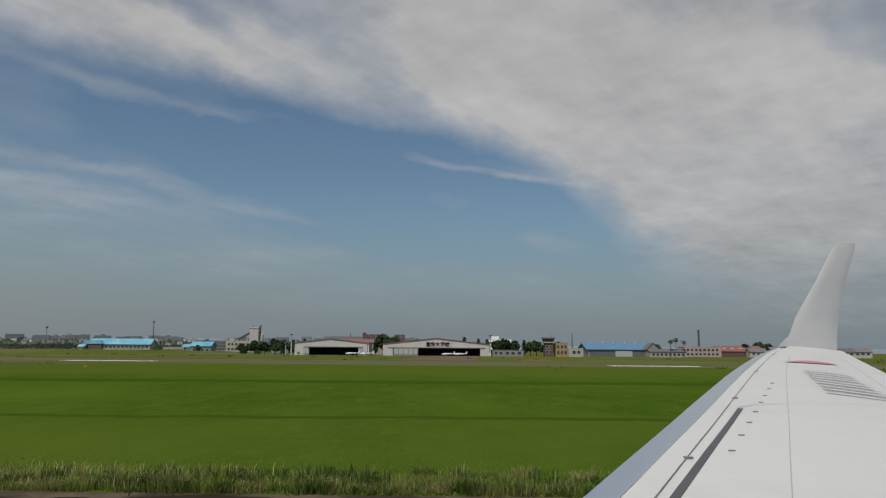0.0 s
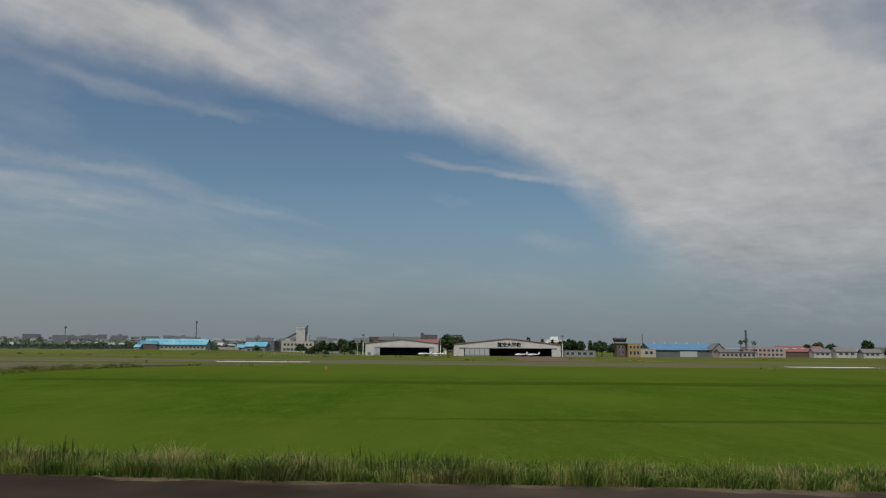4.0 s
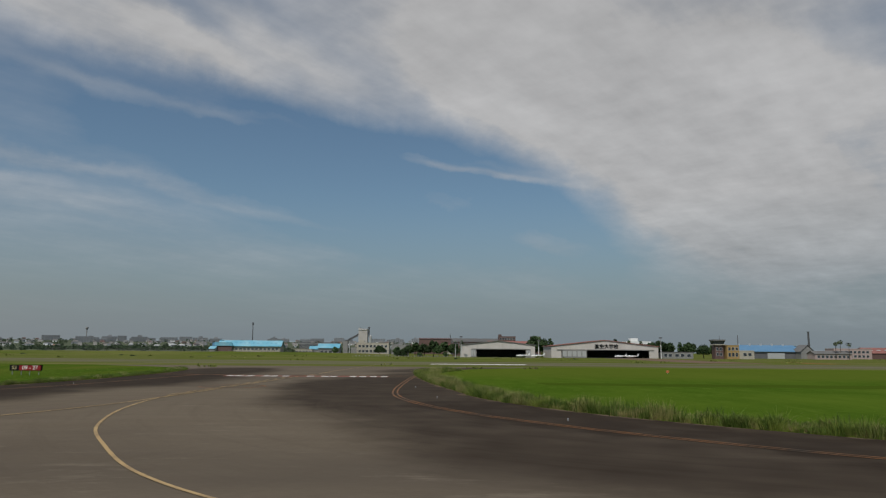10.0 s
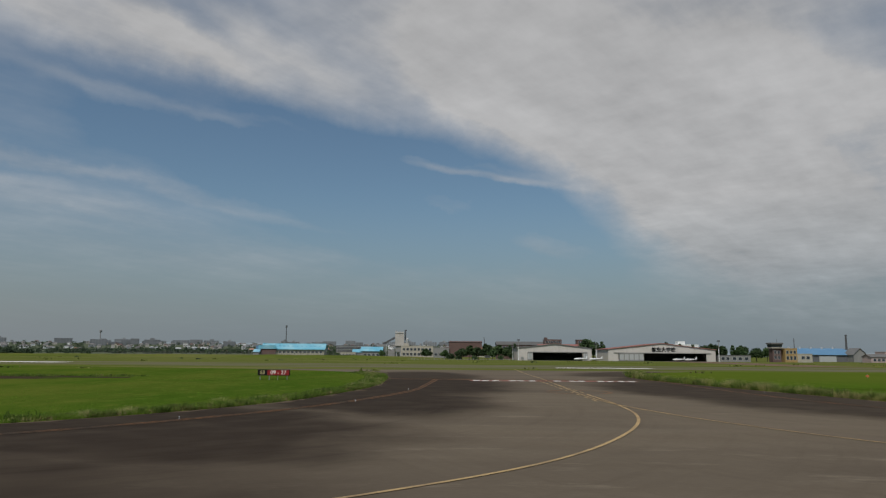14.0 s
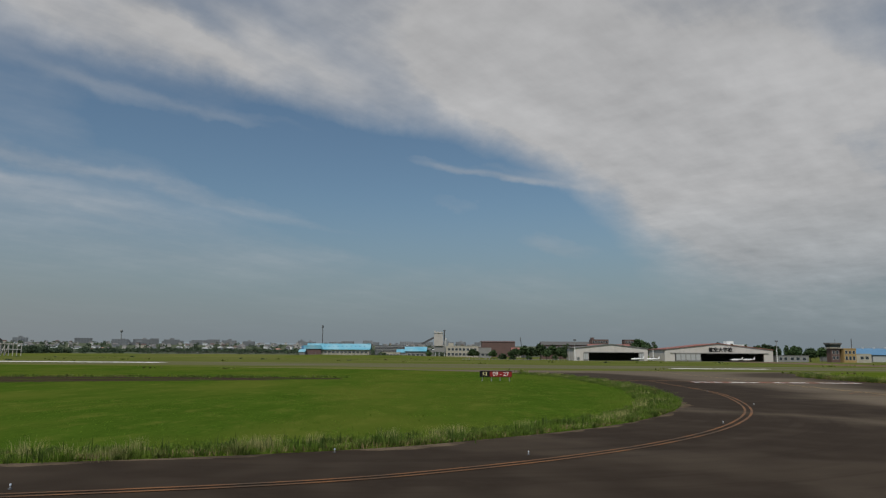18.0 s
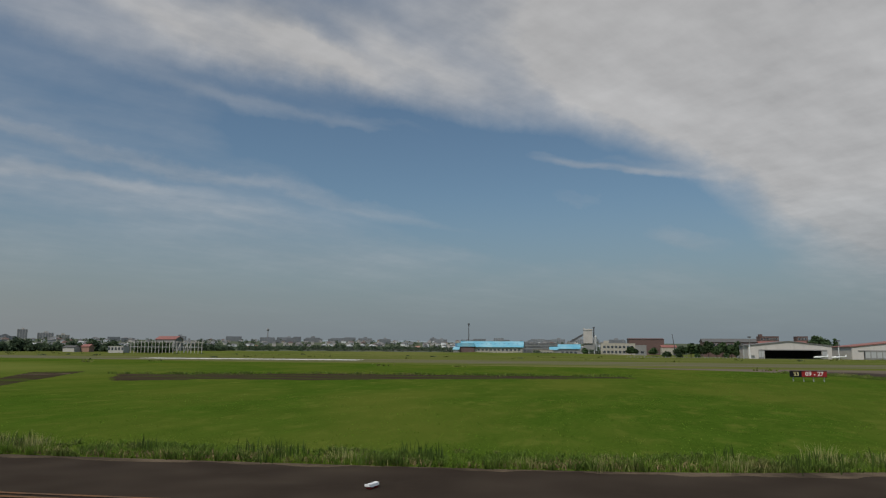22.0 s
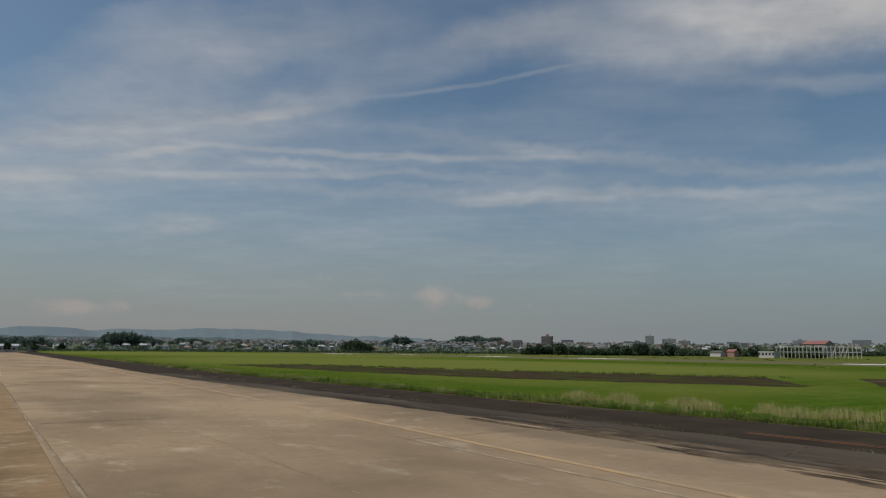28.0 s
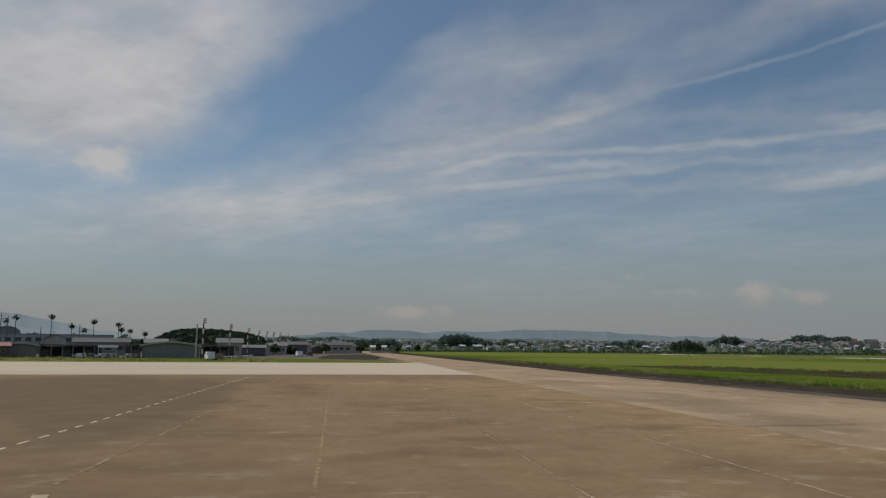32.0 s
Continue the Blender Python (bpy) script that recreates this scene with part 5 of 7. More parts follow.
part("pole", Mesh().tube((0, 0, 0), (0, 0, 15.2), 0.35, 0.22), DARK_STEEL, ob)
ob = hall("blue_hangar", 126, 514, 0, 45, 34, 4.9, 9.4, GREY_WALL, BLUE_DEEP, "wide open-fronted hangar with a deep blue roof", "hangar", (), 1.2)
# Solid dark panel on the wall stands for the shaded opening.
part("doorway", Mesh().box(-21, -0.3, 0.0, 21, -0.03, 3.9), DARK, ob, "dark panel standing in for the shaded open front")
for i in range(5):
    part("roof_vent", Mesh().tube((-16 + i * 8, 16.5, 8.9), (-16 + i * 8, 16.5, 10.6), 0.8, 0.8, 10), STEEL, ob)
part("door_leaf", Mesh().box(-3, -0.6, 0, 9, -0.32, 4.0), STEEL, ob)
hall("gable_house", 152, 512, 90, 12, 9, 5.0, 9.6, GREY_WALL, GREY_ROOF, "small grey gabled house beside the blue hangar", "house")
hall("low_terminal", 148, 474, 0, 24, 10, 3.6, 5.4, PINK, GREY_ROOF, "low pinkish building with a long grey roof", "building", ((-11, 11, 1.0, 2.6, 8),))
block("white_school", 187, 520, 0, 27, 12, 7.0, PINK, "two-storey pinkish-white building with windows", "building", ((-12, 12, 4.2, 5.8, 8), (-12, 12, 1.2, 2.8, 8)))
ob = hall("market_hall", 220, 530, 0, 32, 22, 4.2, 8.2, BROWN, RED_ROOF, "low hall with faded red roof and pale skylights", "hall")
for i in range(5):
    part("skylight", Mesh().box(-13 + i * 6, 4, 6.25, -10.6 + i * 6, 5.2, 6.7), WHITE_PAINT, ob)
ob = thing("chimney", 251, 707, 0, 0, "tall dark round brick chimney", "chimney")
part("shaft", Mesh().tube((0, 0, 0), (0, 0, 24.6), 1.1, 0.85, 12), DARK_STEEL, ob)
part("rim", Mesh().tube((0, 0, 24.0), (0, 0, 24.9), 1.0, 1.0, 12), DARK_STEEL, ob)
for x, y, w, h in ((228, 522, 12, 6.5), (243, 518, 14, 7.4), (258, 512, 12, 6.4), (272, 520, 14, 7.6), (287, 514, 12, 6.8), (302, 520, 13, 7.2)):
    hall("house", x, y, rng.uniform(-8, 8), w, 9, h * 0.6, h, PLASTER, SLATE, "plain two-storey house with dark tiled roof", "house", ((-w / 2 + 1, w / 2 - 1, h * 0.3, h * 0.5, 3),), group="houses by the field")

# striped and plain lamp poles in front of the hangars
for x, h, white in ((-94.5, 13.0, True), (-46, 11.0, True), (30.5, 13.2, True), (-98, 9.0, False)):
    ob = thing("apron_lamp", x, 456, 0, 0, "slim pole with lamp head in front of the hangars", "lamp", "apron lamps")
    part("pole", Mesh().tube((0, 0, 0), (0, 0, h * 0.62), 0.26, 0.22), WHITE_PAINT if white else STEEL, ob)
    part("upper_pole", Mesh().tube((0, 0, h * 0.62), (0, 0, h), 0.22, 0.16), GREY_WALL, ob)
    part("lamp_head", Mesh().box(-0.9, -0.3, h - 0.7, 0.9, 0.3, h), DARK_STEEL, ob)


def light_plane(x, y, turn):
    ob = thing("light_aircraft", x, y, 0, turn, "small white low-wing training aircraft parked on the grass", "aircraft", "parked training aircraft")
    rings = []
    for px_, r, zc in ((-4.2, 0.12, 1.15), (-3.6, 0.42, 1.15), (-2.4, 0.6, 1.2), (-0.6, 0.72, 1.3), (1.2, 0.55, 1.3), (3.2, 0.25, 1.35), (4.3, 0.1, 1.4)):
        rings.append([(px_, r * math.cos(a), zc + r * 1.05 * math.sin(a)) for a in [2 * math.pi * i / 10 for i in range(10)]])
    part("fuselage", Mesh().loft(rings), WHITE_PAINT, ob, "", True)
    part("canopy", Mesh().loft([[(-1.6, 0.5 * math.cos(a), 1.75 + 0.1 * math.sin(a)) for a in [2 * math.pi * i / 8 for i in range(8)]], [(-0.4, 0.55 * math.cos(a), 1.85 + 0.4 * math.sin(a)) for a in [2 * math.pi * i / 8 for i in range(8)]], [(1.0, 0.4 * math.cos(a), 1.75 + 0.1 * math.sin(a)) for a in [2 * math.pi * i / 8 for i in range(8)]]]), GLASS, ob, "", True)
    for s in (-1, 1):
        part("wing", Mesh().loft([[(-1.3, s * 0.5, 0.9), (0.5, s * 0.5, 0.9), (0.5, s * 0.5, 1.08), (-1.3, s * 0.5, 1.1)], [(-1.0, s * 5.0, 1.3), (0.3, s * 5.0, 1.3), (0.3, s * 5.0, 1.4), (-1.0, s * 5.0, 1.42)]]), WHITE_PAINT, ob)
        part("tailplane", Mesh().box(3.4, min(0.1 * s, 1.8 * s), 1.5, 4.3, max(0.1 * s, 1.8 * s), 1.58), WHITE_PAINT, ob)
        part("wheel", Mesh().tube((0.1, s * 1.5 - 0.1, 0.25), (0.1, s * 1.5 + 0.1, 0.25), 0.25, n=10), RUBBER, ob)
        part("gear_leg", Mesh().box(0.05, s * 1.5 - 0.05, 0.3, 0.15, s * 1.5 + 0.05, 1.0), STEEL, ob)
    part("fin", Mesh().prism([(3.3, 1.5), (4.5, 1.5), (4.7, 2.9), (4.1, 2.9)], -0.06, 0.06), WHITE_PAINT, ob)
    part("wheel", Mesh().tube((-3.2, -0.08, 0.2), (-3.2, 0.08, 0.2), 0.2, n=10), RUBBER, ob)
    part("propeller", Mesh().box(-4.34, -0.07, 0.35, -4.28, 0.07, 1.95), DARK_STEEL, ob)
    return ob


plane = light_plane(4, 452, 20)
for x, y, a in ((11.5, 453, 15), (-47, 454, 10), (-56, 456, 12)):
    copy_thing(plane, pose(x, y, 0, 0, 0, a))

# posts of the low white fence west of the hangars
fence = thing("white_fence", -130, 470, 0, 0, "low pale post fence before the trees", "fence")
for i in range(34):
    part("post", Mesh().box(-34 + i * 2.1, 0, 0, -33.5 + i * 2.1, 0.3, 0.45 + 0.2 * (i % 3)), GREY_WALL, fence)
part("rail", Mesh().box(-34, 0.45, 0.35, 36, 0.55, 0.45), GREY_WALL, fence)
m = Mesh()
rows = []
for i in range(121):
    x = -560 + i * 3.6
    z = float(np.interp(x, (-560, -420, -210, -165, -135, -128), (1.4, 2.1, 2.2, 1.4, 0.5, 0.0))) * (1 + 0.18 * noise.noise((x * 0.05, 3.0, 1.0)))
    rows.append([(x, 540, -0.05), (x, 547, z * 0.75), (x, 552, z), (x, 566, z), (x, 574, -0.05)])
for a, b in zip(rows, rows[1:]):
    for j in range(4):
        m.poly([a[j], b[j], b[j + 1], a[j + 1]])
structure("grass_bank", m, GRASS_DULL, "low grassy bank along the far boundary", "ground", True)
fence = thing("boundary_fence", -260, 560, 1.9, 0, "grey mesh boundary fence with thin posts", "fence")
for i in range(60):
    part("post", Mesh().box(-150 + i * 5, 0, 0, -149.8 + i * 5, 0.2, 2.2), GREY_ROOF, fence)
for z in (0.4, 1.2, 2.0):
    part("rail", Mesh().box(-150, 0.05, z, 145, 0.15, z + 0.12), GREY_ROOF, fence)


# ---- west: town, hills, groves and masts ----
def away(bearing, dist, ox=-228, oy=-20):
    """A spot at a bearing (degrees clockwise from +y) and distance from the apron."""
    return ox + dist * math.sin(radians(bearing)), oy + dist * math.cos(radians(bearing))


def ridge(name, marks, dist, material, label, jag=0.16):
    """A range of hills along marks of bearing and height in degrees."""
    m = Mesh()
    n = 150
    b0, b1 = marks[0][0], marks[-1][0]
    back = []
    for i in range(n + 1):
        b = b0 + (b1 - b0) * i / n
        h = np.interp(b, [q[0] for q in marks], [q[1] for q in marks])
        h = max(0.02, h + jag * (noise.noise((b * 0.6, dist * 0.01, 0)) + 0.4 * noise.noise((b * 1.7, 3, 0)) + 0.12 * noise.noise((b * 6.0, 9, 0))))
        x, y = away(b, dist)
        x2, y2 = away(b, dist * 0.86)
        x3, y3 = away(b, dist * 0.95)
        z = dist * math.tan(radians(h))
        back.append(((x2, y2, -3), (x3, y3, z * (0.6 + 0.06 * noise.noise((b * 0.5, 1, 4)))), (x, y, z + 3.8)))
    for a, b in zip(back, back[1:]):
        m.poly([a[0], b[0], b[1], a[1]]).poly([a[1], b[1], b[2], a[2]])
    return structure(name, m, material, label, "hills", True)


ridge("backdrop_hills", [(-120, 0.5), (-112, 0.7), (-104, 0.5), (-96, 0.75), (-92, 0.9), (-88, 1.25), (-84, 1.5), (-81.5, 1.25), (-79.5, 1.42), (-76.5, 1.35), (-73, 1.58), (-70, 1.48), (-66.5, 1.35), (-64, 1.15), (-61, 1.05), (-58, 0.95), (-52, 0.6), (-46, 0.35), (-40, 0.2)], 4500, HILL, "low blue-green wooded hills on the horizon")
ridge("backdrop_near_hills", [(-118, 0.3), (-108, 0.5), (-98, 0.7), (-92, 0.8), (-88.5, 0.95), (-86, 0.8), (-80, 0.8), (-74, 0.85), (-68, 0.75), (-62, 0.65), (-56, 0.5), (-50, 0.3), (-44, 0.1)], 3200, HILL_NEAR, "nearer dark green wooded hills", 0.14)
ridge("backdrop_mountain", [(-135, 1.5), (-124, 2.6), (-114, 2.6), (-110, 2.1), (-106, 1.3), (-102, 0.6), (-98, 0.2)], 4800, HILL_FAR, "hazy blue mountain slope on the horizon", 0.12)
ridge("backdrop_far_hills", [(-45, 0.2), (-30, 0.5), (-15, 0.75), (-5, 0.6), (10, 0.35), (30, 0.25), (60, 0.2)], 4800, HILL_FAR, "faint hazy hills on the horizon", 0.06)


def rise(b, d):
    """Height of the ground under the town, which climbs gently away from the field."""
    return min(30.0, max(0.0, d - 1050) * 0.021)


m = Mesh()
for i in range(27):
    for j in range(9):
        q = []
        for k, r in ((0, 0), (1, 0), (1, 1), (0, 1)):
            b, d = -98 + (i + k) * 4.0, 980 + (j + r) * 260
            q.append((*away(b, d), rise(b, d) - 0.3))
        m.poly(q)
structure("town_rise", m, TOWN_GROUND, "gently climbing ground with gardens under the town", "ground", True)


def wood(name, spots, n, size, material, label):
    """A far wood: many leaf clumps over a string of crowns (x, y, radius, height)."""
    n = int(n * 2.6)
    pts = crown_points(n, [(x, y, z + h * 0.46, r * 1.1, h * 0.54) for x, y, r, h, z in spots], 0.45)
    pts[:, 2] = np.abs(pts[:, 2])
    ob = new(name, quads(name, pts, size * (0.6 + 0.8 * rng.random(n)), material))
    return tagged(ob, label, "wood", kind="stuff")


def grove(b0, b1, dist, h, n, label, count=9, size=1.6, rough=0.25, material=LEAF_FAR):
    spots = []
    for i in range(count):
        b = b0 + (b1 - b0) * (i + 0.5) / count
        x, y = away(b, dist * rng.uniform(0.97, 1.03))
        hh = h * (1 - 0.45 * abs(2 * (i + 0.5) / count - 1) ** 3) * (1 + rough * rng.uniform(-1, 0.6))
        spots.append((x, y, dist * radians(abs(b1 - b0)) / count * 0.85, max(min(6.0, h * 1.3), hh - rise(b, dist)), rise(b, dist)))
    # Beyond 1250 m the paler leaves carry the haze in their colour.
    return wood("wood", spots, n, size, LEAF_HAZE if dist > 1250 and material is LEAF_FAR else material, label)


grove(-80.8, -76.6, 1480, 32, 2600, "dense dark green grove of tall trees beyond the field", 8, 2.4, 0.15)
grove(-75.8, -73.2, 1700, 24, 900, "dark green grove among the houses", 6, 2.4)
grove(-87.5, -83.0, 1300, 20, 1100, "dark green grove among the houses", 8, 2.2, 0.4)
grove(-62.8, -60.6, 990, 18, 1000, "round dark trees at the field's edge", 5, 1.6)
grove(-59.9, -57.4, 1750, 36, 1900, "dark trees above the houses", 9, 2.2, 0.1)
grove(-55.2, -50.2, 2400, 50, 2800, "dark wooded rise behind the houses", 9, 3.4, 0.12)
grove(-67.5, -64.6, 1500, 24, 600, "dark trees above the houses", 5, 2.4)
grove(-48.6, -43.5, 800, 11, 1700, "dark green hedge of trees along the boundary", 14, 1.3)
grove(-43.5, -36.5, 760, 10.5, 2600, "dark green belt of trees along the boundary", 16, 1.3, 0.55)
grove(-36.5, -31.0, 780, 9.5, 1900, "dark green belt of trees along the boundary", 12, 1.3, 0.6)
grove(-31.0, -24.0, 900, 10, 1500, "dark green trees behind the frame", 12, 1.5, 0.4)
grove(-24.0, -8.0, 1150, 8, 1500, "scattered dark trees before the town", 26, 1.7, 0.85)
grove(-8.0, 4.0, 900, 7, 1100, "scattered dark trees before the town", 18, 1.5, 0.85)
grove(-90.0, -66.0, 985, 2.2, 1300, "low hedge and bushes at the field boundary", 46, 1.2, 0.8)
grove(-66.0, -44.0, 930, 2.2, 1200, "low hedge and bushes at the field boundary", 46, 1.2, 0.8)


def knoll(b0, b1, dist, h, label):
    """A rounded hill closely covered with trees."""
    prof = ((0, 0.1), (0.02, 0.5), (0.1, 0.76), (0.23, 0.94), (0.4, 1.0), (0.63, 0.93), (0.83, 0.82), (0.95, 0.68), (0.99, 0.4), (1, 0.1))
    m, n, k = Mesh(), 60, 8
    grid = []
    for i in range(n + 1):
        u = i / n
        top = h * np.interp(u, [q[0] for q in prof], [q[1] for q in prof])
        row = []
        for j in range(k + 1):
            w = j / k
            x, y = away(b0 + (b1 - b0) * u, dist - 40 + 110 * w)
            row.append((x, y, -1 + (top - 3) * math.sin(math.pi * min(1.0, 0.08 + w * 0.92)) ** 0.6))
        grid.append(row)
    for r, q in zip(grid, grid[1:]):
        for j in range(k):
            m.poly([r[j], q[j], q[j + 1], r[j + 1]])
    structure("wooded_hill", m, HILL_WOOD, "rounded hill covered with dark trees", "hill", True)
    spots = []
    for i in range(560):
        u, w = rng.random(), rng.random() * 0.75
        top = h * np.interp(u, [q[0] for q in prof], [q[1] for q in prof])
        x, y = away(b0 + (b1 - b0) * u, dist - 40 + 110 * w)
        z = -1 + (top - 3) * math.sin(math.pi * min(1.0, 0.08 + w * 0.92)) ** 0.6
        r = rng.uniform(1.6, 2.9)
        spots.append((x, y, z, r, r * rng.uniform(0.8, 1.1)))
    pts = crown_points(26000, spots, 0.3)
    tagged(new("hill_trees", quads("hill_trees", pts, 1.1 * (0.6 + 0.8 * rng.random(len(pts))), HILL_WOOD)), label, "wood", kind="stuff")


HILL_WOOD = mat("hill_wood", (0.036, 0.056, 0.036), (0.06, 0.084, 0.054), 0.12, 0.9, 0, 6, spec=0.0, leaf=0.25)
knoll(-102.3, -94.0, 900, 28, "dense dark trees on a rounded hill behind the hangars")
grove(-94.6, -86.0, 1900, 30, 1500, "dark wooded slope beyond the stands", 14, 3.0, 0.3)
grove(-112.0, -102.0, 760, 14, 1500, "trees behind the terminal", 16, 1.6, 0.5)


def house(x, y, z, turn, w, d, h, wall, roof, label):
    ob = thing("house", x, y, z, turn, label, "house", "town houses")
    part("wall", Mesh().box(-w / 2, -d / 2, -0.5, w / 2, d / 2, h), wall, ob)
    e = 0.5
    part("roof", Mesh().loft([[(-w / 2 - e, -d / 2 - e, h), (w / 2 + e, -d / 2 - e, h), (w / 2 + e, d / 2 + e, h), (-w / 2 - e, d / 2 + e, h)], [(-w / 2 + d * 0.25, -0.1, h + d * 0.3), (w / 2 - d * 0.25, -0.1, h + d * 0.3), (w / 2 - d * 0.25, 0.1, h + d * 0.3), (-w / 2 + d * 0.25, 0.1, h + d * 0.3)]]), roof, ob)
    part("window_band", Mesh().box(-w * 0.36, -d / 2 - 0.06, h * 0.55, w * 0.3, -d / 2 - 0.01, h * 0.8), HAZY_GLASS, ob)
    return ob


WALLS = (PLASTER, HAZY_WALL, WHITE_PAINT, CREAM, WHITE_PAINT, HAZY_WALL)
ROOFS = (SLATE, SLATE, GREY_ROOF, BRICK, SLATE, STEEL)
KINDS = []
for i in range(6):
    b, d = -70 - i * 1.5, 1050 + 30 * i
    KINDS.append(house(*away(b, d), rise(b, d), 60, 9 + i % 3 * 1.5, 7 + i % 2, 4.0 + i % 3 * 0.8, WALLS[i], ROOFS[i], "two-storey town house beyond the field"))
def town_spot():
    u = rng.random()
    if u < 0.68:
        b, d = rng.uniform(-89, -40), 1080 + 1400 * rng.random() ** 0.75
    elif u < 0.92:
        b, d = rng.uniform(-40, 5), rng.uniform(1150, 2450)
    else:
        b, d = rng.uniform(-98, -89), rng.uniform(1080, 2000)
    return b, d


TOWN = sorted([town_spot() for i in range(1300)], key=lambda q: q[1])
for b, d in TOWN[:285]:
    t = copy_thing(KINDS[rng.integers(6)], pose(*away(b, d), rise(b, d), 0, 0, -b + rng.choice([0, 90]) + rng.uniform(-15, 15)))
    s = rng.uniform(0.7, 1.0)
    t.scale = (s * (1.0 if rng.random() < 0.9 else 2.2), s, s)
# the rest of the town, too far off to count
for wall, roof, k in ((PLASTER, SLATE, 0), (HAZY_WALL, GREY_ROOF, 1), (WHITE_PAINT, SLATE, 2), (CREAM, BROWN, 3)):
    mw, mr = Mesh(), Mesh()
    for b, d in TOWN[285 + k::4]:
        x, y = away(b, d)
        z, a = rise(b, d), radians(-b + rng.choice([0, 90]) + rng.uniform(-15, 15))
        w, dd, h = rng.uniform(7, 12), rng.uniform(6, 8), rng.uniform(3.5, 6.0)
        ca, sa = math.cos(a), math.sin(a)

        def at(px_, py_, pz_):
            return (x + px_ * ca - py_ * sa, y + px_ * sa + py_ * ca, z + pz_)

        c = [(-w / 2, -dd / 2), (w / 2, -dd / 2), (w / 2, dd / 2), (-w / 2, dd / 2)]
        mw.loft([[at(*q, -0.5) for q in c], [at(*q, h) for q in c]])
        mr.loft([[at(q[0] * 1.1, q[1] * 1.15, h) for q in c], [at(q[0] * 0.6, q[1] * 0.03, h + dd * 0.3) for q in c]])
    tagged(new("far_town_walls", mw.data("far_town_walls", wall)), "walls of many small far houses", "houses", kind="stuff")
    tagged(new("far_town_roofs", mr.data("far_town_roofs", roof)), "roofs of many small far houses", "houses", kind="stuff")
spots = []
for i in range(1500):
    b, d = rng.uniform(-98, 4), 990 + 1350 * rng.random() ** 1.4
    x, y = away(b, d)
    h = rng.uniform(3.5, 8.5)
    spots.append((x, y, h * 0.6, h))
pts = crown_points(52000, [(x, y, rise(*q) + h * 0.5, r, h * 0.5) for (x, y, r, h), q in zip(spots, [(math.degrees(math.atan2(x + 228, y + 20)), math.hypot(x + 228, y + 20)) for x, y, r, h in spots])])
tagged(new("town_trees", quads("town_trees", pts, 1.1 * (0.6 + 0.8 * rng.random(len(pts))), LEAF_FAR)), "dark trees and hedges between the town houses", "wood", kind="stuff")


def apartment(b, dist, w, h, wall, label, floors=6, cols=6, top=True):
    x, y = away(b, dist)
    ob = thing("apartment_building", x, y, rise(b, dist), -b, label, "building", "far apartment buildings")
    part("wall", Mesh().box(-w / 2, 0, -1, w / 2, w * 0.45, h), wall, ob)
    if top:
        part("roof_house", Mesh().box(-w * 0.12, 2, h + 0.01, w * 0.16, 7, h + 4), wall, ob)
    for f in range(floors):
        z = h * (f + 0.35) / floors
        for c in range(cols):
            q = -w / 2 + w * (c + 0.5) / cols
            part("window", Mesh().box(q - w / cols * 0.34, -0.3, z, q + w / cols * 0.34, -0.02, z + h / floors * 0.5), HAZY_GLASS, ob)
    if wall in (BRICK, PINK):
        for f in range(floors):
            part("balcony", Mesh().box(-w * 0.46, -0.9, h * (f + 0.12) / floors, w * 0.3, -0.32, h * (f + 0.34) / floors), CREAM, ob)
    return ob


apartment(-47.0, 1560, 25, 25, BRICK, "tall red-brown tiled apartment building", 9, 4)
apartment(-50.5, 1540, 22, 14, BRICK, "lower red-brown tiled apartment building", 6, 4)
apartment(-49.4, 1560, 16, 14, PINK, "narrow pinkish apartment building beside houses", 6, 3, False)
apartment(-39.4, 2380, 26, 26, PLASTER, "pale high apartment building beyond the trees", 12, 4)
apartment(-38.0, 2380, 42, 17, PLASTER, "pale wide apartment building beyond the trees", 10, 6)
apartment(-36.9, 2300, 34, 12, CREAM, "cream apartment building beyond the trees", 8, 5)
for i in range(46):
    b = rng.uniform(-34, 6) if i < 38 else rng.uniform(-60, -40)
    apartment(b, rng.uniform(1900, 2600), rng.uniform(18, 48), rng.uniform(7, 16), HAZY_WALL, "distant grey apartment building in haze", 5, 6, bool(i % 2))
# mushroom-headed water tower
ob = thing("water_tower", -1010, 1850, 0, 0, "distant water tower with a broad head", "tower")
# The grey is picked paler to carry the haze on the tower.
part("shaft", Mesh().tube((0, 0, 0), (0, 0, 53), 1.3, 1.1, 10), GREY_WALL, ob)
part("head", Mesh().loft([[(r * math.cos(a), r * math.sin(a), z) for a in [2 * math.pi * i / 12 for i in range(12)]] for r, z in ((1.3, 51), (3.4, 54), (3.4, 57), (2, 58))]), GREY_WALL, ob)

# open frame of pale posts with a red roof behind, hut and shed
ob = thing("post_frame", -508, 518, 0, 0, "open frame of pale green posts and beams", "frame")
for i in range(22):
    part("post", Mesh().box(-31.78 + i * 3, 0, 0, -31.42 + i * 3, 0.4, 8.2 + (1.2 if i % 3 else 0)), PLASTER, ob)
    if i in (14, 16, 17):
        part("brace", Mesh().prism([(-32 + i * 3, 0.2), (-31.4 + i * 3, 0.2), (-28.8 + i * 3, 7.6), (-29.4 + i * 3, 7.6)], 0.65, 0.9), PLASTER, ob)
part("beam", Mesh().box(-32.4, -0.1, 8.2, 32, 0.7, 8.55), PLASTER, ob)
part("beam", Mesh().box(-32.4, -0.1, 4.4, 32, -0.02, 4.8), STEEL, ob)
for k in range(9):
    plant(3, -541 + k * 2.4, 538 + k % 3 * 3, rng.uniform(2.4, 3.1))
hall("red_roof_hall", -532.6, 560, 0, 18, 12, 11.0, 13.6, GREY_WALL, RED_ROOF, "hall with faded red roof behind the frame", "hall")
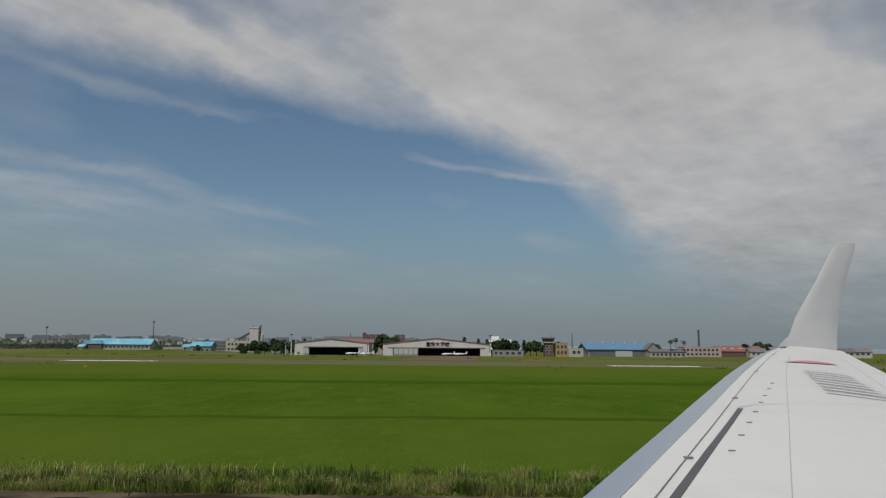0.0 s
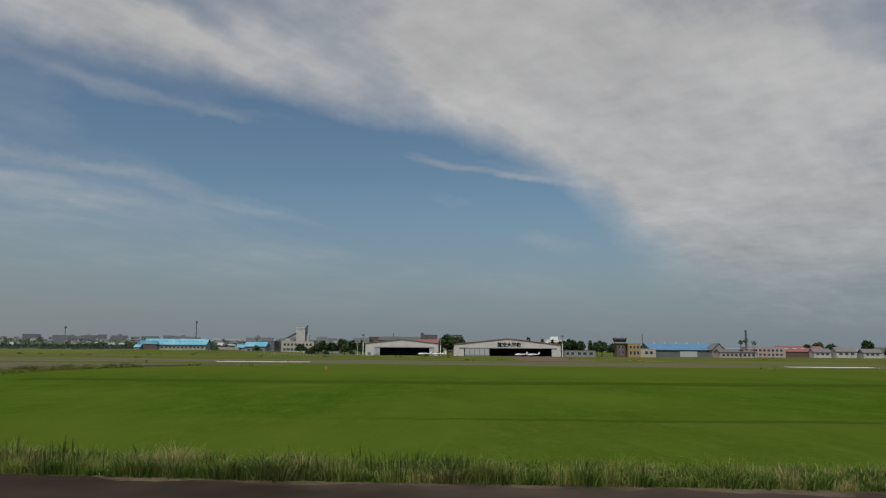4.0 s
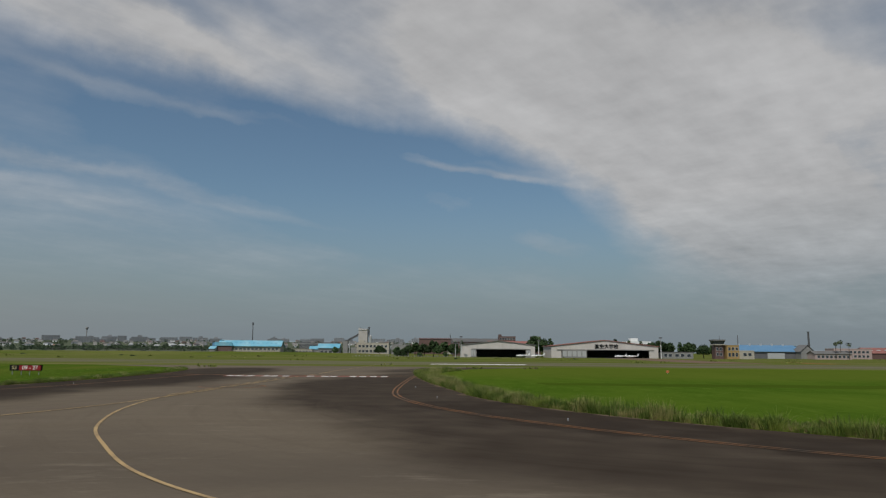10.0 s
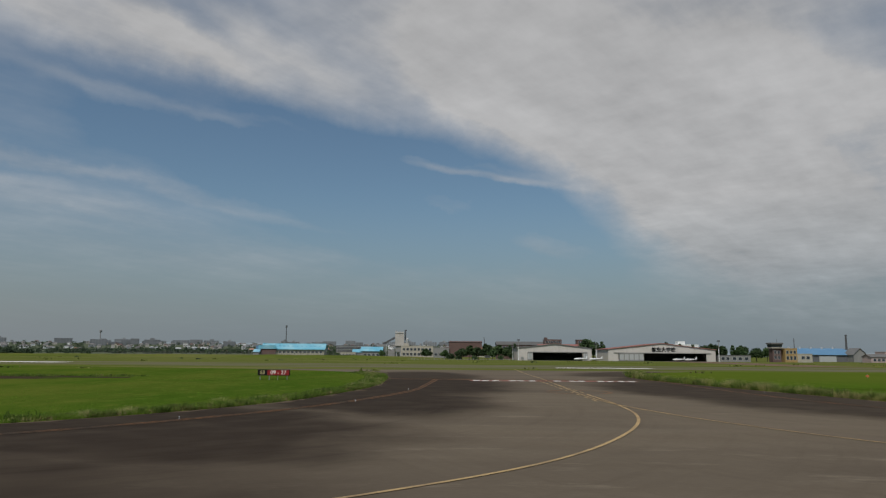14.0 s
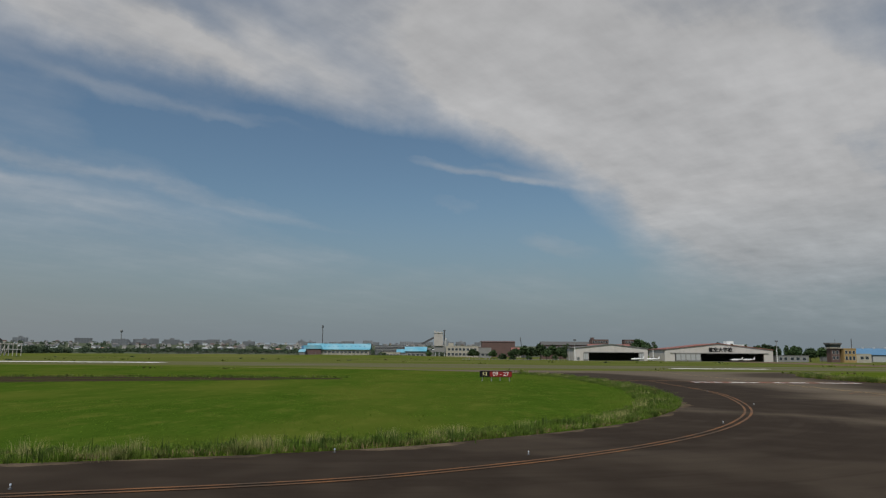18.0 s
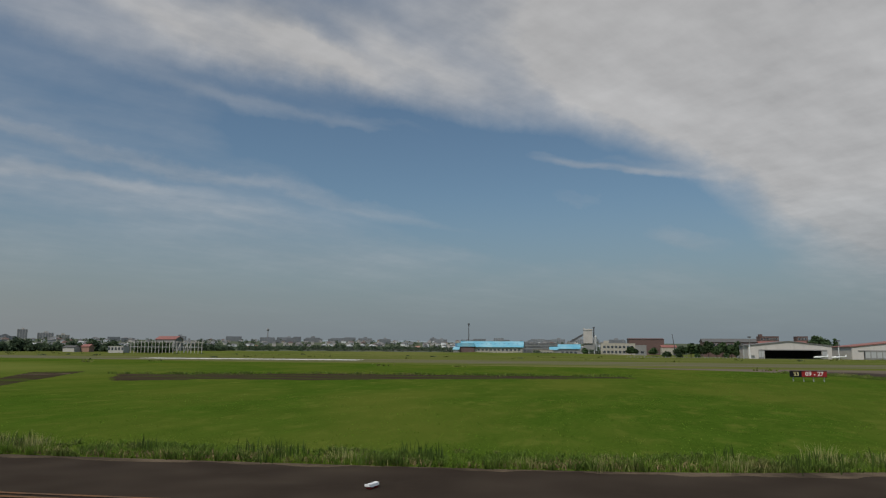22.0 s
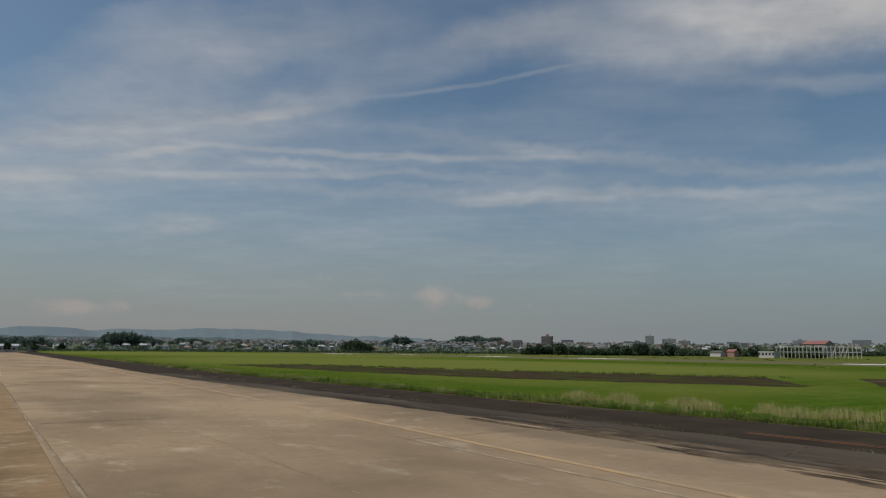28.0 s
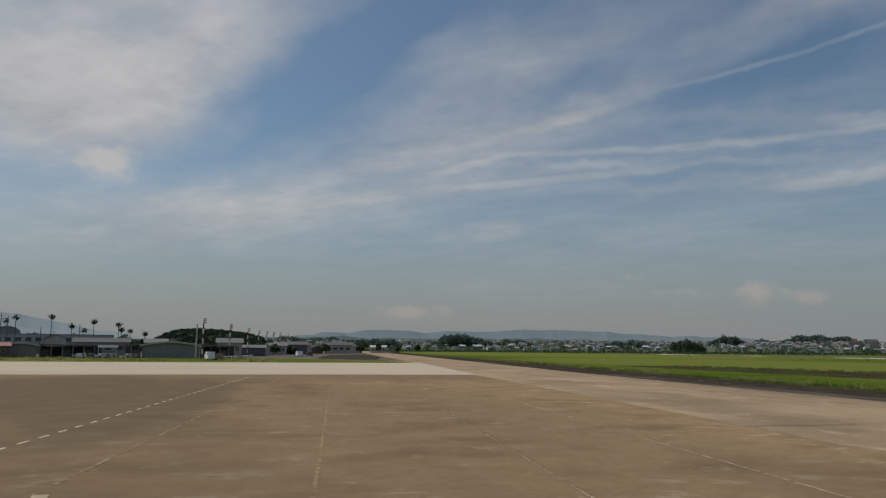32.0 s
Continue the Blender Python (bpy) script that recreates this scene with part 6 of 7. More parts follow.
hall("hut", -623, 560, 0, 11, 8, 3.8, 5.3, PLASTER, GREY_ROOF, "small white hut at the field's edge", "hut")
hall("red_barn", -613, 568, 0, 7.5, 7, 4.6, 6.6, BRICK, RED_ROOF, "small red barn beside the hut", "barn")
block("equipment_shed", -537, 500, 0, 12.5, 8, 4.4, PLASTER, "low pale equipment shed", "shed", ((-7, 7, 2, 4, 5),))

# ---- south-west: hangars, terminal and masts behind the apron ----
def spot(b, d):
    return away(b, d, -231, -29)


def arch_hangar(b, d, w, h, label, depth=24):
    x, y = spot(b, d)
    ob = thing("arched_hangar", x, y, 0, -b, label, "hangar", "apron hangars")
    arc = [(-w / 2 - 0.8 + (w + 1.6) * i / 16, h * 0.78 + h * 0.22 * math.sin(math.pi * i / 16)) for i in range(17)]
    part("front_wall", Mesh().prism([(-w / 2, 0), (w / 2, 0)] + [(min(max(px_, -w / 2), w / 2), z - 0.02) for px_, z in reversed(arc)], 0, 0.4), GREY_WALL, ob)
    part("roof", Mesh().prism(arc + [(px_, z + 0.55) for px_, z in reversed(arc)], -1.2, depth), STEEL, ob, "pale grey arched roof")
    part("side_wall", Mesh().box(-w / 2, 0.4, 0, -w / 2 + 0.4, depth - 0.5, h * 0.78), GREY_WALL, ob)
    part("side_wall", Mesh().box(w / 2 - 0.4, 0.4, 0, w / 2, depth - 0.5, h * 0.78), GREY_WALL, ob)
    n = 6
    for i in range(n):
        c = -w / 2 + 0.6 + (w - 1.2) * (i + 0.5) / n
        part("door_leaf", Mesh().box(c - w / n * 0.46, -0.25, 0.1, c + w / n * 0.46, -0.03, h * 0.72), GREY_WALL, ob)
    return ob




def open_bays(ob, x0, x1, z0, z1, depth, n):
    """A low open-fronted roof beside a hangar, on posts, with dark bays under it."""
    part("bay_roof", Mesh().prism([(x0, z0), (x1, z1), (x1, z1 + 0.4), (x0, z0 + 0.4)], -1.0, depth), GREY_ROOF, ob, "grey sheet roof over open bays")
    part("bay_back_wall", Mesh().box(min(x0, x1), depth - 0.4, 0, max(x0, x1), depth - 0.1, min(z0, z1) - 0.02), DARK, ob)
    for i in range(n + 1):
        q = x0 + (x1 - x0) * i / n
        part("bay_post", Mesh().box(q - 0.14, -0.6, 0, q + 0.14, -0.32, min(z0, z1) - 0.01), GREY_WALL, ob)
    for i in range(0, n, 2):
        q = x0 + (x1 - x0) * (i + 0.5) / n
        w = abs(x1 - x0) / n
        part("bay_partition", Mesh().box(q - w * 0.4, depth * 0.55, 0, q + w * 0.4, depth * 0.55 + 0.2, min(z0, z1) * 0.7), GREY_WALL, ob)


ob = arch_hangar(-100.35, 266, 18.4, 5.2, "grey arched-roof hangar with closed doors")
open_bays(ob, 10.1, 22.0, 4.4, 3.9, 14, 4)
open_bays(ob, -10.1, -15.0, 4.4, 4.0, 14, 2)
ob = arch_hangar(-110.0, 285, 9.5, 4.6, "small grey arched-roof hangar with closed doors")
open_bays(ob, 5.7, 26.0, 4.1, 3.8, 12, 6)
# DARK walls below are solid; their tone stands for shade in open bays.
for b, d, w, h, wall, roof, side, lab in (
        (-111.5, 280, 8, 4.9, BROWN, RED_ROOF, 0, "red-brown shed with faded red roof beside the apron"),
        (-96.2, 300, 9.6, 7.4, CREAM, GREY_ROOF, 0, "cream hall with a flat pale roof behind the hangars"),
        (-98.0, 318, 7, 5.6, PLASTER, SLATE, 90, "white gabled house behind the hangar"),
        (-94.5, 330, 11, 4.9, DARK, GREY_ROOF, 0, "stores with pale roof, solid dark walls for shaded open bays"),
        (-95.3, 372, 9, 6.6, PLASTER, SLATE, 90, "white gabled house behind the stores"),
        (-93.2, 362, 6, 5.4, CREAM, SLATE, 90, "small cream house by the stands"),
        (-92.6, 402, 9, 6.4, PLASTER, GREY_ROOF, 0, "pale low house by the stands"),
        (-91.3, 430, 13.5, 7.4, DARK, SLATE, 0, "wide gabled hangar by the stands, solid dark walls for its shaded opening"),
        (-90.1, 462, 8, 6.2, PLASTER, STEEL, 90, "white shed beside the open hangar"),
        (-89.2, 505, 7, 5.0, BROWN, SLATE, 90, "low brown house by the stands"),
        (-88.0, 520, 19, 7.9, CREAM, GREY_ROOF, 0, "cream flat building beyond the stands"),
        (-86.2, 585, 10, 6.6, PLASTER, SLATE, 90, "white house beyond the stands"),
        (-84.9, 640, 14, 6.4, PLASTER, STEEL, 0, "white low building beyond the stands"),
        (-83.2, 700, 10, 7.0, CREAM, RED_ROOF, 90, "cream house with red roof beyond the stands"),
        (-105.0, 345, 22, 7.4, GREY_WALL, SLATE, 0, "long brownish store behind the apron"),
        (-107.3, 368, 12, 9.0, PLASTER, SLATE, 90, "pale gabled house behind the apron"),
        (-103.2, 390, 13, 8.6, CREAM, SLATE, 90, "cream house behind the stores"),
        (-101.4, 372, 10, 7.6, PLASTER, SLATE, 0, "white house behind the hangar"),
        (-99.7, 395, 9, 8.4, CREAM, BROWN, 90, "cream gabled house behind the hangar")):
    x, y = spot(b, d)
    hall("apron_hall", x, y, -b + side, w, 12 if side == 0 else 8, h * 0.76, h, wall, roof, lab, "hall", ((-w / 2 + 0.8, w / 2 - 0.8, h * 0.32, h * 0.56, 4),) if wall is not DARK else (), 0.6, "apron buildings")
for b, d, k, s_ in ((-99.6, 300, 0, 0.55), (-97.4, 320, 1, 0.6), (-95.5, 345, 3, 1.5), (-94.2, 370, 0, 0.6), (-92.9, 400, 1, 0.7), (-91.6, 410, 3, 1.6), (-90.4, 470, 0, 0.6), (-89.0, 500, 1, 0.8), (-87.6, 560, 0, 0.7), (-86.3, 580, 1, 0.8), (-84.9, 640, 0, 0.8), (-83.4, 690, 1, 0.9), (-81.8, 720, 0, 0.8), (-102.8, 310, 1, 0.6), (-106.9, 310, 3, 1.4), (-100.4, 400, 0, 0.9), (-102.3, 420, 1, 0.9)):
    plant(k, *spot(b, d), s_)
x, y = spot(-110.5, 420)
ob = block("terminal", x, y, 110.5, 92, 20, 9.4, HAZY_WALL, "long grey terminal with dark window bands", "terminal", ((-44, 44, 6.2, 8.2, 20),), 0.6)
part("roof_house", Mesh().prism([(-9, 10.1)] + [(-9 + 12 * i / 10, 11.0 + 2.8 * math.sin(math.pi * i / 10) ** 0.6) for i in range(11)] + [(3, 10.1)], 4, 14), HAZY_WALL, ob, "rounded pale roof structure")
part("canopy_roof", Mesh().box(-46, -6, 4.4, 46, -0.04, 4.9), STEEL, ob)
x, y = spot(-104.6, 250)
ob = thing("canopy", x, y, 0, 104.6, "bright white canopy roof on thin posts", "canopy")
part("roof", Mesh().box(-2.9, 0, 3.5, 2.9, 3, 4.3), WHITE_PAINT, ob)
for k in (-2.6, 2.6):
    part("post", Mesh().tube((k, 0.3, 0), (k, 0.3, 3.5), 0.1), STEEL, ob)
    part("post", Mesh().tube((k, 2.7, 0), (k, 2.7, 3.5), 0.1), STEEL, ob)


def banded_mast(b, d, h, r=0.35, heads=True):
    x, y = spot(b, d)
    ob = thing("banded_mast", x, y, 0, 0, "red and white banded lamp mast", "mast", "banded lamp masts")
    n = 7
    for i in range(n):
        part("band", Mesh().tube((0, 0, h * i / n), (0, 0, h * (i + 1) / n), r, r, 8), RED_PAINT if i % 2 == 0 else WHITE_PAINT, ob)
    if heads:
        part("top_pole", Mesh().tube((0, 0, h), (0, 0, h + 1.5), 0.08, 0.08, 6), DARK_STEEL, ob)
        for k in (0.1, 0.7, 1.3):
            part("lamp_head", Mesh().box(-0.25, -0.05, h + k, 0.3, 0.85, h + k + 0.32), DARK_STEEL, ob)
    return ob


for b, d, h, r in ((-98.15, 250, 11.6, 0.22), (-96.2, 290, 11.0, 0.2), (-94.9, 330, 10.6, 0.2), (-94.1, 370, 10.6, 0.22), (-93.5, 410, 11, 0.22), (-93.0, 450, 11.5, 0.22), (-92.5, 490, 12, 0.24), (-91.9, 530, 12, 0.24)):
    banded_mast(b, d, h, r)
x, y = spot(-98.6, 252)
ob = thing("grey_mast", x, y, 0, 0, "plain grey pole beside the banded mast", "mast")
part("pole", Mesh().tube((0, 0, 0), (0, 0, 11.4), 0.3, 0.22), STEEL, ob)
for b, d, h in ((-108.3, 420, 19), (-107.0, 410, 14.5), (-105.6, 420, 17), (-104.0, 400, 15), (-103.8, 415, 13), (-103.2, 430, 12.5), (-102.2, 440, 11.5), (-111.0, 430, 17), (-110.4, 410, 18), (-106.2, 430, 12.5)):
    palm(*spot(b, d), h, "palms before the terminal")
for b, d, h in ((-111.3, 400, 19), (-110.9, 405, 18), (-106.5, 415, 15), (-108.9, 405, 13)):
    x, y = spot(b, d)
    ob = thing("thin_mast", x, y, 0, 0, "thin dark pole before the terminal", "mast", "thin poles")
    part("pole", Mesh().tube((0, 0, 0), (0, 0, h), 0.25, 0.15), DARK_STEEL, ob)


def vehicle(b, d, turn, size, paint, label, truck=True):
    x, y = spot(b, d)
    ob = thing("service_truck" if truck else "car", x, y, 0, turn, label, "truck" if truck else "car", "apron vehicles")
    l, w, h = size
    part("body", Mesh().prism([(-l / 2, 0.45), (l / 2, 0.45), (l / 2, h * 0.55), (l * 0.44, h), (-l * 0.2, h), (-l * 0.24, h * 0.62), (-l / 2, h * 0.6)], -w / 2, w / 2), paint, ob)
    part("windscreen", Mesh().box(l * 0.2, -w / 2 - 0.02, h * 0.6, l * 0.4, w / 2 + 0.02, h * 0.9), GLASS, ob)
    part("cargo_bed", Mesh().box(-l / 2 - 0.1, -w / 2 - 0.05, h * 0.62, -l * 0.22, w / 2 + 0.05, h * 0.8), GREY_WALL, ob)
    for sx in (-0.33, 0.33):
        for sy in (-1, 1):
            wh = part("wheel", Mesh().tube((sx * l, sy * w / 2 - 0.12, 0.4), (sx * l, sy * w / 2 + 0.12, 0.4), 0.4, n=14), RUBBER, ob)
            part("rim", Mesh().tube((sx * l, sy * w / 2 - 0.13, 0.4), (sx * l, sy * w / 2 + 0.13, 0.4), 0.2, n=10), STEEL, wh)
    return ob


vehicle(-97.6, 228, 20, (5.2, 2.0, 2.5), WHITE_PAINT, "white service truck with grey bed beside the mast")
vehicle(-96.9, 231, 0, (4.4, 1.8, 2.0), BRICK, "dark red baggage tug", True)
vehicle(-91.0, 330, 10, (6.5, 2.2, 2.4), WHITE_PAINT, "white van on the far stands")
vehicle(-90.2, 345, 5, (6.0, 2.2, 2.2), DARK_STEEL, "dark van on the far stands")
for b, d in ((-104.9, 262), (-104.3, 268), (-103.2, 262), (-102.9, 270), (-105.6, 266), (-106.4, 270)):
    vehicle(b, d, rng.uniform(0, 180), (4.2, 1.7, 1.5), (WHITE_PAINT, STEEL, DARK_STEEL)[int(d) % 3], "parked car behind the apron grass", False)
x, y = spot(-97.2, 236)
rail = thing("white_barrier", x, y, 0, -7, "low white post-and-rail barrier along the stands", "barrier")
for i in range(14):
    part("post", Mesh().box(-i * 4.2, 0, 0, 0.3 - i * 4.2, 0.3, 1.1), WHITE_PAINT, rail)
part("rail", Mesh().box(-55, 0.32, 0.7, 0.3, 0.4, 0.95), WHITE_PAINT, rail)


# ---- signs, lights and small things on the field ----
def lettering(text, size, material, parent, m, label=""):
    cu = bpy.data.curves.new("letters", "FONT")
    cu.body, cu.size, cu.extrude, cu.align_x, cu.align_y = text, size, 0.012, "CENTER", "CENTER"
    t = new("letters_source", cu)
    bpy.context.view_layer.update()
    me = bpy.data.meshes.new_from_object(t.evaluated_get(bpy.context.evaluated_depsgraph_get()))
    bpy.data.objects.remove(t)
    me.materials.clear()
    me.materials.append(material)
    ob = part("letters", me, None, parent, label)
    ob.matrix_local = m
    return ob


sign = thing("runway_sign", -166.4, 106.7, 0.15, 0, "red and black runway holding sign on short posts", "sign")
part("red_panel", Mesh().box(-0.85, 0, 0.5, 2.2, 0.2, 1.2), RED_PAINT, sign)
part("black_panel", Mesh().box(-2.2, 0, 0.5, -0.88, 0.2, 1.2), BLACK_PAINT, sign)
part("cabinet", Mesh().box(-2.26, 0.21, 0.44, 2.26, 0.4, 1.26).box(-2.26, -0.02, 1.205, 2.26, 0.2, 1.26).box(-2.26, -0.02, 0.44, 2.26, 0.2, 0.495), BLACK_PAINT, sign)
for k in (-1.9, -0.6, 0.6, 1.9):
    part("post", Mesh().tube((k, 0.2, -0.16), (k, 0.2, 0.46), 0.05), STEEL, sign)
lettering("09 - 27", 0.78, WHITE_PAINT, sign, pose(0.68, -0.015, 0.85, 90), "white numerals")
lettering("S3", 0.72, mat("sign_yellow", (0.7, 0.6, 0.3), None, 0.5, 0.5), sign, pose(-1.54, -0.015, 0.85, 90), "pale yellow letters")

LENS = mat("pale_blue_lens", (0.62, 0.66, 0.72), (0.55, 0.6, 0.68), 2.0, 0.25)


def edge_light(x, y, first=[]):
    if first:
        return copy_thing(first[0], pose(x, y, 0.02))
    ob = thing("taxiway_light", x, y, 0.02, 0, "small taxiway edge light with pale blue lens", "light", "taxiway edge lights")
    part("base", Mesh().tube((0, 0, 0), (0, 0, 0.04), 0.06, 0.05, 12), DARK_STEEL, ob)
    part("stem", Mesh().tube((0, 0, 0.04), (0, 0, 0.1), 0.014, 0.014, 8), STEEL, ob)
    part("lens", Mesh().tube((0, 0, 0.1), (0, 0, 0.14), 0.03, 0.027, 10).tube((0, 0, 0.14), (0, 0, 0.155), 0.027, 0.012, 10), LENS, ob)
    first.append(ob)
    return ob


LIGHTS = ((-73.4, 21.7), (-88.4, 30.3), (-100.2, 43.3), (-107.5, 61.6), (-109.8, 78.5), (-146.2, 80.5), (-149.5, 61.3), (-157.7, 45.8), (-170.0, 32.7), (-177.4, 32.9), (-185.1, 25.0), (-217.0, 22.9), (-231.8, 22.5))
for x, y in LIGHTS:
    edge_light(x, y)


def edge_marker(x, y, turn):
    """A low white edge marker, wedge-ended, on red feet."""
    ob = thing("edge_marker", x, y, 0.014, turn, "low white pavement edge marker on red feet", "marker", "white edge markers")
    part("panel", Mesh().loft([[(k, -0.09, 0.06 + t), (k, 0.09, 0.06 + t), (k, 0.07, 0.13 + t), (k, -0.07, 0.13 + t)] for k, t in ((-0.27, 0.02), (-0.2, 0.0), (0.19, 0.0), (0.23, 0.014))]), WHITE_PAINT, ob)
    for k in (-0.14, 0.13):
        part("foot", Mesh().box(k - 0.05, -0.07, 0, k + 0.05, 0.07, 0.06), RED_PAINT, ob)


for x, y in ((-202.4, 23.7), (-375.0, 26.5), (-432.0, 31.4), (-495.5, 34.2)):
    edge_marker(x, y, 74)


def blades(name, pts, h, w, material, label, lean=0.35, bend=None):
    """Many single grass blades as one mesh: three corners each, bent tip."""
    n = len(pts)
    a = rng.uniform(0, 2 * math.pi, n)
    side = np.stack([np.cos(a), np.sin(a), np.zeros(n)], 1) * w[:, None] * 0.5
    tip = np.stack([rng.normal(0, lean, n), rng.normal(0, lean, n), np.ones(n)], 1)
    if bend is not None:
        tip[:, :2] += bend
    tip = tip * h[:, None]
    base = np.concatenate([pts, np.full((n, 1), -0.01)], 1)
    mid = base + tip * np.array([0.3, 0.3, 0.66])
    v = np.stack([base - side, base + side, mid + side * 0.8, base + tip, mid - side * 0.8], 1).reshape(-1, 3)
    me = bpy.data.meshes.new(name)
    me.vertices.add(5 * n)
    me.vertices.foreach_set("co", v.ravel())
    k = np.arange(0, 5 * n, 5)[:, None]
    me.loops.add(7 * n)
    me.loops.foreach_set("vertex_index", (k + np.array([0, 1, 2, 4, 4, 2, 3])).ravel())
    me.polygons.add(2 * n)
    me.polygons.foreach_set("loop_start", (np.arange(0, 7 * n, 7)[:, None] + np.array([0, 4])).ravel())
    me.materials.append(material)
    me.update(calc_edges=True)
    return tagged(new(name, me), label, "grass", kind="stuff")


def along_edge(line, n, depth, bias=1.6):
    """Points on the grass side of a pavement edge."""
    L = np.array(line)
    seg = np.diff(L, axis=0)
    ln = np.linalg.norm(seg, axis=1)
    k = rng.choice(len(seg), n, p=ln / ln.sum())
    t = rng.random(n)[:, None]
    nrm = np.stack([seg[:, 1], -seg[:, 0]], 1) / ln[:, None]
    off = (rng.random(n) ** bias) * depth
    return L[k] + seg[k] * t + nrm[k] * off[:, None], off


def patchy(p, s, seed):
    """Slow noise over the ground, 0 to 1."""
    v = np.zeros(len(p))
    g = np.random.default_rng(seed)
    for o in range(5):
        d = g.normal(size=2)
        d /= np.linalg.norm(d)
        e = np.array([-d[1], d[0]])
        v += np.sin(p @ d * s * (1.3 + o * 0.7) + g.uniform(0, 6)) * np.sin(p @ e * s * (1.0 + o * 0.9) + g.uniform(0, 6))
    return np.clip(0.5 + v / 4, 0, 1)


near_east = [q for q in east if -112 <= q[0] <= 62 and q[1] < 150]
near_west = [q for q in west if q[0] > -430 and q[1] < 150]
west_end = [q for q in west if -330 <= q[0] and q[1] < 60]
for name, edge, n, seed, tall in (("edge_weeds_east", near_east, 300000, 3, 0.5), ("edge_weeds_west", near_west, 300000, 4, 0.32)):
    c, coff = along_edge(edge, n // 22, 3.4)
    size = (0.18 + 1.0 * patchy(c, 0.85, seed) ** 1.5) * rng.uniform(0.7, 1.15, len(c)) * np.clip(1.2 - coff / 4.2, 0.3, 1)
    tall_at = np.interp(c[:, 0], (-170, -120, -60, -20), (tall, tall * 1.8, tall * 1.5, tall * 0.75))
    size = 0.16 + tall_at * size
    leafy = patchy(c, 0.8, seed + 40) + rng.normal(0, 0.12, len(c)) > (0.42 if tall > 0.4 else 0.5)
    for sel, mt, wide, spread, tag in ((~leafy, WEED if tall > 0.4 else WEED_GREEN, (0.008, 0.021), 0.3, "weeds"), (leafy, WEED_DARK, (0.018, 0.045), 0.42, "leafy_weeds")):
        q, sz = c[sel], size[sel] * (0.85 if tag == "leafy_weeds" else 1.0)
        fan = rng.normal(0, 1, (len(q), 22, 2))
        p = (q[:, None, :] + fan * sz[:, None, None] * 0.18).reshape(-1, 2)
        h = np.repeat(sz, 22) * rng.uniform(0.4, 1.15, len(p))
        blades(name.replace("weeds", tag), p, h, rng.uniform(*wide, len(p)), mt, "tall uneven weeds along the pavement edge" if tag == "weeds" else "leafy dark green weeds along the pavement edge", 0.12, (fan * spread).reshape(-1, 2))
    c, coff = along_edge(edge, 240, 2.4, 0.8)
    c = c[(patchy(c, 0.12, seed + 2) > 0.45) & ((c[:, 0] < -66) if tall > 0.4 else (c[:, 0] < 999))]
    fan = rng.normal(0, 1, (len(c), 80, 2))
    p = (c[:, None, :] + fan * 0.3).reshape(-1, 2)
    blades(name.replace("weeds", "reeds"), p, np.repeat(rng.uniform(0.6, 1.15, len(c)) * np.interp(c[:, 0], (-110, -60, -45), (1.0, 0.9, 0.6)), 80) * rng.uniform(0.7, 1.1, len(p)) * (1.0 if tall > 0.4 else 0.6), rng.uniform(0.006, 0.014, len(p)), REED, "feathery straw-coloured reed tufts among the weeds", 0.1, (fan * 0.16).reshape(-1, 2))
    p, off = along_edge(edge, n // 8, 0.9, 1.0)
    p = p[patchy(p, 0.4, seed + 30) > 0.35]
    blades(name.replace("weeds", "thatch"), p, rng.uniform(0.08, 0.3, len(p)), rng.uniform(0.015, 0.035, len(p)), THATCH, "brown dead grass at the pavement edge", 0.7)
    p, off = along_edge(edge, n // 16, 3.0, 1.0)
    keep = patchy(p, 0.35, seed + 9) > (0.55 if tall > 0.4 else 0.72)
    p = p[keep]
    blades(name.replace("weeds", "straw"), p, tall * rng.uniform(0.5, 1.0, len(p)), rng.uniform(0.012, 0.03, len(p)), REED, "dry straw-coloured stalks among the weeds", 0.25)
    c, off = along_edge(edge, 420, 2.2, 1.0)
    c = c[patchy(c, 0.3, seed + 5) > 0.5]
    p = np.repeat(c, 14, 0) + rng.normal(0, 0.3, (len(c) * 14, 2))
    blades(name.replace("weeds", "thistles"), p, tall * np.interp(p[:, 0], (-120, -60, -20), (1.7, 1.7, 0.9)) * rng.uniform(0.6, 1.3, len(p)), rng.uniform(0.025, 0.055, len(p)), THISTLE, "dark green thistle tufts among the weeds", 0.12)
p = np.stack([rng.uniform(-268, -242, 34000), rng.uniform(29.5, 34, 34000)], 1)
stand = patchy(p, 0.55, 21)
thin = (stand > 0.6) & (rng.random(len(p)) < 0.55)
p, stand = p[thin], stand[thin]
blades("reed_patch", p, np.interp(stand, (0.6, 0.85), (0.2, 0.75)) * rng.uniform(0.6, 1.15, len(p)), rng.uniform(0.012, 0.024, len(p)), REED, "patch of pale dry reeds in the grass", 0.18)
for name, edge, n in (("field_grass_east", near_east, 100000), ("field_grass_west", near_west, 100000)):
    p, off = along_edge(edge, n, 8, 1.6)
    blades(name, p, rng.uniform(0.05, 0.14, n) * np.clip(1.2 - off / 8, 0.25, 1), rng.uniform(0.03, 0.06, n), TURF, "short mown grass blades beside the weeds", 0.6)


p, off = along_edge(near_west, 90000, 34, 1.4)
thick = patchy(p, 0.5, 70)
keep = thick + rng.normal(0, 0.25, len(p)) > 0.3
p, thick = p[keep], thick[keep]
blades("meadow_grass_west", p, (0.04 + 0.06 * thick) * rng.uniform(0.6, 1.2, len(p)), rng.uniform(0.03, 0.06, len(p)), TURF_MID, "uneven longer grass across the field", 0.6)

far_verge = [q for q in west if -520 < q[0] < -262]
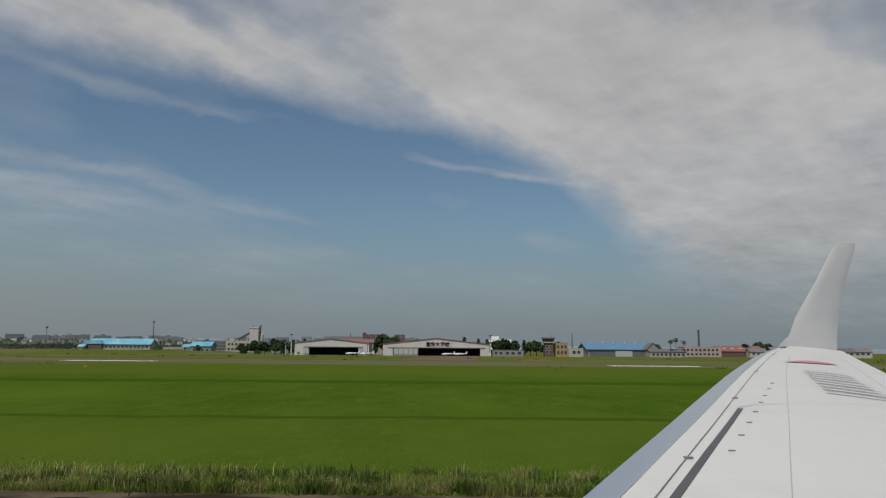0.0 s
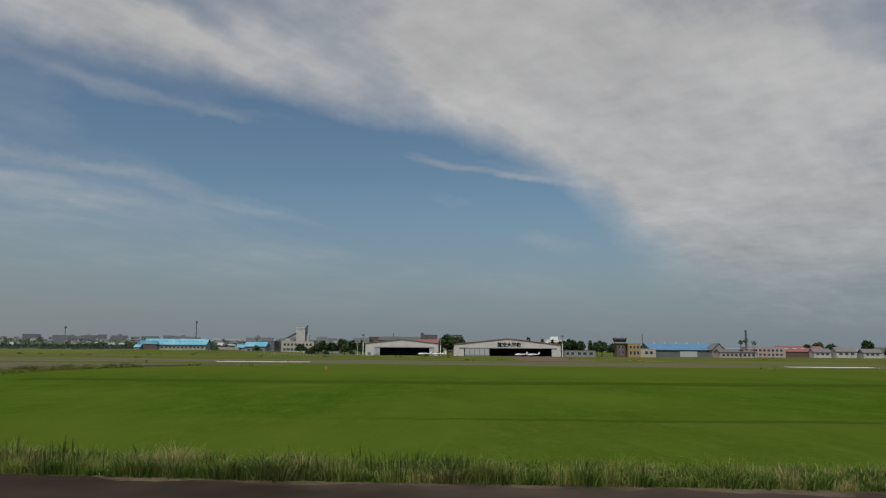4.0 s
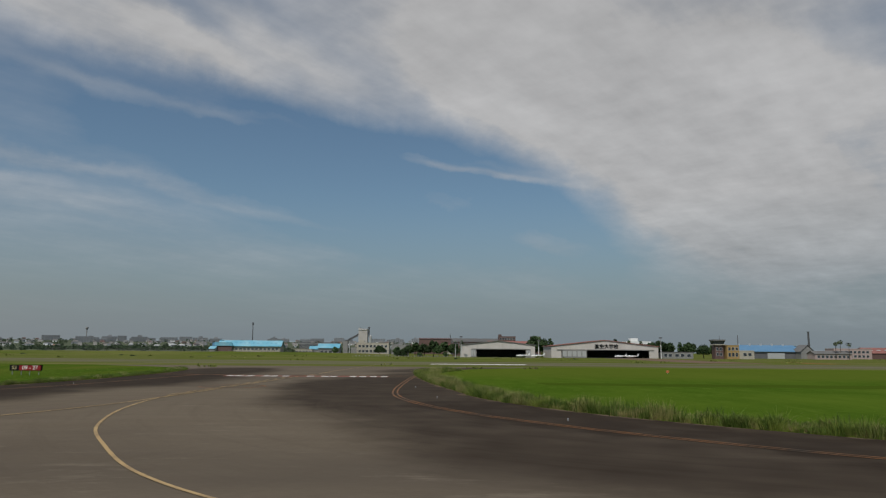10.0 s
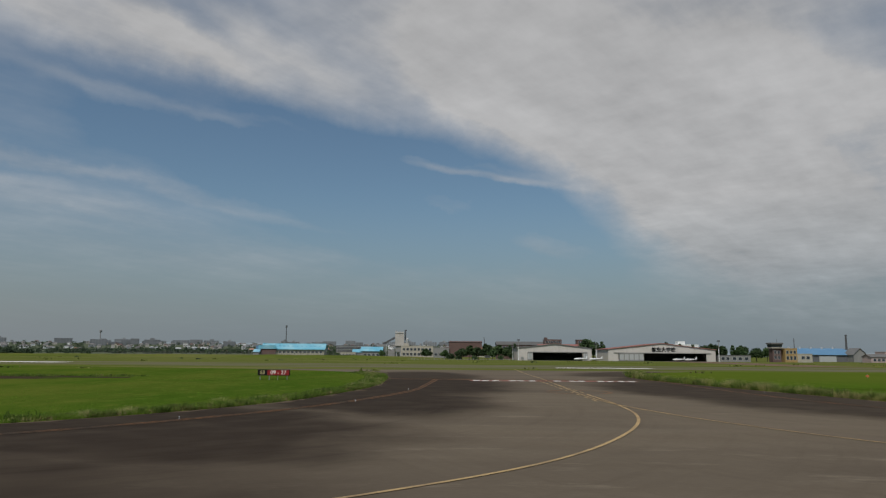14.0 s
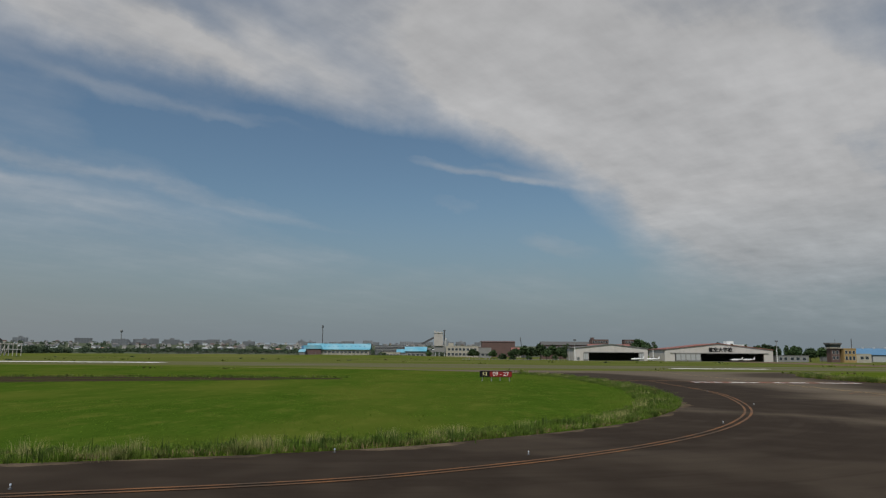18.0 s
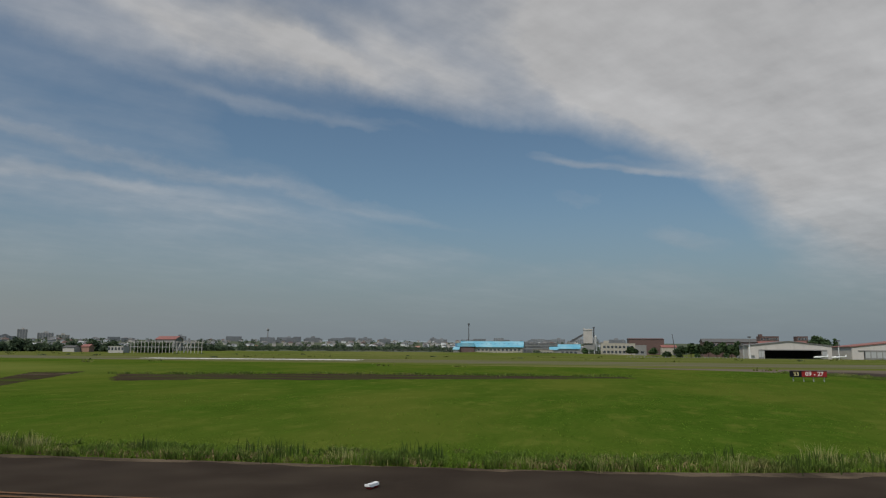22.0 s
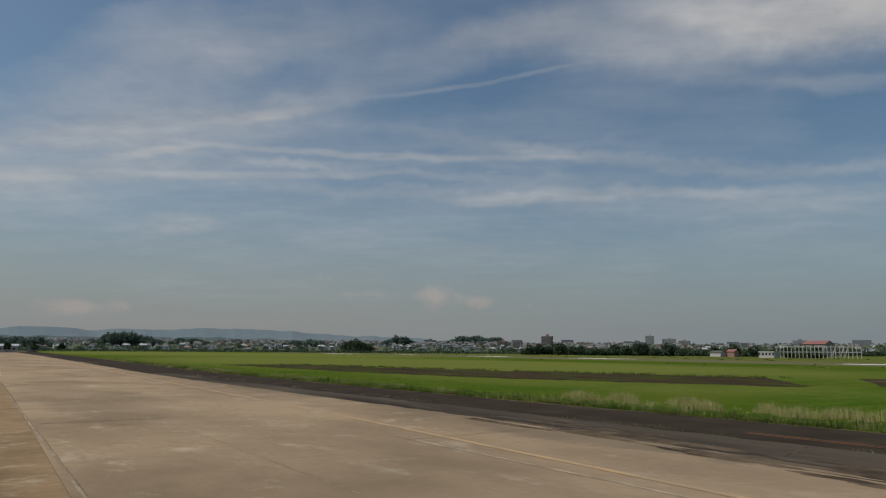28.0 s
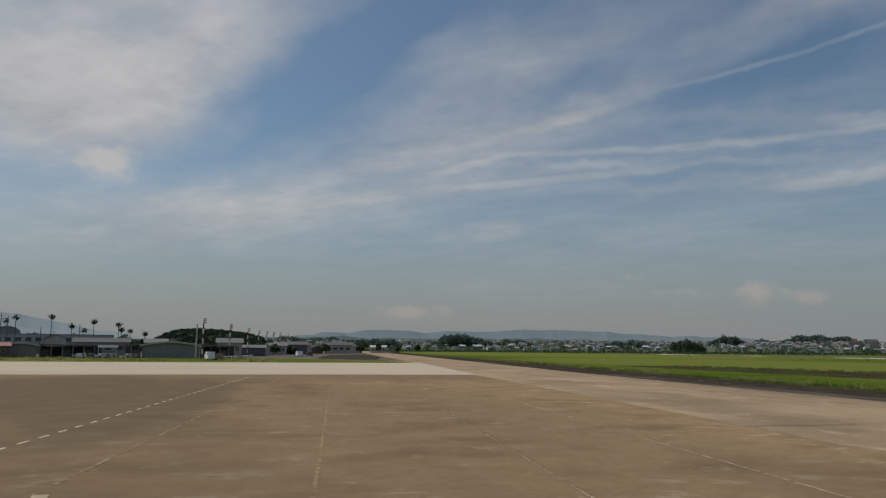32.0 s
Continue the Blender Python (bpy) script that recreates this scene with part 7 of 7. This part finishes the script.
c, off = along_edge(far_verge, 1500, 3.5, 1.0)
c = c[patchy(c, 0.12, 91) > 0.42]
p = np.repeat(c, 26, 0) + rng.normal(0, 1, (len(c) * 26, 2)) * np.array([0.8, 0.5])
blades("verge_tufts", p, np.repeat(rng.uniform(0.25, 0.75, len(c)), 26) * rng.uniform(0.5, 1.1, len(p)), rng.uniform(0.02, 0.05, len(p)), WEED, "uneven pale weed tufts along the verge", 0.3)


def fringe(name, outline, n, h, label):
    """Tall growth round the edge of a bare strip."""
    L = np.array(outline, float)
    seg = np.diff(L, axis=0)
    ln = np.linalg.norm(seg, axis=1)
    k = rng.choice(len(seg), n, p=ln / ln.sum())
    c = L[k] + seg[k] * rng.random(n)[:, None] + rng.normal(0, 1.6, (n, 2))
    c = c[patchy(c, 0.3, 77) > 0.3]
    p = np.repeat(c, 14, 0) + rng.normal(0, 0.4, (len(c) * 14, 2))
    blades(name, p, np.repeat(rng.uniform(0.4, 1.0, len(c)) * h, 14) * rng.uniform(0.5, 1.1, len(p)), rng.uniform(0.05, 0.12, len(p)), WEED_DARK, label, 0.3)


fringe("strip_growth_west", STRIP_WEST[1:4], 320, 0.5, "dark weeds round the bare strip")
fringe("strip_growth_east", STRIP_EAST[1:4], 320, 0.5, "dark weeds round the bare strip")


# thin tufts in the cracks of the dark shoulder
c = np.stack([rng.uniform(-330, -226, 60), rng.normal(18.9, 0.25, 60)], 1)
p = np.repeat(c, 16, 0) + rng.normal(0, 1, (960, 2)) * np.array([0.45, 0.08])
blades("shoulder_tufts", p, np.repeat(rng.uniform(0.25, 1.0, 60), 16) * rng.uniform(0.04, 0.26, 960), rng.uniform(0.01, 0.022, 960), WEED, "thin grass tufts in the shoulder cracks", 0.5)


# ragged clumps of taller growth along the runway and beyond it
def clumps(name, n, xr, yr, size, material, label, skew=0.0):
    c = np.stack([rng.uniform(*xr, n), rng.uniform(*yr, n), np.zeros(n)], 1)
    c[:, 1] -= skew * c[:, 0]
    k = rng.integers(9, 22, n)
    pts = np.repeat(c, k, 0)
    s_ = np.repeat(rng.uniform(0.35, 1.0, n), k)
    pts = pts + rng.normal(0, 1, pts.shape) * np.stack([s_ * 1.6, s_ * 0.8, s_ * 0.05], 1)
    pts[:, 2] = np.abs(rng.normal(0, 0.32, len(pts))) * s_ + 0.03
    tagged(new(name, quads(name, pts, size * (0.6 + 0.8 * rng.random(len(pts))), material, 0.2, 1.0)), label, "weeds", kind="stuff")


clumps("runway_weeds", 34, (-700, 200), (150, 178), 0.35, WEED_FAR, "ragged weed clumps along the runway edge", 0.06)
clumps("far_field_weeds", 90, (-800, 250), (248, 440), 0.5, WEED_FAR, "ragged weed clumps in the far field", 0.1)
clumps("far_field_bushes", 16, (-700, 250), (250, 440), 0.5, LEAF_FAR, "low dark bushes in the far field", 0.1)
clumps("apron_strip_weeds", 420, (-500, -428), (-200, -40), 0.22, WEED_FAR, "rough weeds on the strip behind the apron")


def marker(x, y):
    ob = thing("marker_board", x, y, 0, 0, "small orange marker board in the grass", "marker", "orange marker boards")
    part("board", Mesh().box(-0.28, 0, 0.15, 0.28, 0.06, 0.55), mat("orange_board", (0.5, 0.16, 0.05), None, 1.0, 0.6), ob)
    part("post", Mesh().box(-0.04, 0.07, 0, 0.04, 0.13, 0.6), STEEL, ob)


for x, y in ((-66, 135), (-490, 139), (-577, 181)):
    marker(x, y)


# ---- the aircraft's right wing, as it lies when the walk begins ----
def wing():
    ob = thing("aircraft_wing", 3.2, 6.0, 0, 0, "white airliner wing with upturned winglet and grey lettering", "wing")
    inv = Matrix.Translation((-3.2, -6.0, 0))

    def local(p):
        return tuple(inv @ Vector(p))

    def edge(y):
        """The leading edge at a span position."""
        k = (15.7 - y) / 13.1
        sweep = np.interp(y, (1.1, 2.6, 3.66, 4.48, 5.84, 8.35, 10.5, 12.9, 15.7), (0.02, 0.0, -0.027, -0.044, -0.081, -0.143, -0.165, -0.159, -0.02))
        return Vector((7.33 - 6.82 * k + float(sweep), y, 3.943 - 0.65 * k))

    def trail(y):
        if y > 7.0:
            return 4.78 + (y - 7.0) / 8.7 * 3.88 - edge(y).x
        return 4.28 + (y - 1.1) / 5.9 * 0.5 - edge(y).x

    def on(y, off):
        """A point of the upper skin, off metres behind the leading edge."""
        p = edge(y)
        bow = 0.02 * math.sin(math.pi * min(1, off / trail(y))) - 0.03 * max(0.0, 1 - off / 0.1)
        return Vector((p.x + off, y, p.z - 0.075 * off + bow))

    def under(y, off):
        p = on(y, off)
        t = 0.4 * (15.7 - y) / 14.6 + 0.1
        u = min(1.0, max(0.004, off / trail(y)))
        return Vector((p.x, p.y, p.z - t * (4 * u * (1 - u)) ** 0.5 - 0.015))

    def skin(f0, f1, y0, y1, n=24, k=8):
        rings = []
        for i in range(n + 1):
            y = y0 + (y1 - y0) * i / n
            a, b = f0(y), f1(y)
            cs = [a + (b - a) * j / k for j in range(k + 1)]
            rings.append([local(on(y, c)) for c in cs] + [local(under(y, c)) for c in reversed(cs)])
        return Mesh().loft(rings)

    part("leading_edge", skin(lambda y: -float(np.interp(y, (1.1, 3, 6, 9, 12, 15.6), (0.06, 0.075, 0.1, 0.11, 0.09, 0.01))), lambda y: 0.108, 1.1, 15.6), WING_METAL, ob, "bare metal leading edge strip", True)
    part("slat", skin(lambda y: 0.11, lambda y: 0.225, 1.1, 14.6), WING_WHITE, ob, "", True)
    # The gap is a flush dark strip, its shade put into the colour.
    part("slot", skin(lambda y: 0.275 + 0.012 * (y - 2.7), lambda y: 0.312 + 0.012 * (y - 2.7), 1.1, 5.2, 12), DARK_STEEL, ob, "dark strip filling the shaded slot behind the slat", True)
    part("slat_lip", skin(lambda y: 0.228, lambda y: 0.273 + 0.012 * (y - 2.7), 1.1, 5.2, 12), WING_WHITE, ob, "", True)
    part("upper_skin", skin(lambda y: 0.314 + 0.012 * (y - 2.7), lambda y: trail(y) * 0.8, 1.1, 5.2, 12), WING_WHITE, ob, "", True)
    part("outer_skin", skin(lambda y: 0.228, lambda y: trail(y) * 0.8, 5.203, 15.68), WING_WHITE, ob, "", True)
    part("aileron", skin(lambda y: trail(y) * 0.802, trail, 9.8, 15.6), WING_WHITE, ob, "", True)
    part("flap", skin(lambda y: trail(y) * 0.802, trail, 1.1, 9.78), WING_WHITE, ob, "", True)

    def seam(pts, w, material, name, lift=0.006, label=""):
        m = Mesh()
        for a, b in zip(pts, pts[1:]):
            d = (b - a).normalized()
            q = Vector((-d.y, d.x, 0)) * w / 2
            u = Vector((0, 0, lift))
            m.poly([local(a - q + u), local(b - q + u), local(b + q + u), local(a + q + u)])
        part(name, m, material, ob, label)

    seam([on(1.1 + 12.9 * k / 40, 0.227) for k in range(41)], 0.006, GREY_PAINT, "slat_seam", 0.004)
    seam([Vector(on(1.1 + 11 * k / 40, 0.75 - 0.022 * 11 * k / 40)) for k in range(41)], 0.005, STEEL, "spar_seam")
    seam([on(5.22 + 0.8 * (k / 12) ** 0.6, 0.3 + 1.14 * k / 12) for k in range(13)], 0.009, STEEL, "skin_joint")
    for y in (3.61, 4.07, 4.55, 5.05, 5.59, 6.05, 6.6, 7.15):
        c = on(y, 0.41 + 0.019 * (y - 3.6))
        part("vortex_tab", Mesh().box(*local(c + Vector((-0.017, -0.004, 0.001))), *local(c + Vector((0.017, 0.004, 0.007)))), GREY_PAINT, ob)
    for y in (3.37, 5.76, 8.52, 12.2):
        c = on(y, 0.235)
        part("slat_fitting", Mesh().box(*local(c + Vector((-0.018, -0.014, 0.003))), *local(c + Vector((0.02, 0.014, 0.009)))), GREY_PAINT, ob)
    # winglet: swept blade that turns up out of the tip
    rings = []
    for le, te, lean, th in (((7.28, 15.66, 3.92), (8.55, 15.66, 3.85), 0, 0.05), ((7.38, 15.82, 3.97), (8.66, 15.86, 3.96), 0, 0.05), ((7.68, 16.0, 4.16), (8.8, 16.1, 4.15), 0, 0.05), ((8.0, 16.3, 4.6), (9.0, 16.35, 4.6), 0, 0.045),
                             ((8.66, 16.57, 5.45), (9.37, 16.58, 5.5), 0, 0.035), ((9.2, 16.78, 6.24), (9.76, 16.8, 6.26), 0, 0.025), ((9.33, 16.86, 6.36), (9.79, 16.86, 6.38), 0, 0.015)):
        a, b = Vector(le), Vector(te)
        ring = []
        for j in range(9):
            c = j / 8
            p = a.lerp(b, c)
            ring.append(local(p + Vector((0, -1, 0.25)) * th * (4 * c * (1 - c)) ** 0.5))
        for j in range(7, 0, -1):
            c = j / 8
            p = a.lerp(b, c)
            ring.append(local(p + Vector((0, 1, -0.25)) * th * (4 * c * (1 - c)) ** 0.5))
        rings.append(ring)
    part("winglet", Mesh().loft(rings), WINGLET_SHADED, ob, "tall swept white winglet", True)
    m = Mesh()
    for i in range(13):
        a = i / 12
        m.v += [local(on(10.4 + 0.2 * a, 0.5 + 0.76 * a) + Vector((0, 0, 0.012))), local(on(10.42 + 0.2 * a + 0.5 * math.sin(math.pi * a) ** 0.7, 0.5 + 0.76 * a) + Vector((0, 0, 0.012)))]
    m.f += [(2 * i, 2 * i + 2, 2 * i + 3, 2 * i + 1) for i in range(12)]
    part("red_mark", m, ROSE, ob, "faded red mark near the wing tip")
    # registration shown as plain bars across the chord
    for i in range(9):
        y = 6.6 + i * 0.31
        o = 0.97 - 0.09 * (y - 6.84)
        seam([on(y - 0.25 * k / 6, o + 0.58 * k / 6) for k in range(7)], 0.07 + 0.03 * (i % 2), GREY_PAINT, "letter_bar", 0.02)
    # main gear under the wing, which bears it
    part("gear_strut", Mesh().tube(local((2.6, 2.2, 0.55)), local((2.4, 2.2, 3.0)), 0.13), STEEL, ob)
    for dy in (-0.43, 0.43):
        ty = part("tyre", Mesh().tube(local((2.6, 2.2 + dy - 0.18, 0.57)), local((2.6, 2.2 + dy + 0.18, 0.57)), 0.545, n=24), RUBBER, ob)
        part("rim", Mesh().tube(local((2.6, 2.2 + dy - 0.19, 0.57)), local((2.6, 2.2 + dy + 0.19, 0.57)), 0.25, n=16), STEEL, ty)
    return ob


wing()
